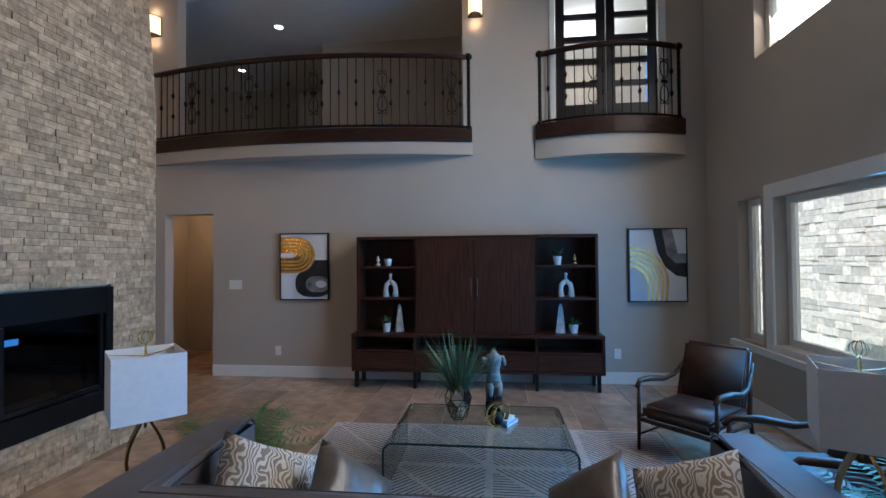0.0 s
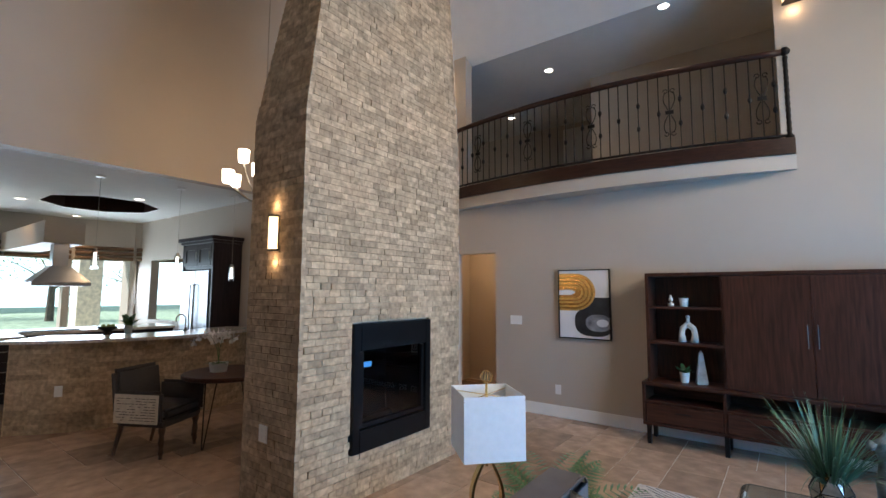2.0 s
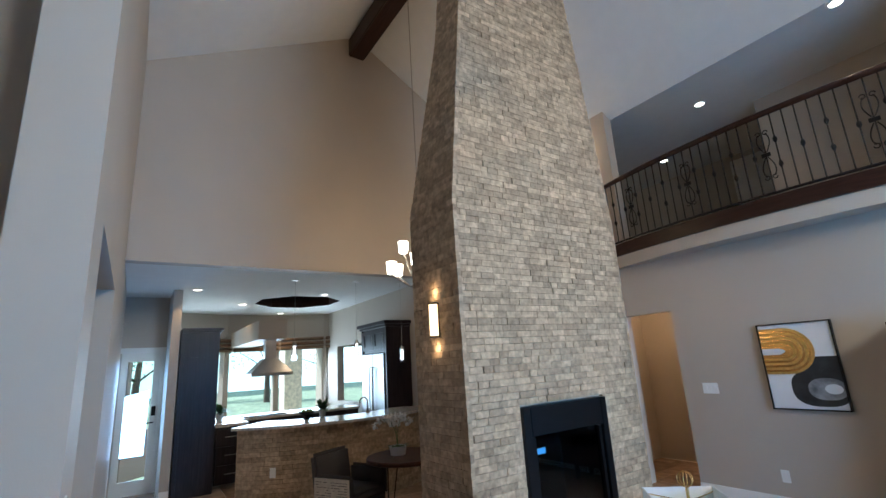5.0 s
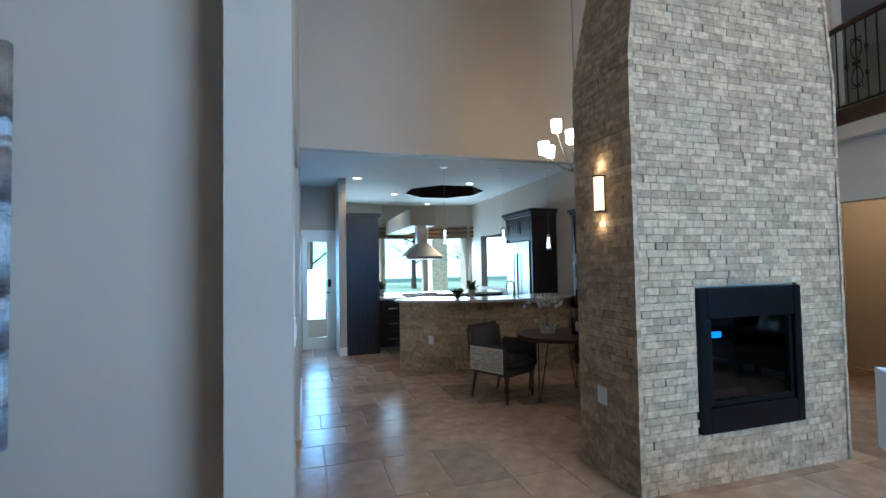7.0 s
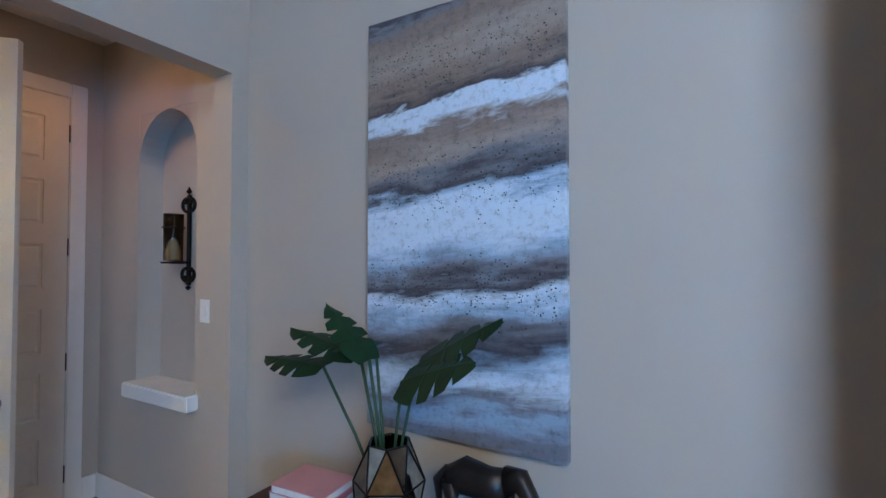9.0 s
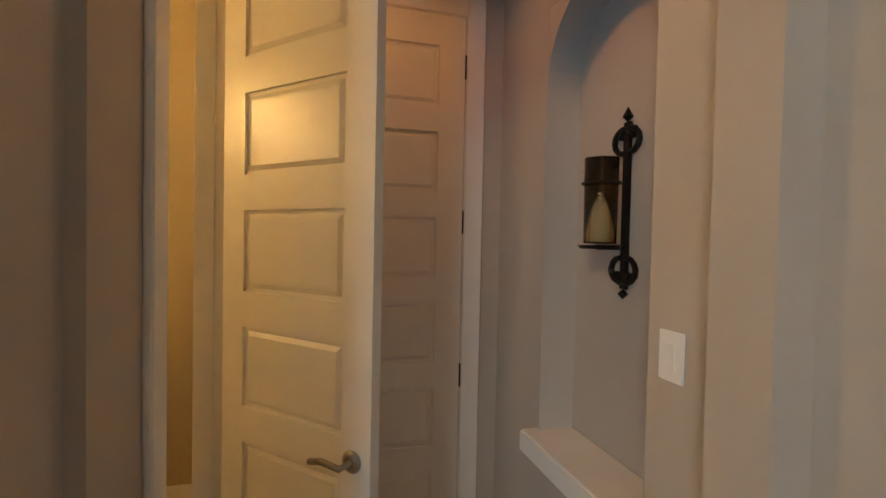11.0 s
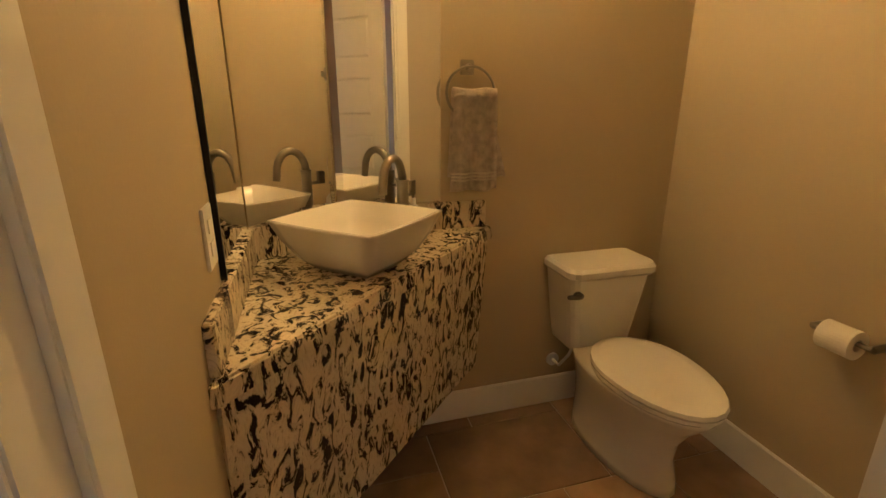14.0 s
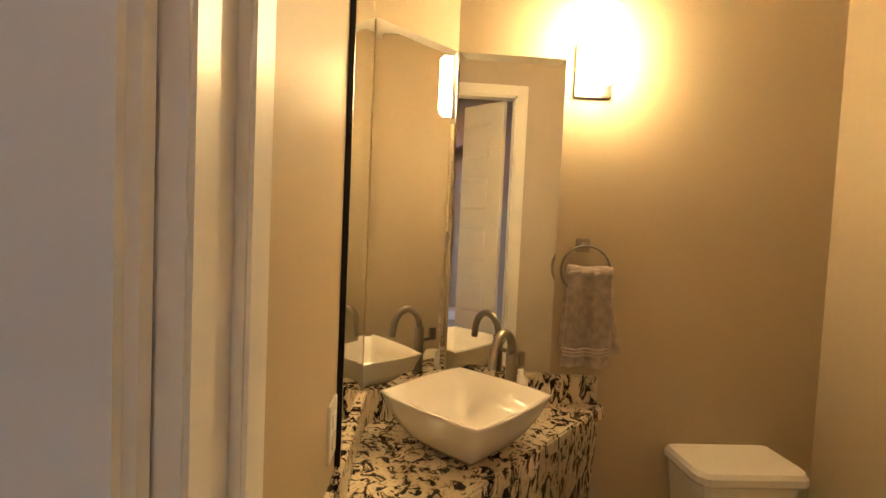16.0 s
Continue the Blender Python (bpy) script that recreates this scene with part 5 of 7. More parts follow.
def dining_armchair(m):
    t = thing("dining_armchair", "charcoal tub armchair with cream script-print sides", "armchair", m)
    part("seat_cushion", soft_box(-0.27, 0.27, -0.28, 0.24, 0.36, 0.48, 0.04), M_CHAIR, t, smooth=True)
    part("seat_frame", soft_box(-0.28, 0.28, -0.27, 0.26, 0.3, 0.37, 0.015), M_CHAIR, t)
    b = part("backrest", soft_box(-0.3, 0.3, -0.05, 0.06, 0.0, 0.5, 0.04), M_CHAIR, t, smooth=True)
    b.matrix_basis = pose(0, 0.25, 0.36, -8)
    for s in (-1, 1):
        a0, a1 = sorted((s * 0.27, s * 0.34))
        part("armrest", soft_box(a0, a1, -0.27, 0.25, 0.34, 0.66, 0.03), M_CHAIR, t, smooth=True)
        p0, p1 = sorted((s * 0.339, s * 0.346))
        pn = part("side_panel", boxes((p0, p1, -0.25, 0.24, 0.35, 0.63), bevel=0.003), M_SCRIPT, t, "cream cloth printed with script")
        rng = random.Random(7)
        bm = bmesh.new()
        q0, q1 = sorted((s * 0.346, s * 0.3468))
        for r in range(9):
            y = -0.22
            while y < 0.2:
                w = rng.uniform(0.02, 0.08)
                if rng.random() < 0.75:
                    box(bm, q0, q1, y, min(y + w, 0.21), 0.38 + r * 0.026, 0.386 + r * 0.026)
                y += w + 0.012
        part("script_lines", bm, M_CHAIR, pn, kind="stuff")
    for lx in (-0.25, 0.25):
        part("front_leg", lathe(bmesh.new(), [(0.018, 0), (0.014, 0.02), (0.026, 0.06), (0.02, 0.1), (0.03, 0.16), (0.022, 0.22), (0.032, 0.26), (0.032, 0.3)], 12, (lx, -0.23, 0)), M_DKWOOD, t, smooth=True)
        part("back_leg", tube(bmesh.new(), [(lx, 0.3, 0), (lx, 0.23, 0.3)], 0.022, 8, taper=[0.015, 0.024]), M_DKWOOD, t)


dining_armchair(pose(-5.2, 2.24, 0, 0, 0, 118) @ Matrix.Diagonal((0.9, 0.92, 0.92, 1)))


def round_table(at):
    t = thing("round_table", "round dark wooden table on black hairpin legs", "table", pose(*at) @ Matrix.Diagonal((1, 1, 0.92, 1)))
    part("tabletop", lathe(bmesh.new(), [(0.43, 0.69), (0.45, 0.7), (0.45, 0.73), (0.44, 0.74)], 40), M_ESP, t)
    for k in range(4):
        a = k * math.pi / 2 + 0.5
        c, s = math.cos(a), math.sin(a)
        px, py = -s, c
        bm = tube(bmesh.new(), [(0.3 * c + 0.06 * px, 0.3 * s + 0.06 * py, 0.69), (0.39 * c + 0.008 * px, 0.39 * s + 0.008 * py, 0.01), (0.39 * c, 0.39 * s, 0.005), (0.39 * c - 0.008 * px, 0.39 * s - 0.008 * py, 0.01), (0.3 * c - 0.06 * px, 0.3 * s - 0.06 * py, 0.69)], 0.006, 6)
        part("hairpin_leg", bm, M_IRON, t)


round_table((-5.02, 2.82, 0))


def orchid(at):
    rng = random.Random(21)
    t = thing("potted_orchid", "white orchid in a low white pot on the round table", "potted plant", pose(*at))
    part("pot", lathe(bmesh.new(), [(0.08, 0), (0.095, 0.09), (0.085, 0.09), (0.08, 0.07)], 20), M_WHITEC, t)
    bm = bmesh.new()
    for k in range(7):
        a = k * 0.9
        leaf_blade(bm, (0, 0, 0.07), (0.16 * math.cos(a), 0.16 * math.sin(a), 0.12), 0.05, 0.03)
    part("leaves", bm, M_LEAF, t)
    bm = bmesh.new()
    fl = bmesh.new()
    for k in range(3):
        a = 2.0 + k * 0.8
        pts = [(0.0, 0, 0.08)] + [(0.14 * s * s * math.cos(a) * 1.4, 0.14 * s * s * math.sin(a) * 1.4 - 0.03 * s, 0.08 + 0.29 * math.sin(s * 1.9)) for s in (0.3, 0.6, 0.8, 1.0, 1.2)]
        tube(bm, pts, 0.003, 5)
        for p in pts[2:]:
            for _ in range(3):
                c = Vector(p) + Vector((rng.uniform(-0.03, 0.03), rng.uniform(-0.03, 0.03), rng.uniform(-0.02, 0.03)))
                for j in range(5):
                    b = j * 1.256 + rng.random()
                    leaf_blade(fl, c, c + Vector((0.02 * math.sin(b * 2), 0.045 * math.cos(b), 0.045 * math.sin(b))), 0.04, 0, 3)
    part("stem", bm, M_LEAF, t)
    part("blossoms", fl, material("orchid_petal", (0.82, 0.8, 0.78), 0.6, var=0.05), t, kind="stuff")


orchid((-5.1, 2.74, 0.681))


def lantern(at):
    t = thing("glass_lantern", "clear glass hurricane jar on the round table", "candle jar", pose(*at))
    part("jar", lathe(bmesh.new(), [(0.07, 0), (0.075, 0.01), (0.075, 0.28), (0.06, 0.31), (0.058, 0.31), (0.071, 0.28), (0.071, 0.014)], 24), M_GLASS, t, smooth=True)
    part("candle", lathe(bmesh.new(), [(0.035, 0.015), (0.035, 0.12)], 16), M_WHITEC, t)


lantern((-4.86, 2.98, 0.681))


def chandelier(at, top):
    t = thing("chandelier", "brushed nickel chandelier with nine frosted glass cups, lit", "chandelier", pose(*at))
    part("chain", tube(bmesh.new(), [(0, 0, 0.44), (0, 0, top - at[2])], 0.006, 6), M_NICKEL, t)
    part("body", lathe(bmesh.new(), [(0.01, -0.22), (0.03, -0.2), (0.015, -0.14), (0.03, -0.08), (0.02, 0.0), (0.028, 0.08), (0.028, 0.4), (0.04, 0.41), (0.012, 0.46)], 16), M_NICKEL, t, smooth=True)
    g = glow("chandelier_glass", (1.0, 0.8, 0.58), 4.0)
    for k in range(9):
        upper = k > 5
        a = (k * math.pi / 3 + 0.35) if not upper else (k * 2 * math.pi / 3 + 0.1)
        r, z = (0.36, 0.0) if not upper else (0.2, 0.26)
        z += 0.04 * (k % 2)
        c, q = math.cos(a), math.sin(a)
        arm = part("arm", tube(bmesh.new(), [(0.02 * c, 0.02 * q, -0.17), (0.45 * r * c, 0.45 * r * q, -0.13 + 0.3 * z), (0.85 * r * c, 0.85 * r * q, -0.04 + 0.8 * z), (r * c, r * q, z)], 0.009, 8), M_NICKEL, t, smooth=True)
        part("glass_cup", lathe(bmesh.new(), [(0.03, 0), (0.052, 0.012), (0.06, 0.14), (0.055, 0.14), (0.046, 0.02)], 18, (r * c, r * q, z)), g, arm, "glowing frosted cup", smooth=True)
    point_lamp("chandelier_light", (at[0], at[1], at[2] + 0.62), 14, WARM, 0.2)


chandelier((-4.8, 2.97, 2.63), 6.6)


M_BLADE = wood("walnut_blade", (0.09, 0.035, 0.02), (0.2, 0.085, 0.05), axis=0, rough=0.4)


def ceiling_fan(at, top):
    t = thing("ceiling_fan", "dark five-blade ceiling fan at rest", "ceiling fan", pose(*at, 0, 0, -31))
    part("downrod", tube(bmesh.new(), [(0, 0, 0.1), (0, 0, top - at[2])], 0.014, 8), M_IRON, t)
    part("motor", lathe(bmesh.new(), [(0.04, -0.12), (0.1, -0.09), (0.13, -0.02), (0.12, 0.06), (0.05, 0.12)], 24), M_IRON, t, smooth=True)
    for k in range(5):
        bm = bmesh.new()
        out = [(0.14, -0.03), (0.25, -0.06), (0.6, -0.075), (0.74, -0.06), (0.76, 0), (0.74, 0.06), (0.6, 0.075), (0.25, 0.06), (0.14, 0.03)]
        prism(bm, out, -0.006, 0.006)
        b = part("blade", bm, M_BLADE, t)
        b.matrix_basis = Matrix.Rotation(k * 2 * math.pi / 5, 4, "Z") @ pose(0, 0, 0, 10)


ceiling_fan((-1.09, 2.34, 4.05), 6.7)

# ---- kitchen ----
M_GRANITE = material("light_granite", (0.62, 0.58, 0.52), 0.15, var=0.3, scale=40)
M_CABT = wood("espresso_cabinet", (0.012, 0.009, 0.012), (0.03, 0.022, 0.026), axis=2, rough=0.3)


def bar():
    t = thing("breakfast_bar", "curved breakfast bar faced in split travertine with granite top", "kitchen bar")
    cx, cy, r = -8.3, 2.9, 2.04
    a0, a1 = -46.5, 40.0

    def ringseg(bm, ra, rb, z0, z1, s0, s1, n=20):
        prism(bm, arc_pts(cx, cy, rb, s0, s1, n) + arc_pts(cx, cy, ra, s1, s0, n), z0, z1)
    bm = bmesh.new()
    ringseg(bm, r - 0.16, r - 0.02, 0, 0.95, a0, a1)
    part("half_wall", bm, M_MORTAR, t)
    bm = bmesh.new()
    ringseg(bm, r - 0.62, r + 0.08, 0.95, 0.985, a0 - 1.0, a1)
    part("worktop", bm, M_GRANITE, t, "pale polished granite worktop")
    rng = random.Random(9)
    face = lambda u, v, d: (cx + (r - 0.012 + d) * math.cos(u / r), cy + (r - 0.012 + d) * math.sin(u / r), v)
    bm = bmesh.new()
    for s in stone_field(None, 0, rng, lambda v: radians(a0) * r, lambda v: radians(a1) * r, 0, 0.95, face, (0.05, 0.055), (0.1, 0.25), (0, 0.007)):
        stone_box(bm, *s, face, -0.01)
    part("stone_facing", bm, M_STONE_J, t, kind="stuff")
    e = radians(a0)
    part("end_panel", boxes((0, 0.14, -0.012, 0, 0, 0.95)), M_STONE_J, t).matrix_basis = Matrix.Translation((cx + (r - 0.15) * math.cos(e), cy + (r - 0.15) * math.sin(e), 0)) @ Matrix.Rotation(e, 4, "Z")


bar()
wall_plate((-8.3 + 2.045 * math.cos(radians(-33)), 2.9 + 2.045 * math.sin(radians(-33)), 0.44), 57, 0.075, "outlet", "white power outlet on the stone bar", "power_outlet")


def shaker(bm_args, t, x0, x1, y, z0, z1, side=-1, handle=True, mat=None):
    """A framed cabinet door on the face y."""
    f = 0.06
    y0, y1 = sorted((y, y + side * 0.02))
    d = part("cabinet_door", boxes((x0, x0 + f, y0, y1, z0, z1), (x1 - f, x1, y0, y1, z0, z1), (x0 + f, x1 - f, y0, y1, z0, z0 + f), (x0 + f, x1 - f, y0, y1, z1 - f, z1), (x0 + f, x1 - f, min(y, y + side * 0.008), max(y, y + side * 0.008), z0 + f, z1 - f)), mat or M_CABT, t)
    if handle:
        part("handle", tube(bmesh.new(), [(x1 - 0.03, y + side * 0.03, (z0 + z1) / 2 - 0.06), (x1 - 0.03, y + side * 0.03, (z0 + z1) / 2 + 0.06)], 0.005, 6), M_NICKEL, d)
    return d


def tall_cabinet():
    t = thing("tall_cabinet", "tall black pantry cabinet with crown moulding", "kitchen cabinet")
    x0, x1, y0, y1 = -8.85, -8.2, 0.82, 1.34
    part("body", boxes((x0, x1, y0, y1, 0, 2.28)), M_CABT, t)
    part("crown", boxes((x0 - 0.02, x1 + 0.02, y0, y1 + 0.03, 2.28, 2.31), (x0 - 0.04, x1 + 0.04, y0, y1 + 0.05, 2.31, 2.35), bevel=0.006), M_CABT, t)
    part("side_panel", boxes((x1, x1 + 0.006, y0 + 0.05, y1 - 0.05, 0.1, 1.85), (x1, x1 + 0.006, y0 + 0.05, y1 - 0.05, 1.92, 2.24)), M_CABT, t)


tall_cabinet()


def fridge():
    t = thing("refrigerator", "stainless refrigerator built into black cabinetry", "refrigerator")
    x0, x1, y0, y1 = -8.1, -7.12, 3.64, 4.09
    part("cabinet_body", boxes((x0, x0 + 0.04, y0, y1, 0, 2.25), (x1 - 0.06, x1, y0, y1, 0, 2.25), (x0 + 0.04, x1 - 0.06, y0 + 0.02, y1, 1.85, 2.25)), M_CABT, t)
    part("crown", boxes((x0 - 0.03, x1 + 0.03, y0 - 0.03, y1, 2.25, 2.29), (x0 - 0.06, x1 + 0.06, y0 - 0.06, y1, 2.29, 2.35), bevel=0.008), M_CABT, t)
    m = (x0 + x1) / 2
    for a, b in ((x0 + 0.05, m - 0.003), (m + 0.003, x1 - 0.07)):
        shaker(None, t, a, b, y0 + 0.02, 1.9, 2.22)
        d = part("door", boxes((a, b, y0 - 0.02, y0 + 0.05, 0.1, 1.83), bevel=0.006), M_STEELD, t, "brushed stainless door")
        hx = b - 0.05 if a < m - 0.2 else a + 0.05
        part("handle", tube(bmesh.new(), [(hx, y0 - 0.02, 0.75), (hx, y0 - 0.06, 0.77), (hx, y0 - 0.06, 1.6), (hx, y0 - 0.02, 1.62)], 0.01, 8), M_STEEL, d)


fridge()


def hutch():
    t = thing("hutch_cabinet", "tall black built-in hutch beyond the round table", "cabinet")
    x0, x1, y0, y1 = -6.4, -5.3, 3.9, 4.3
    part("body", boxes((x0, x1, y0 + 0.02, y1, 0, 2.16)), M_CABT, t)
    part("crown", boxes((x0 - 0.02, x1 + 0.02, y0 - 0.01, y1, 2.16, 2.2), (x0 - 0.04, x1 + 0.04, y0 - 0.03, y1, 2.2, 2.24), bevel=0.006), M_CABT, t)
    for i in range(2):
        a = x0 + 0.03 + i * 0.53
        for z0, z1 in ((0.1, 0.5), (0.54, 1.14), (1.18, 1.5), (1.54, 2.12)):
            shaker(None, t, a, a + 0.51, y0 + 0.02, z0, z1)


hutch()


def hood():
    t = thing("range_hood", "stainless chimney range hood", "range hood", pose(-8.9, 2.25, 1.58) @ Matrix.Diagonal((1.15, 1.15, 1.04, 1)))
    bm = bmesh.new()
    lo = [bm.verts.new((sx * 0.22, sy * 0.3, 0.05)) for sx, sy in ((-1, -1), (1, -1), (1, 1), (-1, 1))]
    hi = [bm.verts.new((sx * 0.1, sy * 0.1, 0.28)) for sx, sy in ((-1, -1), (1, -1), (1, 1), (-1, 1))]
    for i in range(4):
        bm.faces.new((lo[i], lo[(i + 1) % 4], hi[(i + 1) % 4], hi[i]))
    bm.faces.new(lo)
    bm.faces.new(hi)
    part("canopy", bm, M_STEELD, t)
    part("rim", boxes((-0.22, 0.22, -0.3, 0.3, 0, 0.05), bevel=0.005), M_STEELD, t)
    part("chimney", boxes((-0.07, 0.07, -0.08, 0.08, 0.28, 0.61)), M_STEELD, t)


hood()
setting("soffit_hood", boxes((-11.4, -8.7, 2.01, 2.49, 2.2, 2.52), bevel=0.004), M_WALL, "plaster box above the range hood", "soffit")


def base_units():
    t = thing("base_cabinet", "black base cabinet with drawers under granite", "kitchen cabinet", group="kitchen base cabinets")
    part("body", boxes((-9.6, -8.9, 1.36, 3.9, 0.08, 0.88)), M_CABT, t)
    part("worktop", boxes((-9.65, -8.87, 1.35, 3.92, 0.88, 0.92), bevel=0.005), M_GRANITE, t)
    part("cooktop", boxes((-9.4, -9.0, 1.9, 2.6, 0.92, 0.935)), M_BLACK, t)
    u = thing("drawer_cabinet", "black drawer cabinet beside the bar", "kitchen cabinet", group="kitchen base cabinets")
    part("body", boxes((-8.8, -8.3, 1.36, 1.8, 0.08, 0.88)), M_CABT, u)
    part("worktop", boxes((-8.82, -8.25, 1.345, 1.82, 0.88, 0.92), bevel=0.005), M_GRANITE, u)
    for z0, z1 in ((0.1, 0.34), (0.36, 0.6), (0.62, 0.85)):
        d = part("drawer_front", boxes((-8.3, -8.28, 1.38, 1.78, z0, z1), bevel=0.004), M_CABT, u)
        part("handle", tube(bmesh.new(), [(-8.26, 1.5, (z0 + z1) / 2), (-8.26, 1.66, (z0 + z1) / 2)], 0.005, 6), M_NICKEL, d)


base_units()


def faucet_kitchen(at):
    t = thing("kitchen_faucet", "gooseneck kitchen faucet on the bar worktop", "faucet", pose(*at))
    part("spout", tube(bmesh.new(), [(0, 0, 0), (0, 0, 0.16)] + [(0, -0.06 + 0.06 * math.cos(a), 0.16 + 0.06 * math.sin(a)) for a in [math.pi * i / 8 for i in range(9)]] + [(0, -0.12, 0.12)], 0.01, 8), M_NICKEL, t, smooth=True)
    part("base", lathe(bmesh.new(), [(0.025, 0), (0.02, 0.03), (0.012, 0.04)], 12), M_NICKEL, t)


faucet_kitchen((-6.8, 3.15, 0.985))
pot_plant((-8.95, 1.5, 0.92), 0.06, 0.12, 0.24, 34, 31, "leafy green plant in a pot on the worktop")
pot_plant((-7.0, 2.55, 0.985), 0.05, 0.1, 0.22, 34, 32, "leafy green plant in a pot on the bar")


def fruit_bowl(at):
    t = thing("fruit_bowl", "dark footed bowl with green fruit on the bar", "bowl", pose(*at))
    part("bowl", lathe(bmesh.new(), [(0.05, 0), (0.02, 0.03), (0.1, 0.08), (0.12, 0.1), (0.11, 0.1), (0.02, 0.05)], 20), M_BLACK, t, smooth=True)
    for k in range(5):
        a = k * 1.26
        part("fruit", lathe(bmesh.new(), [(0.0, -0.03), (0.022, -0.022), (0.03, 0), (0.022, 0.022), (0, 0.03)], 12, (0.05 * math.cos(a), 0.05 * math.sin(a), 0.1)), material("green_fruit", (0.25, 0.3, 0.06), 0.4), t, smooth=True)


fruit_bowl((-6.92, 2.3, 0.985))


def pendant(at, zb):
    t = thing("pendant_light", "slim clear glass pendant over the bar", "pendant light", pose(at[0], at[1], zb), group="bar pendants")
    top = 2.93 - zb
    part("canopy", lathe(bmesh.new(), [(0.055, top - 0.02), (0.055, top - 0.001)], 20), M_TRIM, t)
    part("cord", tube(bmesh.new(), [(0, 0, 0.24), (0, 0, top - 0.02)], 0.0025, 5), M_NICKEL, t)
    part("cap", lathe(bmesh.new(), [(0.02, 0.2), (0.032, 0.21), (0.02, 0.25)], 14), M_NICKEL, t)
    part("glass", lathe(bmesh.new(), [(0.038, 0), (0.038, 0.21), (0.034, 0.21), (0.034, 0)], 18), M_GLASS, t)
    part("inner_tube", lathe(bmesh.new(), [(0.016, 0.04), (0.016, 0.2)], 12), glow("pendant_glow", (1, 0.9, 0.75), 1.5), t)


pendant((-7.0, 2.14), 1.78)
pendant((-6.9, 3.04), 1.78)
pendant((-6.82, 3.77), 1.66)


def valance():
    pts = arc_pts(-8.6, 2.6, 2.86, 130, 232, 5)
    w = wood("woven_shade", (0.12, 0.07, 0.04), (0.22, 0.14, 0.08), axis=0, rough=0.8)
    for k, ((xa, ya), (xb, yb)) in enumerate(zip(pts, pts[1:])):
        t = thing("roman_shade", "raised brown woven shade at the top of the kitchen window", "window shade", group="woven shades")
        bm = bmesh.new()
        d = Vector((xb - xa, yb - ya, 0)).normalized()
        n = Vector((-d.y, d.x, 0))
        for j in range(3):
            q = [Vector((xa, ya, 0)) + n * o + d * s for s, o in ((0.03, 0.0), ((Vector((xb - xa, yb - ya))).length - 0.03, 0.0))]
            tube(bm, [(p.x, p.y, 2.16 + 0.1 * j) for p in q], 0.035, 8)
        part("fold", bm, w, t)


valance()


def kitchen_door():
    t = tagged(new("door_1"), "white back door with full glass lite, closed", "door", kind="structure")
    x, y0, y1 = -9.1, 0.1, 0.62
    part("stile", boxes((x, x + 0.04, y0, y0 + 0.09, 0, 2.05), (x, x + 0.04, y1 - 0.09, y1, 0, 2.05), (x, x + 0.04, y0 + 0.09, y1 - 0.09, 0, 0.2), (x, x + 0.04, y0 + 0.09, y1 - 0.09, 1.92, 2.05)), M_DOORW, t)
    part("pane", boxes((x + 0.015, x + 0.022, y0 + 0.09, y1 - 0.09, 0.2, 1.92)), M_GLASS, t).visible_shadow = False
    part("door_handle", tube(bmesh.new(), [(x + 0.04, y1 - 0.045, 1.0), (x + 0.09, y1 - 0.045, 1.0), (x + 0.09, y1 - 0.14, 1.0)], 0.01, 8), M_IRON, t)
    part("deadbolt", boxes((x + 0.04, x + 0.06, y1 - 0.075, y1 - 0.02, 1.1, 1.24), bevel=0.004), M_IRON, t)
    setting("trim_door_1", boxes((-9.05, -9.035, 0.62, 0.68, 0, 2.13), (-9.05, -9.035, 0.08, 0.62, 2.05, 2.13)), M_TRIM, "white door casing", "trim")


kitchen_door()
baseboard("baseboard_kitchen", (-9.05, 0.62, -9.05, 0.68, 1, 0), (-8.2, 0.68, -8.2, 0.8, 1, 0))

# trees outside the kitchen
M_BARK = material("bark", (0.12, 0.09, 0.06), 0.9, var=0.3, bump=0.6, bscale=30)
M_FOL = material("oak_leaves", (0.12, 0.2, 0.06), 0.6, var=0.3, scale=2, island=0.4)


def tree(at, h, seed):
    rng = random.Random(seed)
    t = thing("tree", "leafy oak tree on the lawn outside", "tree", pose(*at), group="garden trees")
    bm = bmesh.new()
    tube(bm, [(0, 0, -0.1), (0.05, 0, h * 0.25), (0.0, 0.1, h * 0.5), (0.1, 0.1, h * 0.8)], 0.2, 8, taper=[0.22, 0.17, 0.12, 0.04])
    tips = []
    for k in range(7):
        a = k * 0.9 + rng.random()
        z = h * rng.uniform(0.25, 0.6)
        l = h * rng.uniform(0.25, 0.42)
        tip = Vector((l * math.cos(a), l * math.sin(a), z + l * rng.uniform(0.2, 0.8)))
        tube(bm, [(0, 0, z), tip * 0.5 + Vector((0, 0, z * 0.5 + 0.1)), tip], 0.06, 6, taper=[0.07, 0.045, 0.015])
        tips += [tip, tip * 0.7 + Vector((0, 0, z * 0.3)), Vector((0.1, 0.1, h * rng.uniform(0.7, 0.95)))]
    part("trunk", bm, M_BARK, t)
    bm = bmesh.new()
    for tip in tips:
        for _ in range(70):
            c = tip + Vector((rng.gauss(0, h * 0.1), rng.gauss(0, h * 0.1), rng.gauss(0, h * 0.07)))
            d = Vector((rng.uniform(-1, 1), rng.uniform(-1, 1), rng.uniform(-0.6, 0.6))).normalized() * 0.16
            leaf_blade(bm, c, c + d, 0.1, 0.02, 2)
    part("crown", bm, M_FOL, t, kind="stuff")


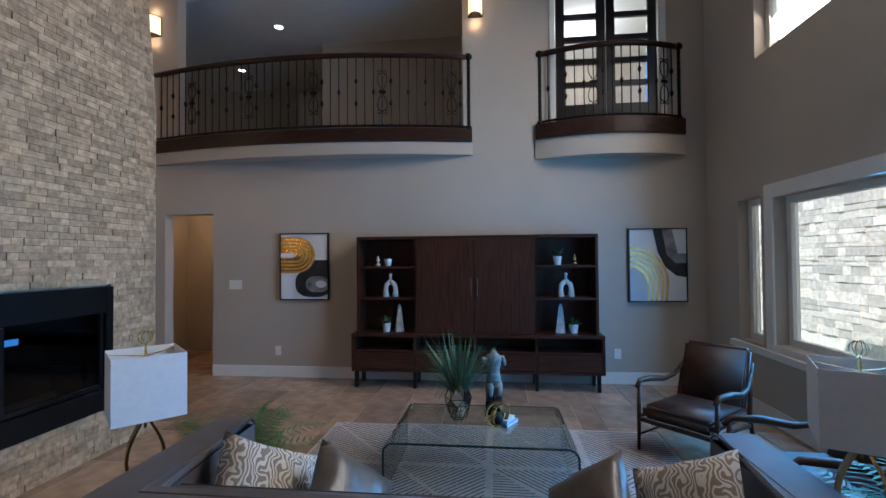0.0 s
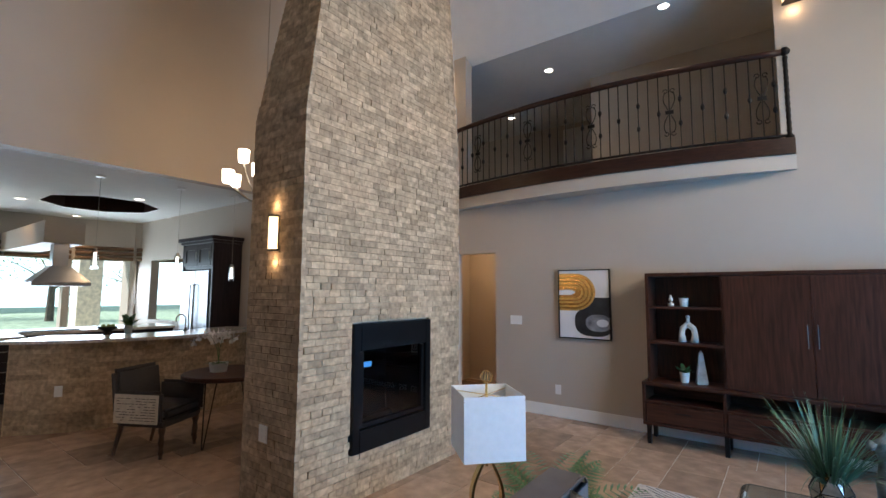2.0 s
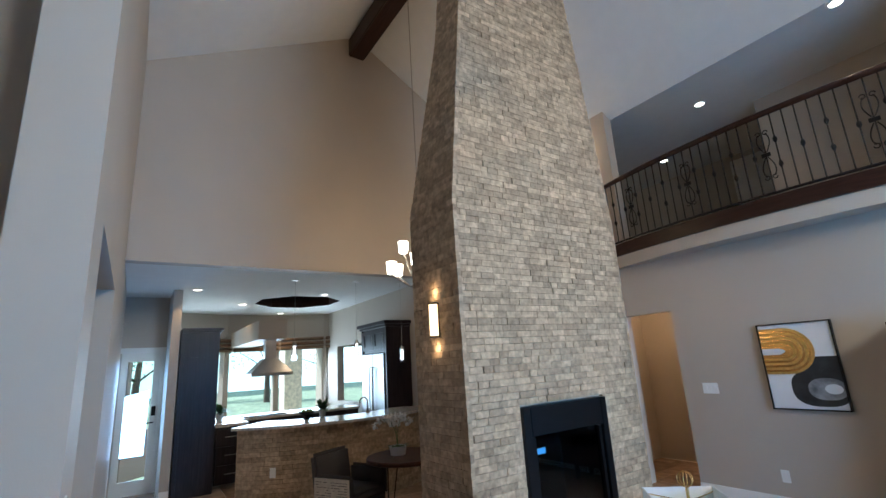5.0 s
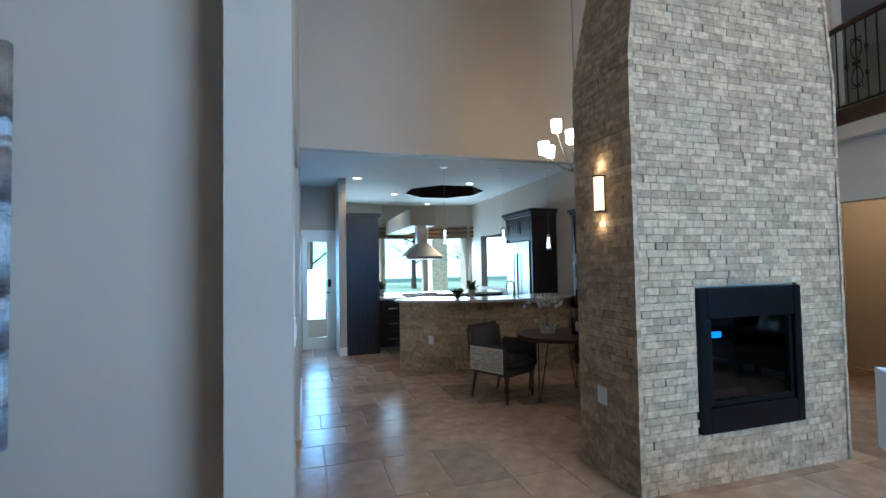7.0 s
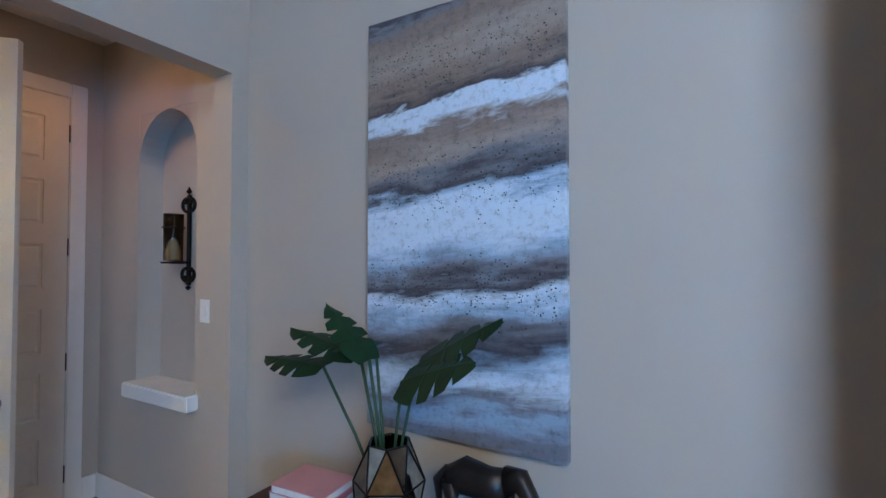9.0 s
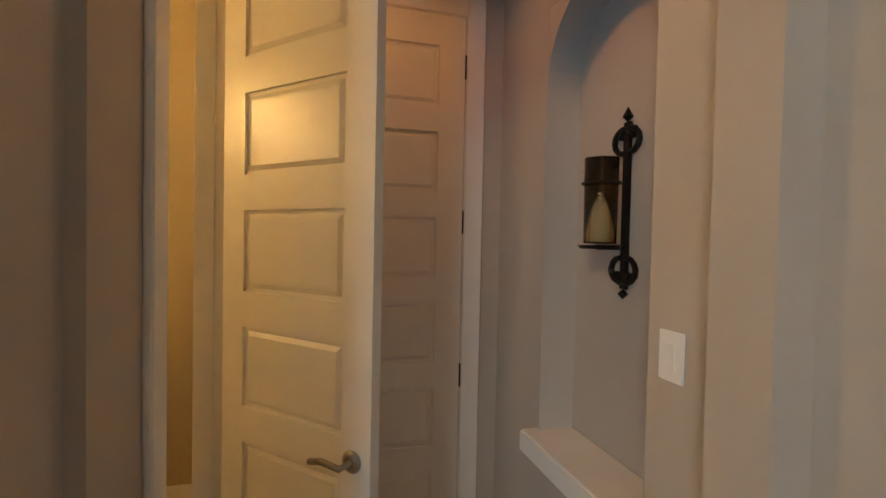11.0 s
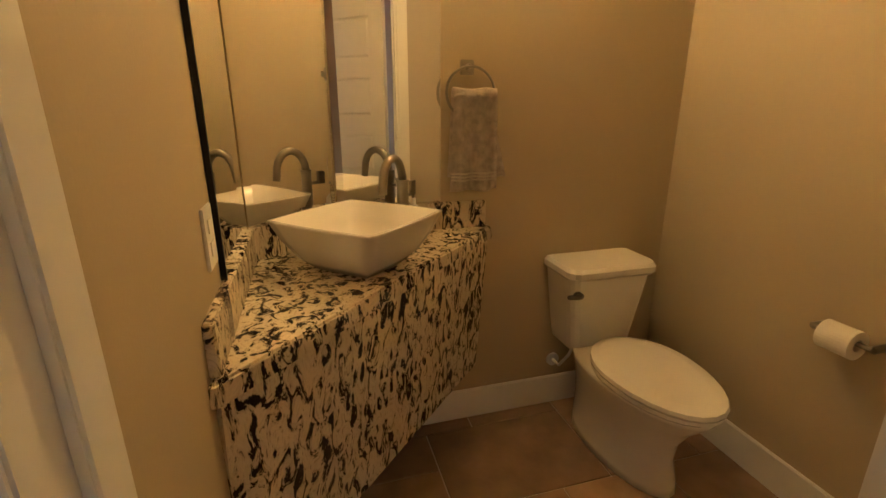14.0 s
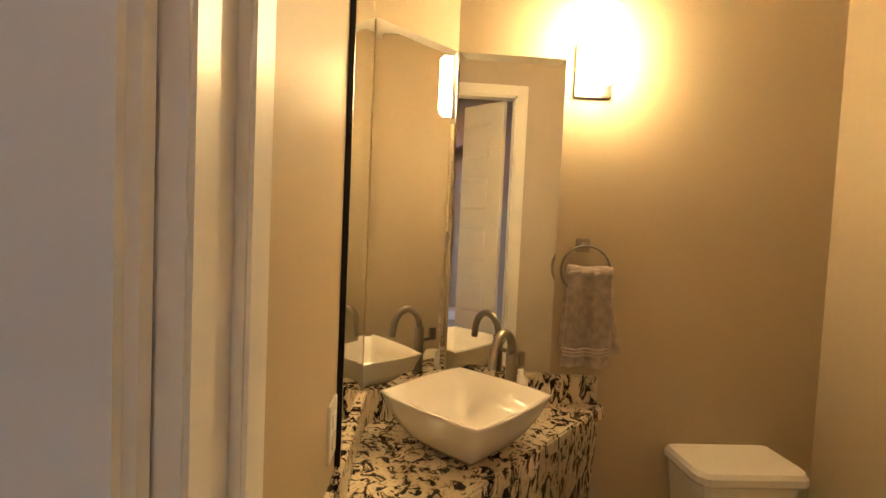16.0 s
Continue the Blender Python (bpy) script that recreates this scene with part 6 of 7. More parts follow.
for k, (tx, ty, th) in enumerate(((-30, 0.5, 6.0), (-40, 4.5, 7.5), (-34, 8, 7), (-44, -7, 8), (-46, 16, 8))):
    tree((tx, ty, -0.25), th, 40 + k)
# emissive far plane: daylight on trees and sky is put into its glow
M_FAR = glow("glowing_distance", (0.9, 1.0, 0.95), 1.1)
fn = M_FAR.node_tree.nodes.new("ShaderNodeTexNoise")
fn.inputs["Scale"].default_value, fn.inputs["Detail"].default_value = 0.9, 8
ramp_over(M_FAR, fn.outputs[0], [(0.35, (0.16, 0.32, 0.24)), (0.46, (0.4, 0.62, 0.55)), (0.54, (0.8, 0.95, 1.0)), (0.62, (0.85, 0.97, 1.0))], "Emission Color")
tagged(part("backdrop", boxes((-62, -61.8, -60, 60, -0.25, 30)), M_FAR), "glowing backdrop with daylit tree line and sky put into its emission", "backdrop", kind="structure")
tagged(part("porch_column", boxes((-13.3, -12.8, 3.55, 4.0, -0.25, 3.4), bevel=0.02), M_LIME), "cream limestone porch column outside the kitchen", "column")

# ---- painting wall ----
def big_canvas():
    t = thing("large_abstract_painting", "tall abstract canvas in grey, brown and icy white bands", "painting")
    x0, y0, y1, z0, z1 = XP + 0.003, -1.72, -0.95, 0.8, 2.345
    m = material("abstract_paint", (0.5, 0.5, 0.5), 0.45, bump=0.25, bscale=90)
    nt = m.node_tree
    nd, ln = nt.nodes, nt.links
    tc = nd.new("ShaderNodeTexCoord")
    mp = nd.new("ShaderNodeMapping")
    mp.inputs["Rotation"].default_value = (radians(-6), 0, 0)
    ln.new(tc.outputs["Object"], mp.inputs[0])
    sp = nd.new("ShaderNodeSeparateXYZ")
    ln.new(mp.outputs[0], sp.inputs[0])
    st = nd.new("ShaderNodeMapping")
    st.inputs["Scale"].default_value = (1, 1.2, 5.5)
    ln.new(mp.outputs[0], st.inputs[0])
    n = nd.new("ShaderNodeTexNoise")
    n.inputs["Scale"].default_value, n.inputs["Detail"].default_value, n.inputs["Distortion"].default_value = 2.8, 15, 0.35
    n.inputs["Roughness"].default_value = 0.62
    ln.new(st.outputs[0], n.inputs["Vector"])
    sh = nd.new("ShaderNodeMath")
    sh.operation = "MULTIPLY_ADD"
    sh.inputs[1].default_value, sh.inputs[2].default_value = 0.17, -0.085
    ln.new(n.outputs[0], sh.inputs[0])
    f = nd.new("ShaderNodeMapRange")
    f.inputs[1].default_value, f.inputs[2].default_value = 0.95, 2.58
    ln.new(sp.outputs[2], f.inputs[0])
    ad = nd.new("ShaderNodeMath")
    ln.new(f.outputs[0], ad.inputs[0])
    ln.new(sh.outputs[0], ad.inputs[1])
    W, B, G, S, K, I = (0.6, 0.67, 0.76), (0.21, 0.16, 0.13), (0.17, 0.17, 0.19), (0.34, 0.28, 0.23), (0.05, 0.045, 0.052), (0.3, 0.38, 0.49)
    rp = ramp_over(m, ad.outputs[0], [(0.0, G), (0.05, I), (0.08, G), (0.12, W), (0.15, I), (0.19, K), (0.23, G), (0.26, I), (0.29, W), (0.32, K), (0.35, G), (0.38, I), (0.42, W), (0.5, W), (0.52, I), (0.54, K), (0.57, G), (0.61, S), (0.66, B), (0.685, W), (0.715, W), (0.73, K), (0.76, B), (0.83, S), (0.9, B), (0.93, G), (0.95, K), (0.98, G), (1.0, K)])
    fine = nd.new("ShaderNodeTexNoise")
    fine.inputs["Scale"].default_value, fine.inputs["Detail"].default_value, fine.inputs["Roughness"].default_value = 34, 12, 0.8
    ln.new(mp.outputs[0], fine.inputs["Vector"])
    fr = nd.new("ShaderNodeMapRange")
    fr.inputs[1].default_value, fr.inputs[2].default_value, fr.inputs[3].default_value, fr.inputs[4].default_value = 0.36, 0.5, 0.62, 1.05
    ln.new(fine.outputs[0], fr.inputs[0])
    hv = nd.new("ShaderNodeHueSaturation")
    ln.new(rp.outputs[0], hv.inputs["Color"])
    ln.new(fr.outputs[0], hv.inputs["Value"])
    ln.new(hv.outputs[0], nd["Principled BSDF"].inputs["Base Color"])
    part("canvas", boxes((x0, XP + 0.042, y0, y1, z0, z1), bevel=0.003), m, t)
    rng = random.Random(6)
    bm = bmesh.new()
    for _ in range(1100):
        u, v = rng.random(), rng.random()
        zc = z0 + 0.02 + (rng.choice((0.33, 0.36, 0.3, 0.6, 0.83, 0.87, 0.54)) + rng.gauss(0, 0.025)) * (z1 - z0)
        yc = y0 + 0.02 + rng.random() * (y1 - y0 - 0.04)
        r = rng.uniform(0.0012, 0.004)
        if z0 + 0.02 < zc < z1 - 0.02:
            lathe_pts = [(yc + r * math.cos(a), zc + r * 0.8 * math.sin(a)) for a in [k * math.pi / 3 for k in range(6)]]
            bm.faces.new([bm.verts.new((XP + 0.0428, a, b)) for a, b in lathe_pts])
    part("paint_specks", bm, M_INK, t, kind="stuff")


big_canvas()


def console_table():
    t = thing("console_table", "low slim dark wood console table against the wall", "console table")
    x0, x1, y0, y1, h = XP + 0.02, -2.24, -2.05, -0.9, 0.56
    part("tabletop", boxes((x0, x1, y0, y1, h - 0.03, h), bevel=0.004), M_ESP, t)
    part("apron", boxes((x0 + 0.03, x1 - 0.03, y0 + 0.04, y1 - 0.04, h - 0.1, h - 0.03)), M_ESP, t)
    for lx in (x0 + 0.03, x1 - 0.06):
        for ly in (y0 + 0.03, y1 - 0.06):
            part("leg", boxes((lx, lx + 0.03, ly, ly + 0.03, 0, h - 0.03), bevel=0.003), M_ESP, t)


console_table()
facet_vase((-2.36, -1.45, 0.56), 0.112, 0.3, "large faceted antique-mirror vase on the console table")


def monstera():
    t = thing("monstera_stems", "cut dark green monstera leaves standing in the mirror vase", "plant", pose(-2.36, -1.45, 0.62))
    green = material("stem_green", (0.03, 0.065, 0.025), 0.5)
    # leaf stalk end, leaf tip, half width, lean towards the room
    spec = [((0.06, -0.22, 0.46), (0.1, -0.42, 0.49), 0.1, 0.35), ((0.02, -0.1, 0.5), (0.04, -0.36, 0.58), 0.1, 0.3), ((0.05, -0.04, 0.5), (0.03, -0.22, 0.66), 0.08, 0.2), ((-0.02, -0.07, 0.53), (0.0, -0.3, 0.54), 0.09, 0.2), ((-0.04, 0.08, 0.48), (-0.05, 0.33, 0.64), 0.11, 0.8), ((0.02, 0.06, 0.44), (0.06, 0.3, 0.54), 0.12, 1.1)]
    for base, tip, hw, lean in spec:
        hw *= 0.85
        base, tip = Vector(base), Vector(tip)
        part("stem", tube(bmesh.new(), [(0, 0, 0), base * 0.5 + Vector((0, 0, 0.02)), base], 0.0055, 6), green, t, smooth=True)
        d = tip - base
        ln_ = d.length * 1.12
        d.normalize()
        up = Vector((0.55 * lean, 0, 1))
        up = (up - d * up.dot(d)).normalized()
        side = up.cross(d)
        bm = bmesh.new()
        # each half is a row of lobes parted by slits
        for sg in (-1, 1):
            N = 24
            rim = []
            for i in range(N + 1):
                f = i / N
                w = hw * math.sin(math.pi * min(1, 0.1 + 0.9 * f) ** 0.8) ** 0.7 if f < 1 else 0.0
                if i % 5 == 3 and 4 < i < N - 2:
                    w *= 0.45
                back = -0.07 * hw * 8 * (1 - f) * (0.3 if w > 0.5 * hw else 0)
                rim.append((ln_ * f + back * 0.4, sg * w))
            mid = [bm.verts.new(base + d * (ln_ * i / N) - Vector((0, 0, 0.05 * (ln_ * i / N) ** 2 / ln_)) ) for i in range(N + 1)]
            edge = [bm.verts.new(base + d * u + side * v + up * (-1.6 * v * v) - Vector((0, 0, 0.1 * max(0, u) ** 2 / ln_))) for u, v in rim]
            for i in range(N):
                bm.faces.new((mid[i], mid[i + 1], edge[i + 1], edge[i]) if sg > 0 else (mid[i + 1], mid[i], edge[i], edge[i + 1]))
        part("leaf", bm, M_MON, t)


M_MON = material("monstera_leaf", (0.012, 0.035, 0.012), 0.5, spec=0.2, var=0.25, scale=15)
monstera()


def horse():
    bm = bmesh.new()
    tube(bm, [(0, -0.11, 0.2), (0, -0.05, 0.22), (0, 0.04, 0.21), (0, 0.1, 0.22)], 0.05, 12, taper=[0.04, 0.055, 0.05, 0.045])
    tube(bm, [(0, 0.1, 0.23), (0, 0.15, 0.24), (0, 0.185, 0.19), (0, 0.2, 0.12)], 0.03, 10, taper=[0.045, 0.036, 0.028, 0.022])
    tube(bm, [(0, 0.19, 0.14), (0, 0.2, 0.1), (0, 0.185, 0.06)], 0.02, 10, taper=[0.024, 0.022, 0.014])
    for lx, ly, k in ((-0.025, -0.1, -0.02), (0.025, -0.1, 0.02), (-0.025, 0.09, 0.01), (0.025, 0.09, -0.01)):
        tube(bm, [(lx, ly, 0.2), (lx, ly + k, 0.1), (lx, ly + k * 0.5, 0.0)], 0.015, 8, taper=[0.03, 0.014, 0.012])
    tube(bm, [(0, -0.12, 0.23), (0, -0.16, 0.19), (0, -0.15, 0.08)], 0.012, 8, taper=[0.012, 0.018, 0.006])
    box(bm, -0.05, 0.05, -0.15, 0.15, -0.015, 0.0, bevel=0.003)
    ob = part("horse_statue", bm, material("dark_bronze", (0.022, 0.017, 0.015), 0.4, metal=0.5, var=0.3, scale=20), smooth=True)
    ob.matrix_world = pose(-2.4, -1.16, 0.575, 0, 0, 0) @ Matrix.Diagonal((0.86, 0.86, 1.0, 1))
    tagged(ob, "dark bronze horse statue with lowered head on the console", "statue")


horse()
book((-2.52, -1.98, 0.56), 8, 0.2, 0.28, 0.04, (0.45, 0.12, 0.14), "thick red coffee-table book on the console")
book((-2.5, -1.95, 0.6), 3, 0.18, 0.24, 0.03, (0.6, 0.3, 0.32), "pink coffee-table book on top of the stack")
book((-2.36, -0.99, 0.56), -6, 0.2, 0.14, 0.02, (0.6, 0.25, 0.28), "small pink and white booklet on the console")

# ---- hall ----
def niche():
    """Arched recess lining and ledge."""
    bm = bmesh.new()
    y0, y1, z0, zt = -3.392, -2.851, 0.736, 2.25
    r = (y1 - y0) / 2
    cy, cz = (y0 + y1) / 2, zt - r
    arc = [(cy - r * math.cos(math.pi * i / 16), cz + r * math.sin(math.pi * i / 16)) for i in range(17)]
    xf, xb = -2.62, -2.755
    outl = [(y0, z0), *arc, (y1, z0)]
    f = [bm.verts.new((xf - 0.001, a, b)) for a, b in outl]
    k = [bm.verts.new((xb, a, b)) for a, b in outl]
    for i in range(len(outl) - 1):
        bm.faces.new((f[i], f[i + 1], k[i + 1], k[i]))
    bm.faces.new(k)
    tl, tr = bm.verts.new((xf - 0.001, y0, zt)), bm.verts.new((xf - 0.001, y1, zt))
    for i in range(1, 9):
        bm.faces.new((f[i], f[i + 1], tl))
    for i in range(9, 17):
        bm.faces.new((f[i], f[i + 1], tr))
    bm.faces.new((f[9], tl, tr))
    setting("niche_lining", bm, M_WALL, "arched plaster wall niche", "wall niche")
    setting("niche_ledge", boxes((-2.758, -2.555, y0 - 0.03, y1 + 0.03, 0.665, 0.745), bevel=0.008), M_TRIM, "white moulded ledge of the arched niche", "trim")


niche()


def iron_sconce():
    t = thing("iron_candle_sconce", "black scrolled iron candle sconce with amber glass in the niche", "candle sconce", pose(-2.75, -3.11, 1.54) @ Matrix.Scale(1.06, 4))
    part("back_bar", boxes((0, 0.012, -0.012, 0.012, -0.24, 0.24)), M_IRON, t)
    for z, s in ((0.18, 1), (-0.18, -1)):
        bm = bmesh.new()
        for sy in (-1, 1):
            tube(bm, [(0.01, sy * (0.012 + 0.042 * math.sin(a)), z + s * 0.036 * (1 - math.cos(a)) - 0.03 * s) for a in [0.5 * j for j in range(10)]], 0.009, 6)
        lathe(bm, [(0, -0.015), (0.016, 0), (0, 0.03 if s > 0 else 0.015)], 8, (0.008, 0, s * 0.255))
        part("scrolls", bm, M_IRON, t, "curled iron scrolls")
    bm = tube(bmesh.new(), [(0.01, 0, -0.12), (0.1, 0, -0.12)], 0.008, 6)
    lathe(bm, [(0.055, -0.01), (0.06, 0.0), (0.05, 0.0)], 18, (0.09, -0.0, -0.115))
    tube(bm, [(0.09 + 0.052 * math.cos(a), 0.052 * math.sin(a), 0.06) for a in [2 * math.pi * j / 18 for j in range(18)]], 0.004, 5, closed=True)
    part("bracket", bm, M_IRON, t)
    part("glass_cylinder", lathe(bmesh.new(), [(0.045, -0.11), (0.047, 0.13), (0.044, 0.13), (0.042, -0.105)], 20, (0.09, 0, 0)), clear("seeded_amber_glass", (0.9, 0.78, 0.55), 0.08), t, "seeded amber glass cylinder", smooth=True)
    part("candle", lathe(bmesh.new(), [(0.025, -0.105), (0.025, 0.0)], 14, (0.09, 0, 0)), M_WHITEC, t)


iron_sconce()
wall_plate((-2.62, -2.77, 1.17), 90, 0.075, "switch", "white rocker switch beside the niche", "light_switch")


def panel_door(name, w, h, m, label, n=6, lever_at=None, category="door", st=0.11):
    """Six-panel moulded door; local x along the leaf from the hinge, faces at y = 0 and -0.035."""
    t = thing(name, label, category, m)
    th = 0.035
    part("leaf", boxes((0, w, -th + 0.01, -0.01, 0, h)), M_DOORW, t)
    ph, rail = 0.25, 0.11
    zs = [h - 0.13 - ph - i * (ph + rail) for i in range(n)][::-1]
    for y0, y1, sgn in ((-0.01, 0.0, 1), (-th, -th + 0.01, -1)):
        args = [(0, st, y0, y1, 0, h), (w - st, w, y0, y1, 0, h), (st, w - st, y0, y1, 0, zs[0])]
        for z in zs:
            args.append((st, w - st, y0, y1, z + ph, z + ph + rail if z != zs[-1] else h))
        part("stiles_and_rails", boxes(*args), M_DOORW, t)
        for z in zs:
            bm = bmesh.new()
            a0, a1, b0, b1, g = st + 0.012, w - st - 0.012, z + 0.012, z + ph - 0.012, 0.014
            yb, yt = (y0, y1) if sgn > 0 else (y1, y0)
            o = [bm.verts.new((u, yb, v)) for u, v in ((a0, b0), (a1, b0), (a1, b1), (a0, b1))]
            i_ = [bm.verts.new((u, yb + (yt - yb) * 0.7, v)) for u, v in ((a0 + g, b0 + g), (a1 - g, b0 + g), (a1 - g, b1 - g), (a0 + g, b1 - g))]
            for q in range(4):
                bm.faces.new((o[q], o[(q + 1) % 4], i_[(q + 1) % 4], i_[q]))
            bm.faces.new(i_)
            part("raised_panel", bm, M_DOORW, t)
    if lever_at:
        for y, s in ((0.0, 1), (-th, -1)):
            bm = lathe(bmesh.new(), [(0.03, 0), (0.03, 0.006), (0.015, 0.012)], 18)
            bm.transform(Matrix.Translation((w - 0.06, y, lever_at)) @ Matrix.Rotation(radians(-90 * s), 4, "X"))
            tube(bm, [(w - 0.06, y, lever_at), (w - 0.06, y + s * 0.05, lever_at), (w - 0.12, y + s * 0.05, lever_at + 0.004), (w - 0.17, y + s * 0.045, lever_at - 0.01)], 0.009, 8)
            part("lever_handle", bm, M_NICKEL, t, "aged nickel lever handle", smooth=True)
    return t


# powder door: hinge on the south jamb, swung out into the hall
panel_door("powder_room_door", 0.61, 2.345, pose(WH - 0.03, JS + 0.045, 0.008, 0, 0, 134), "white six-panel door standing open into the hall", lever_at=0.83, st=0.1)
# added panel, out of view: keeps outdoor light from the closet door's gap
setting("closet_light_stop", boxes((-2.5, WH, -4.02, -3.95, 0, 2.6)), M_WALL, "unseen panel added behind the closet door to stop light leaking in", "wall")
panel_door("closet_door", 0.8, 2.36, pose(-1.64, -3.82, 0.006, 0, 0, 180), "white six-panel closet door, closed", st=0.115)
for z in (0.2, 0.84, 1.5, 2.16):
    tagged(part("hinge", tube(bmesh.new(), [(-2.441, -3.793, z - 0.05), (-2.441, -3.793, z + 0.05)], 0.009, 8), M_IRON), "dark bronze door hinge", "hinge", "door hinges", "structure")


def casing(name, axis, p, side, a0, a1, h, w=0.085):
    """Door casing on one face of a wall."""
    q0, q1 = sorted((p, p + side * 0.018))
    r = [(a0 - w, a0, 0, h + w), (a1, a1 + w, 0, h + w), (a0, a1, h, h + w)]
    setting(name, boxes(*[((q0, q1, a, b, c, d) if axis == "x" else (a, b, q0, q1, c, d)) for a, b, c, d in r], bevel=0.005), M_TRIM, "white moulded door casing", "trim")


spot_lamp("hall_light", (-2.1, -3.2, 2.7), 3.0, (1.0, 0.34, 0.07), 150)
downlight((-2.1, -3.2, 2.745), 0)
casing("trim_closet", "y", -3.8, 1, -2.445, -1.635, 2.37, 0.085)
casing("trim_powder_hall", "x", WH, -1, JS, JN, 2.36)
casing("trim_powder_room", "x", WR, 1, JS, JN, 2.36, 0.068)
a, b = WH - 0.004, WR + 0.004
setting("trim_powder_jamb", boxes((a, b, JN - 0.012, JN + 0.0015, 0, 2.35), (a, b, JS - 0.0015, JS + 0.012, 0, 2.35), (a, b, JS + 0.012, JN - 0.012, 2.35, 2.3615), (a + 0.035, a + 0.06, JN - 0.02, JN - 0.012, 0, 2.34), (a + 0.035, a + 0.06, JS + 0.012, JS + 0.02, 0, 2.34), bevel=0.002), M_TRIM, "white door jamb with stop", "trim")
baseboard("baseboard_hall", (-2.62, -3.8, -2.62, -2.6, 1, 0), (-2.604, -3.8, -2.53, -3.8, 0, 1))

# ---- powder room ----
def black_granite():
    m = material("splendour_granite", (0.6, 0.5, 0.36), 0.12, bump=0.0)
    nt = m.node_tree
    nd, ln = nt.nodes, nt.links
    tc = nd.new("ShaderNodeTexCoord")
    mp = nd.new("ShaderNodeMapping")
    mp.inputs["Rotation"].default_value = (0.5, 0.7, 0.3)
    mp.inputs["Scale"].default_value = (1.0, 1.0, 0.45)
    ln.new(tc.outputs["Object"], mp.inputs[0])
    n = nd.new("ShaderNodeTexNoise")
    n.inputs["Scale"].default_value, n.inputs["Detail"].default_value, n.inputs["Roughness"].default_value, n.inputs["Distortion"].default_value = 29, 7, 0.66, 1.3
    ln.new(mp.outputs[0], n.inputs["Vector"])
    r = ramp_over(m, n.outputs[0], [(0.0, (0.008, 0.008, 0.012)), (0.45, (0.01, 0.01, 0.014)), (0.462, (0.2, 0.15, 0.1)), (0.47, (0.52, 0.44, 0.32)), (0.55, (0.72, 0.63, 0.48)), (0.64, (0.6, 0.5, 0.36)), (0.68, (0.2, 0.16, 0.13)), (0.72, (0.6, 0.5, 0.38)), (1.0, (0.7, 0.6, 0.46))])
    return m


M_GRAN = black_granite()
VL, VR = (-0.985, YB - 0.012), (XB - 0.035, -3.672)


def vanity():
    t = thing("corner_vanity", "floating corner vanity in black and cream granite", "vanity")
    top = 0.869
    bm = bmesh.new()
    prism(bm, [(VL[0], YB), VL, VR, (XB, VR[1]), (XB, YB)], top - 0.045, top)
    bmesh.ops.bevel(bm, geom=[e for e in bm.edges if all(v.co.z > top - 0.001 for v in e.verts)], offset=0.006, segments=2, affect="EDGES")
    part("worktop", bm, M_GRAN, t)
    d = Vector((VR[0] - VL[0], VR[1] - VL[1], 0)).normalized()
    n = Vector((-d.y, d.x, 0))
    if n.x < 0:
        n = -n
    a = Vector((VL[0], VL[1], 0)) + n * 0.012 + d * 0.012
    b = Vector((VR[0], VR[1], 0)) + n * 0.012 - d * 0.01
    bm = bmesh.new()
    q = []
    for p, k in ((a, 0), (b, 0), (b, 1), (a, 1)):
        for o in (0.0, 0.025):
            z = top - 0.045 if k == 0 else 0.27
            q.append(bm.verts.new(p + n * (o + 0.03 * k) + Vector((0, 0, z)) - d * (0.02 * k if p is b else 0.0)))
    for f in ((0, 2, 4, 6), (1, 7, 5, 3), (0, 1, 3, 2), (2, 3, 5, 4), (4, 5, 7, 6), (6, 7, 1, 0)):
        bm.faces.new([q[j] for j in f])
    part("apron_panel", bm, M_GRAN, t, "sloping granite apron")
    part("bottom_panel", prism(bmesh.new(), [(VL[0] + 0.2, YB), (XB, YB), (XB, VR[1] + 0.18)], 0.285, 0.3), M_CAB, t)
    part("backsplash", boxes((VL[0] + 0.02, XD, YB - 0.02, YB, top, 0.97), bevel=0.003), M_GRAN, t)
    part("diagonal_splash", prism(bmesh.new(), [(XD, YB), (XB, YD), (XB - 0.02, YD - 0.01), (XD - 0.005, YB - 0.02)], top, 0.97), M_GRAN, t)
    part("side_splash", boxes((XB - 0.02, XB, VR[1] + 0.02, YD - 0.012, top, 0.97), bevel=0.003), M_GRAN, t)
    return top


vt = vanity()


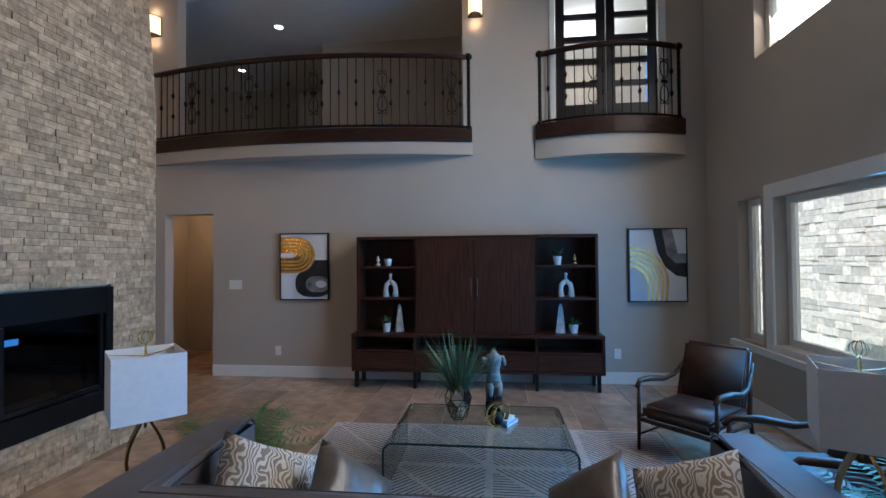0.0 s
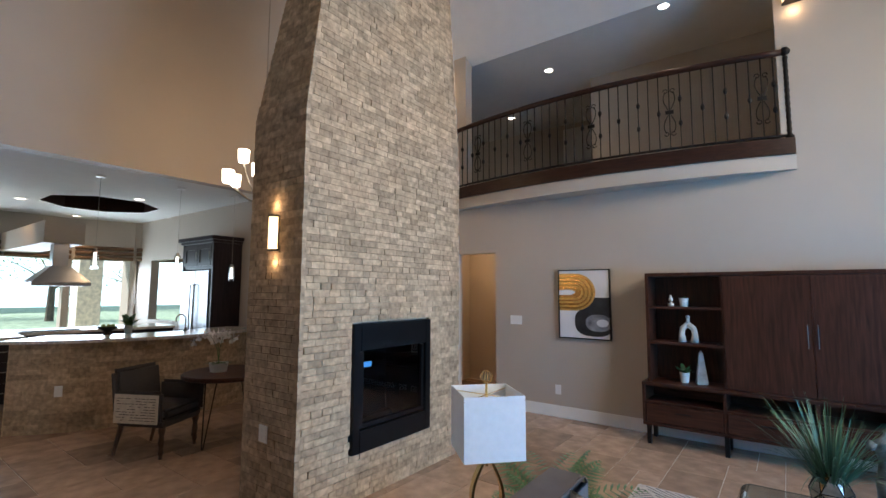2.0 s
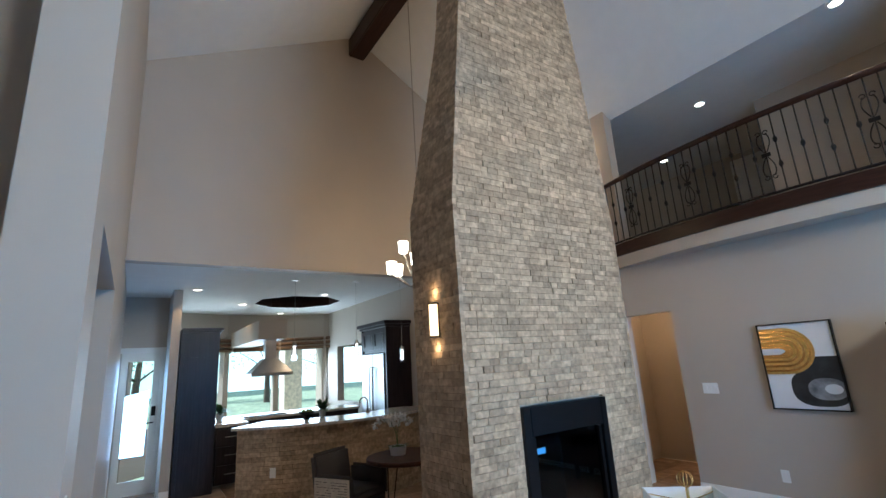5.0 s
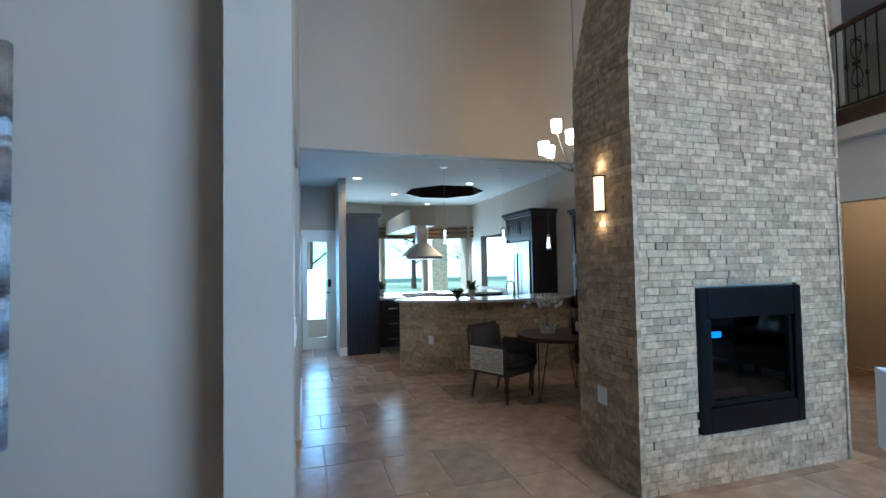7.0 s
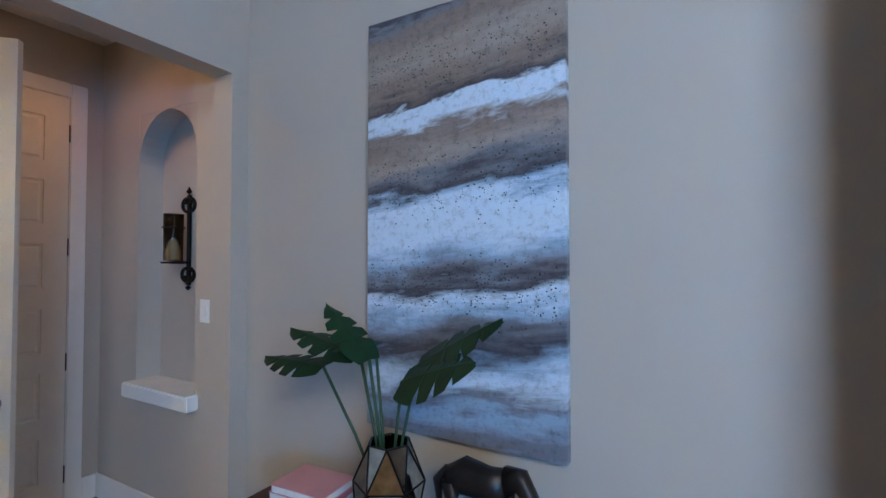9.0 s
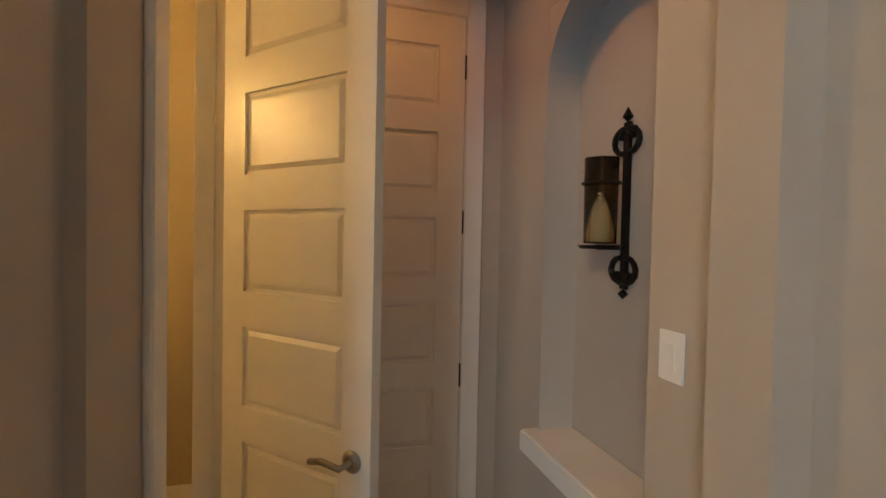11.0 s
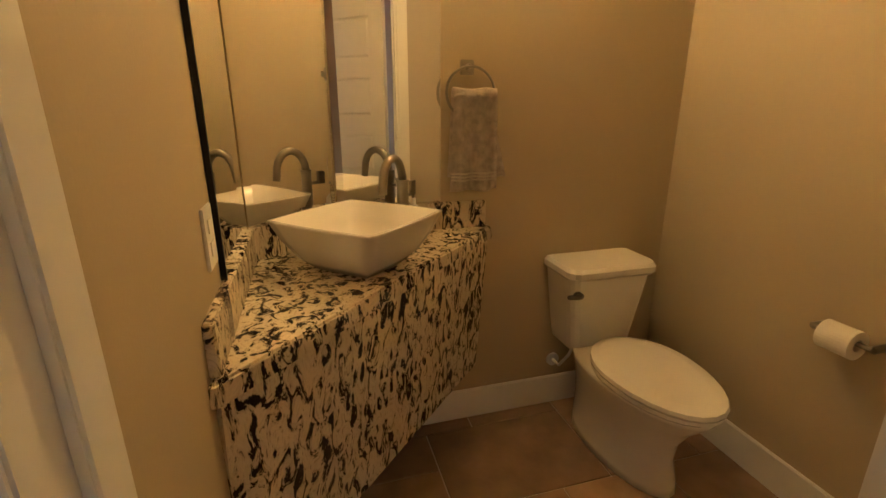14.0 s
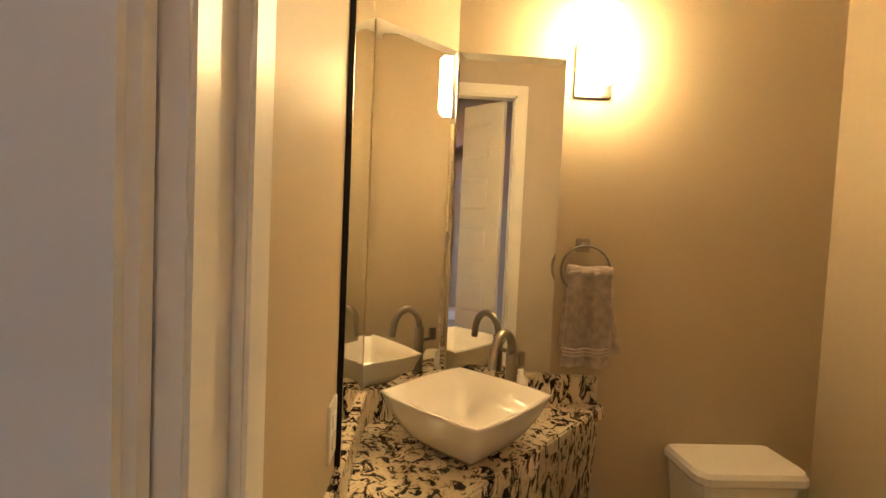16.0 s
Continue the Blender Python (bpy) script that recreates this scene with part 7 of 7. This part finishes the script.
def vessel_sink():
    t = thing("vessel_sink", "square white ceramic vessel sink on the granite", "sink", pose(-0.423, -3.135, vt, 0, 0, -44.6) @ Matrix.Diagonal((0.94, 0.94, 0.96, 1)))
    bm = bmesh.new()

    def ring(half, z, bulge):
        pts = []
        n = 8
        for s in range(4):
            for k in range(n):
                u = -1 + 2 * k / n
                e = half * (1 + bulge * (1 - u * u) - 0.03 * abs(u) ** 6)
                p = {0: (u * half, -e), 1: (e, u * half), 2: (-u * half, e), 3: (-e, -u * half)}[s]
                pts.append(bm.verts.new((*p, z)))
        return pts
    rs = [ring(0.1, 0.0, 0.03), ring(0.13, 0.03, 0.05), ring(0.165, 0.09, 0.06), ring(0.187, 0.145, 0.05), ring(0.19, 0.152, 0.05), ring(0.18, 0.152, 0.05), ring(0.155, 0.09, 0.05), ring(0.11, 0.04, 0.05), ring(0.03, 0.025, 0.0)]
    for a, b in zip(rs, rs[1:]):
        for k in range(len(a)):
            j = (k + 1) % len(a)
            bm.faces.new((a[k], a[j], b[j], b[k]))
    bm.faces.new(rs[0])
    bm.faces.new(rs[-1])
    part("basin", bm, material("glazed_ceramic", (0.82, 0.78, 0.7), 0.08, var=0.02), t, smooth=True)
    part("drain", lathe(bmesh.new(), [(0.022, 0.026), (0.02, 0.03)], 16), M_NICKEL, t)
    f = thing("vessel_faucet", "brushed nickel arched vessel faucet behind the sink", "faucet", pose(-0.215, -3.305, vt, 0, 0, 139))
    part("body", lathe(bmesh.new(), [(0.03, 0), (0.028, 0.01), (0.02, 0.02), (0.02, 0.2), (0.022, 0.21)], 16), M_NICKEL, f, smooth=True)
    bm = bmesh.new()
    pts = [(0.06 - 0.06 * math.cos(a), 0, 0.21 + 0.075 * math.sin(a)) for a in [math.pi * i / 12 for i in range(12)]] + [(0.125, 0, 0.18)]
    tube(bm, pts, 0.014, 10)
    part("spout", bm, M_NICKEL, f, smooth=True)
    part("lever", boxes((-0.05, -0.01, -0.01, 0.01, 0.15, 0.162), (-0.08, -0.05, -0.008, 0.008, 0.15, 0.2), bevel=0.002), M_NICKEL, f)


vessel_sink()
s = thing("soap_bottle", "small white soap bottle in the vanity corner", "bottle", pose(-0.125, -3.36, vt))
part("body", lathe(bmesh.new(), [(0.025, 0), (0.028, 0.01), (0.028, 0.09), (0.01, 0.11), (0.01, 0.13)], 16), M_WHITEC, s, smooth=True)
part("pump", tube(bmesh.new(), [(0, 0, 0.13), (0, 0, 0.155), (0.03, 0, 0.15)], 0.005, 6), M_NICKEL, s)

M_MIRROR = material("mirror_silver", (0.9, 0.9, 0.88), 0.01, metal=1.0, var=0.0)


def mirror(axis, p, a0, a1, z0, z1, side, label):
    t = thing("wall_mirror", label, "mirror", group="corner mirrors")
    q = 0.005 * side
    b = 0.025
    bm = bmesh.new()

    def P(a, z, o):
        return (p + o, a, z) if axis == "x" else (a, p + o, z)
    r = [[bm.verts.new(P(a, z, o)) for a, z in ((a0 + i, z0 + i), (a1 - i, z0 + i), (a1 - i, z1 - i), (a0 + i, z1 - i))] for i, o in ((0, 0.002 * side), (0, q * 0.7), (b, q))]
    for u, v in zip(r, r[1:]):
        for k in range(4):
            bm.faces.new((u[k], u[(k + 1) % 4], v[(k + 1) % 4], v[k]))
    bm.faces.new(r[-1])
    bm.faces.new(r[0])
    part("bevelled_glass", bm, M_MIRROR, t)
    return t


mirror("y", YB, -0.75, XD - 0.004, 0.972, 2.1, -1, "narrow frameless mirror with slanted glass edges above the backsplash")
corner_wall = setting("wall_powder_corner", prism(bmesh.new(), [(XD, YB), (XB, YD), (XB, YB)], 0, 2.75), M_PWALL, "taupe diagonal corner wall behind the mirror", "wall")
dv = Vector((XB - XD, YD - YB, 0))
dm = mirror("y", 0.0, 0.004, dv.length - 0.004, 0.972, 2.1, -1, "frameless diagonal corner mirror with slanted glass edges")
dm.matrix_world = Matrix.Translation((XD, YB, 0)) @ Matrix.Rotation(math.atan2(dv.y, dv.x), 4, "Z")
mirror("x", XB, -3.475, YD - 0.006, 0.972, 2.1, -1, "frameless mirror with slanted glass edges beside the towel ring")
tagged(part("mirror_edge", boxes((-0.759, -0.751, YB - 0.012, YB, 0.972, 2.1)), M_BLACK), "dark edge strip beside the mirror", "trim", kind="structure")


def vanity_sconce():
    t = thing("vanity_sconce", "square glass vanity sconce on a chrome backplate, lit", "wall lamp", pose(XB, -3.573, 2.04))
    part("backplate", boxes((-0.02, 0, -0.065, 0.065, -0.07, 0.12), bevel=0.004), M_STEEL, t, "chrome backplate")
    part("arm", tube(bmesh.new(), [(-0.01, 0, -0.03), (-0.08, 0, -0.03)], 0.01, 8), M_STEEL, t)
    part("glass_shade", boxes((-0.125, -0.045, -0.045, 0.045, -0.04, 0.21), bevel=0.01), glow("vanity_glass", (1.0, 0.65, 0.26), 36), t, "glowing white glass shade")


vanity_sconce()


def towel_ring():
    t = thing("towel_ring", "nickel towel ring with square rosette", "towel ring", pose(XB, -3.571, 1.444))
    part("rosette", boxes((-0.012, 0, -0.025, 0.025, -0.025, 0.025), bevel=0.003), M_NICKEL, t)
    part("post", tube(bmesh.new(), [(0, 0, 0), (-0.05, 0, 0)], 0.011, 8), M_NICKEL, t)
    part("ring", tube(bmesh.new(), [(-0.05, 0.088 * math.sin(a), -0.085 + 0.085 * math.cos(a)) for a in [2 * math.pi * j / 32 for j in range(32)]], 0.005, 8, closed=True), M_NICKEL, t, smooth=True)
    # hand towel: front and back layers over the ring, a woven band and one corner swung out
    terry = material("taupe_terry", (0.58, 0.5, 0.44), 0.95, var=0.2, scale=40, bump=0.9, bscale=260)
    tw = thing("hand_towel", "taupe terry hand towel folded over the ring", "towel", pose(XB, -3.585, 1.444))
    n, m = 18, 26
    for nm, off, ln_, flare in (("front_layer", -0.066, 0.34, 0.0), ("back_layer", -0.036, 0.29, 0.075)):
        bm = bmesh.new()
        g = []
        for i in range(m + 1):
            v = i / m
            row = []
            for j in range(n + 1):
                u = j / n - 0.5
                w = 0.158 + 0.022 * v
                swing = flare * max(0.0, v - 0.35) * max(0.0, -u * 2) ** 0.7
                xx = off + 0.009 * math.sin(u * 13 + v * 1.2) * (0.4 + v) + 0.005 * math.sin(u * 29 + 1.0) * v
                row.append(bm.verts.new((xx, u * w - swing, -0.086 - ln_ * v + 0.004 * math.sin(u * 9) - 0.25 * swing)))
            g.append(row)
        for i in range(m):
            for j in range(n):
                bm.faces.new((g[i][j], g[i][j + 1], g[i + 1][j + 1], g[i + 1][j]))
        bmesh.ops.solidify(bm, geom=bm.faces[:], thickness=0.007)
        part(nm, bm, terry, tw, smooth=True)
    part("folded_top", tube(bmesh.new(), [(-0.05, -0.079 + 0.158 * k / 8, -0.088 + 0.003 * math.sin(k)) for k in range(9)], 0.018, 10), terry, tw, smooth=True)
    bm = bmesh.new()
    for k in range(3):
        tube(bm, [(-0.071 + 0.009 * math.sin((q / 18 - 0.5) * 13 + 1.0) * 1.2, (q / 18 - 0.5) * 0.172, -0.362 - 0.012 * k) for q in range(19)], 0.0035, 6)
    part("woven_band", bm, material("towel_band", (0.66, 0.58, 0.5), 0.9, var=0.1), tw, "paler woven band")


towel_ring()


def toilet():
    por = material("porcelain", (0.82, 0.79, 0.73), 0.1, var=0.02)
    t = thing("toilet", "cream-white two-piece toilet with closed lid", "toilet", pose(XB - 0.01, -4.115, 0, 0, 0, 90) @ Matrix.Diagonal((0.93, 1.03, 0.968, 1)))
    # local: y points away from the tank wall, x along it
    bm = bmesh.new()

    def rect(hw, y0, y1, z, r=0.04, bow=0.0):
        pts = []
        hw *= 0.92
        for cx, cy, a0 in ((hw - r, y1 - r, 0), (-hw + r, y1 - r, 90), (-hw + r, y0 + r * 0.3, 180), (hw - r, y0 + r * 0.3, 270)):
            for k in range(4):
                a = radians(a0 + 30 * k)
                rr = r if cy > (y0 + y1) / 2 else r * 0.3
                pts.append((cx + r * math.cos(a), cy + rr * math.sin(a)))
        return [bm.verts.new((px, py + (bow * (1 - (px / hw) ** 2) if py > (y0 + y1) / 2 else 0), z)) for px, py in pts]
    rs = [rect(0.16, 0.0, 0.17, 0.37), rect(0.168, 0.0, 0.175, 0.4), rect(0.215, 0.0, 0.195, 0.7, bow=0.02)]
    for a, b in zip(rs, rs[1:]):
        for k in range(len(a)):
            bm.faces.new((a[k], a[(k + 1) % len(a)], b[(k + 1) % len(a)], b[k]))
    bm.faces.new(rs[0])
    bm.faces.new(rs[-1])
    part("tank", bm, por, t, smooth=False)
    bm = bmesh.new()
    rs = [rect(0.222, -0.0, 0.205, 0.7, bow=0.022), rect(0.231, -0.002, 0.215, 0.712, bow=0.022), rect(0.231, -0.002, 0.215, 0.735, bow=0.022), rect(0.222, 0.006, 0.205, 0.75, bow=0.022)]
    for a, b in zip(rs, rs[1:]):
        for k in range(len(a)):
            bm.faces.new((a[k], a[(k + 1) % len(a)], b[(k + 1) % len(a)], b[k]))
    bm.faces.new(rs[0])
    bm.faces.new(rs[-1])
    part("tank_lid", bm, por, t)
    part("flush_lever", tube(bmesh.new(), [(0.16, 0.17, 0.64), (0.16, 0.212, 0.64), (0.18, 0.22, 0.642), (0.225, 0.226, 0.648)], 0.011, 8, taper=[0.016, 0.014, 0.011, 0.009]), M_PULL, t, "dark nickel flush lever", smooth=True)

    def egg(bm_, w, y0, y1, z, n=28):
        cy = y0 + (y1 - y0) * 0.42
        out = []
        for k in range(n):
            a = 2 * math.pi * k / n
            sy = math.sin(a)
            yy = cy + (y1 - cy) * sy if sy > 0 else cy + (cy - y0) * sy
            out.append(bm_.verts.new((w * 1.06 * math.cos(a) - 0.015, yy, z)))
        return out

    def loft(secs, name, smooth=True):
        b_ = bmesh.new()
        rr = [egg(b_, *sct) for sct in secs]
        for a, c in zip(rr, rr[1:]):
            for k in range(len(a)):
                b_.faces.new((a[k], a[(k + 1) % len(a)], c[(k + 1) % len(a)], c[k]))
        b_.faces.new(rr[0])
        b_.faces.new(rr[-1])
        return part(name, b_, por, t, smooth=smooth)
    loft([(0.135, 0.06, 0.6, 0.0), (0.13, 0.06, 0.595, 0.03), (0.122, 0.06, 0.57, 0.12), (0.128, 0.06, 0.58, 0.2), (0.15, 0.06, 0.63, 0.29), (0.178, 0.06, 0.69, 0.36), (0.182, 0.06, 0.7, 0.385)], "bowl")
    loft([(0.182, 0.21, 0.7, 0.386), (0.187, 0.205, 0.71, 0.395), (0.185, 0.205, 0.705, 0.405)], "seat", False)
    loft([(0.186, 0.2, 0.712, 0.408), (0.19, 0.2, 0.716, 0.418), (0.186, 0.2, 0.71, 0.43), (0.15, 0.22, 0.66, 0.436)], "seat_lid", False)
    v = thing("water_valve", "white water supply valve and hose behind the toilet", "valve", pose(XB, -4.0, 0.22))
    part("escutcheon", tube(bmesh.new(), [(0, 0, 0), (-0.01, 0, 0)], 0.03, 16), M_PLASTIC, v)
    part("hose", tube(bmesh.new(), [(-0.01, 0, 0), (-0.06, 0, 0), (-0.07, -0.04, 0.05), (-0.08, -0.07, 0.14), (-0.09, -0.1, 0.19)], 0.007, 8), M_PLASTIC, v, smooth=True)


toilet()


def paper_holder():
    t = thing("paper_holder", "nickel pivoting toilet paper holder", "paper holder", pose(-0.892, YS, 0.672))
    for sx in (-0.08, 0.08):
        part("post", tube(bmesh.new(), [(sx, 0, 0), (sx, 0.06, 0)], 0.011, 8), M_NICKEL, t)
    part("bar", tube(bmesh.new(), [(-0.08, 0.06, 0), (0.08, 0.06, 0)], 0.008, 8), M_NICKEL, t)
    r = thing("toilet_roll", "white toilet paper roll on the holder", "toilet paper", pose(-0.892, YS + 0.06, 0.666) @ Matrix.Scale(0.87, 4))
    bm = bmesh.new()
    n = 28
    for rad, flip in ((0.05, 1), (0.02, -1)):
        for k in range(n):
            a0, a1 = 2 * math.pi * k / n, 2 * math.pi * (k + 1) / n
            q = [bm.verts.new((x_, rad * math.cos(a), rad * math.sin(a))) for x_ in (-0.052, 0.052) for a in (a0, a1)]
            bm.faces.new((q[0], q[1], q[3], q[2]))
    for x_ in (-0.052, 0.052):
        for k in range(n):
            a0, a1 = 2 * math.pi * k / n, 2 * math.pi * (k + 1) / n
            bm.faces.new([bm.verts.new((x_, rr * math.cos(a), rr * math.sin(a))) for rr, a in ((0.05, a0), (0.05, a1), (0.02, a1), (0.02, a0))])
    bmesh.ops.remove_doubles(bm, verts=bm.verts, dist=0.0002)
    part("paper", bm, material("tissue", (0.82, 0.78, 0.7), 0.95, var=0.03, bump=0.2, bscale=200), r)


paper_holder()
wall_plate((-0.82, YB, 1.08), 0, 0.075, "outlet", "white power outlet beside the mirror", "power_outlet")
baseboard("baseboard_powder", (WR, YS, XB, YS, 0, 1), (XB, YS + 0.016, XB, YD, -1, 0), (WR, YB, XD, YB, 0, -1))

# ---- stones of the fireplace front ----
for k, sdata in enumerate(fp_stones):
    bm = bmesh.new()
    stone_box(bm, *sdata, fp_front)
    part("stone", bm, M_STONE, fp)


# ---- travertine floor tiles ----
def tiles():
    rng = random.Random(17)
    u = 0.203
    fl = tagged(new("floor"), "honed travertine tile floor in mixed sizes", "floor", kind="structure")
    x0, y0, nx, ny = -9.9, -4.812, 62, 59
    used = np.zeros((nx, ny), bool)
    sizes = [(2, 3), (3, 2), (2, 2), (2, 2), (1, 2), (2, 1), (1, 1)]
    near = 0
    rest_v, rest_f = [], []
    shared = {}
    g = 0.003
    zs = (-0.006, -0.0012, 0.0)

    def verts_of(w, h, ox=0.0, oy=0.0):
        c = 0.0025
        return [(ox + a, oy + b, z) for z, e in ((zs[0], 0), (zs[1], 0), (zs[2], c)) for a, b in ((g + e, g + e), (w * u - g - e, g + e), (w * u - g - e, h * u - g - e), (g + e, h * u - g - e))]
    fc = [(k * 4 + i, k * 4 + (i + 1) % 4, k * 4 + 4 + (i + 1) % 4, k * 4 + 4 + i) for k in range(2) for i in range(4)] + [(8, 9, 10, 11)]
    for j in range(ny):
        for i in range(nx):
            if used[i, j]:
                continue
            order = sizes[:]
            rng.shuffle(order)
            order.sort(key=lambda s_: -s_[0] * s_[1] + rng.uniform(-2.5, 2.5))
            for w, h in order + [(1, 1)]:
                if i + w <= nx and j + h <= ny and not used[i:i + w, j:j + h].any():
                    break
            used[i:i + w, j:j + h] = True
            ox, oy = x0 + i * u, y0 + j * u
            visible_room = (-3.0 < ox < 2.6 and 2.4 < oy < 5.8) or (-5.6 < ox < -2.9 and -0.1 < oy < 2.4) or (-1.5 < ox < 0.1 and -4.6 < oy < -2.9)
            if visible_room and near < 300:
                near += 1
                if (w, h) not in shared:
                    me = bpy.data.meshes.new("tile")
                    me.from_pydata(verts_of(w, h), [], fc)
                    me.materials.append(M_TILE)
                    shared[w, h] = me
                ob = new("tile", shared[w, h])
                ob.location = (ox, oy, 0)
                ob.parent = fl
            else:
                b = len(rest_v)
                rest_v += verts_of(w, h, ox, oy)
                rest_f += [tuple(b + q for q in f) for f in fc]
    me = bpy.data.meshes.new("tile_field")
    me.from_pydata(rest_v, [], rest_f)
    me.materials.append(M_TILE_J)
    ob = new("tile_field", me)
    ob.parent = fl
    ob["kind"] = "stuff"


tiles()
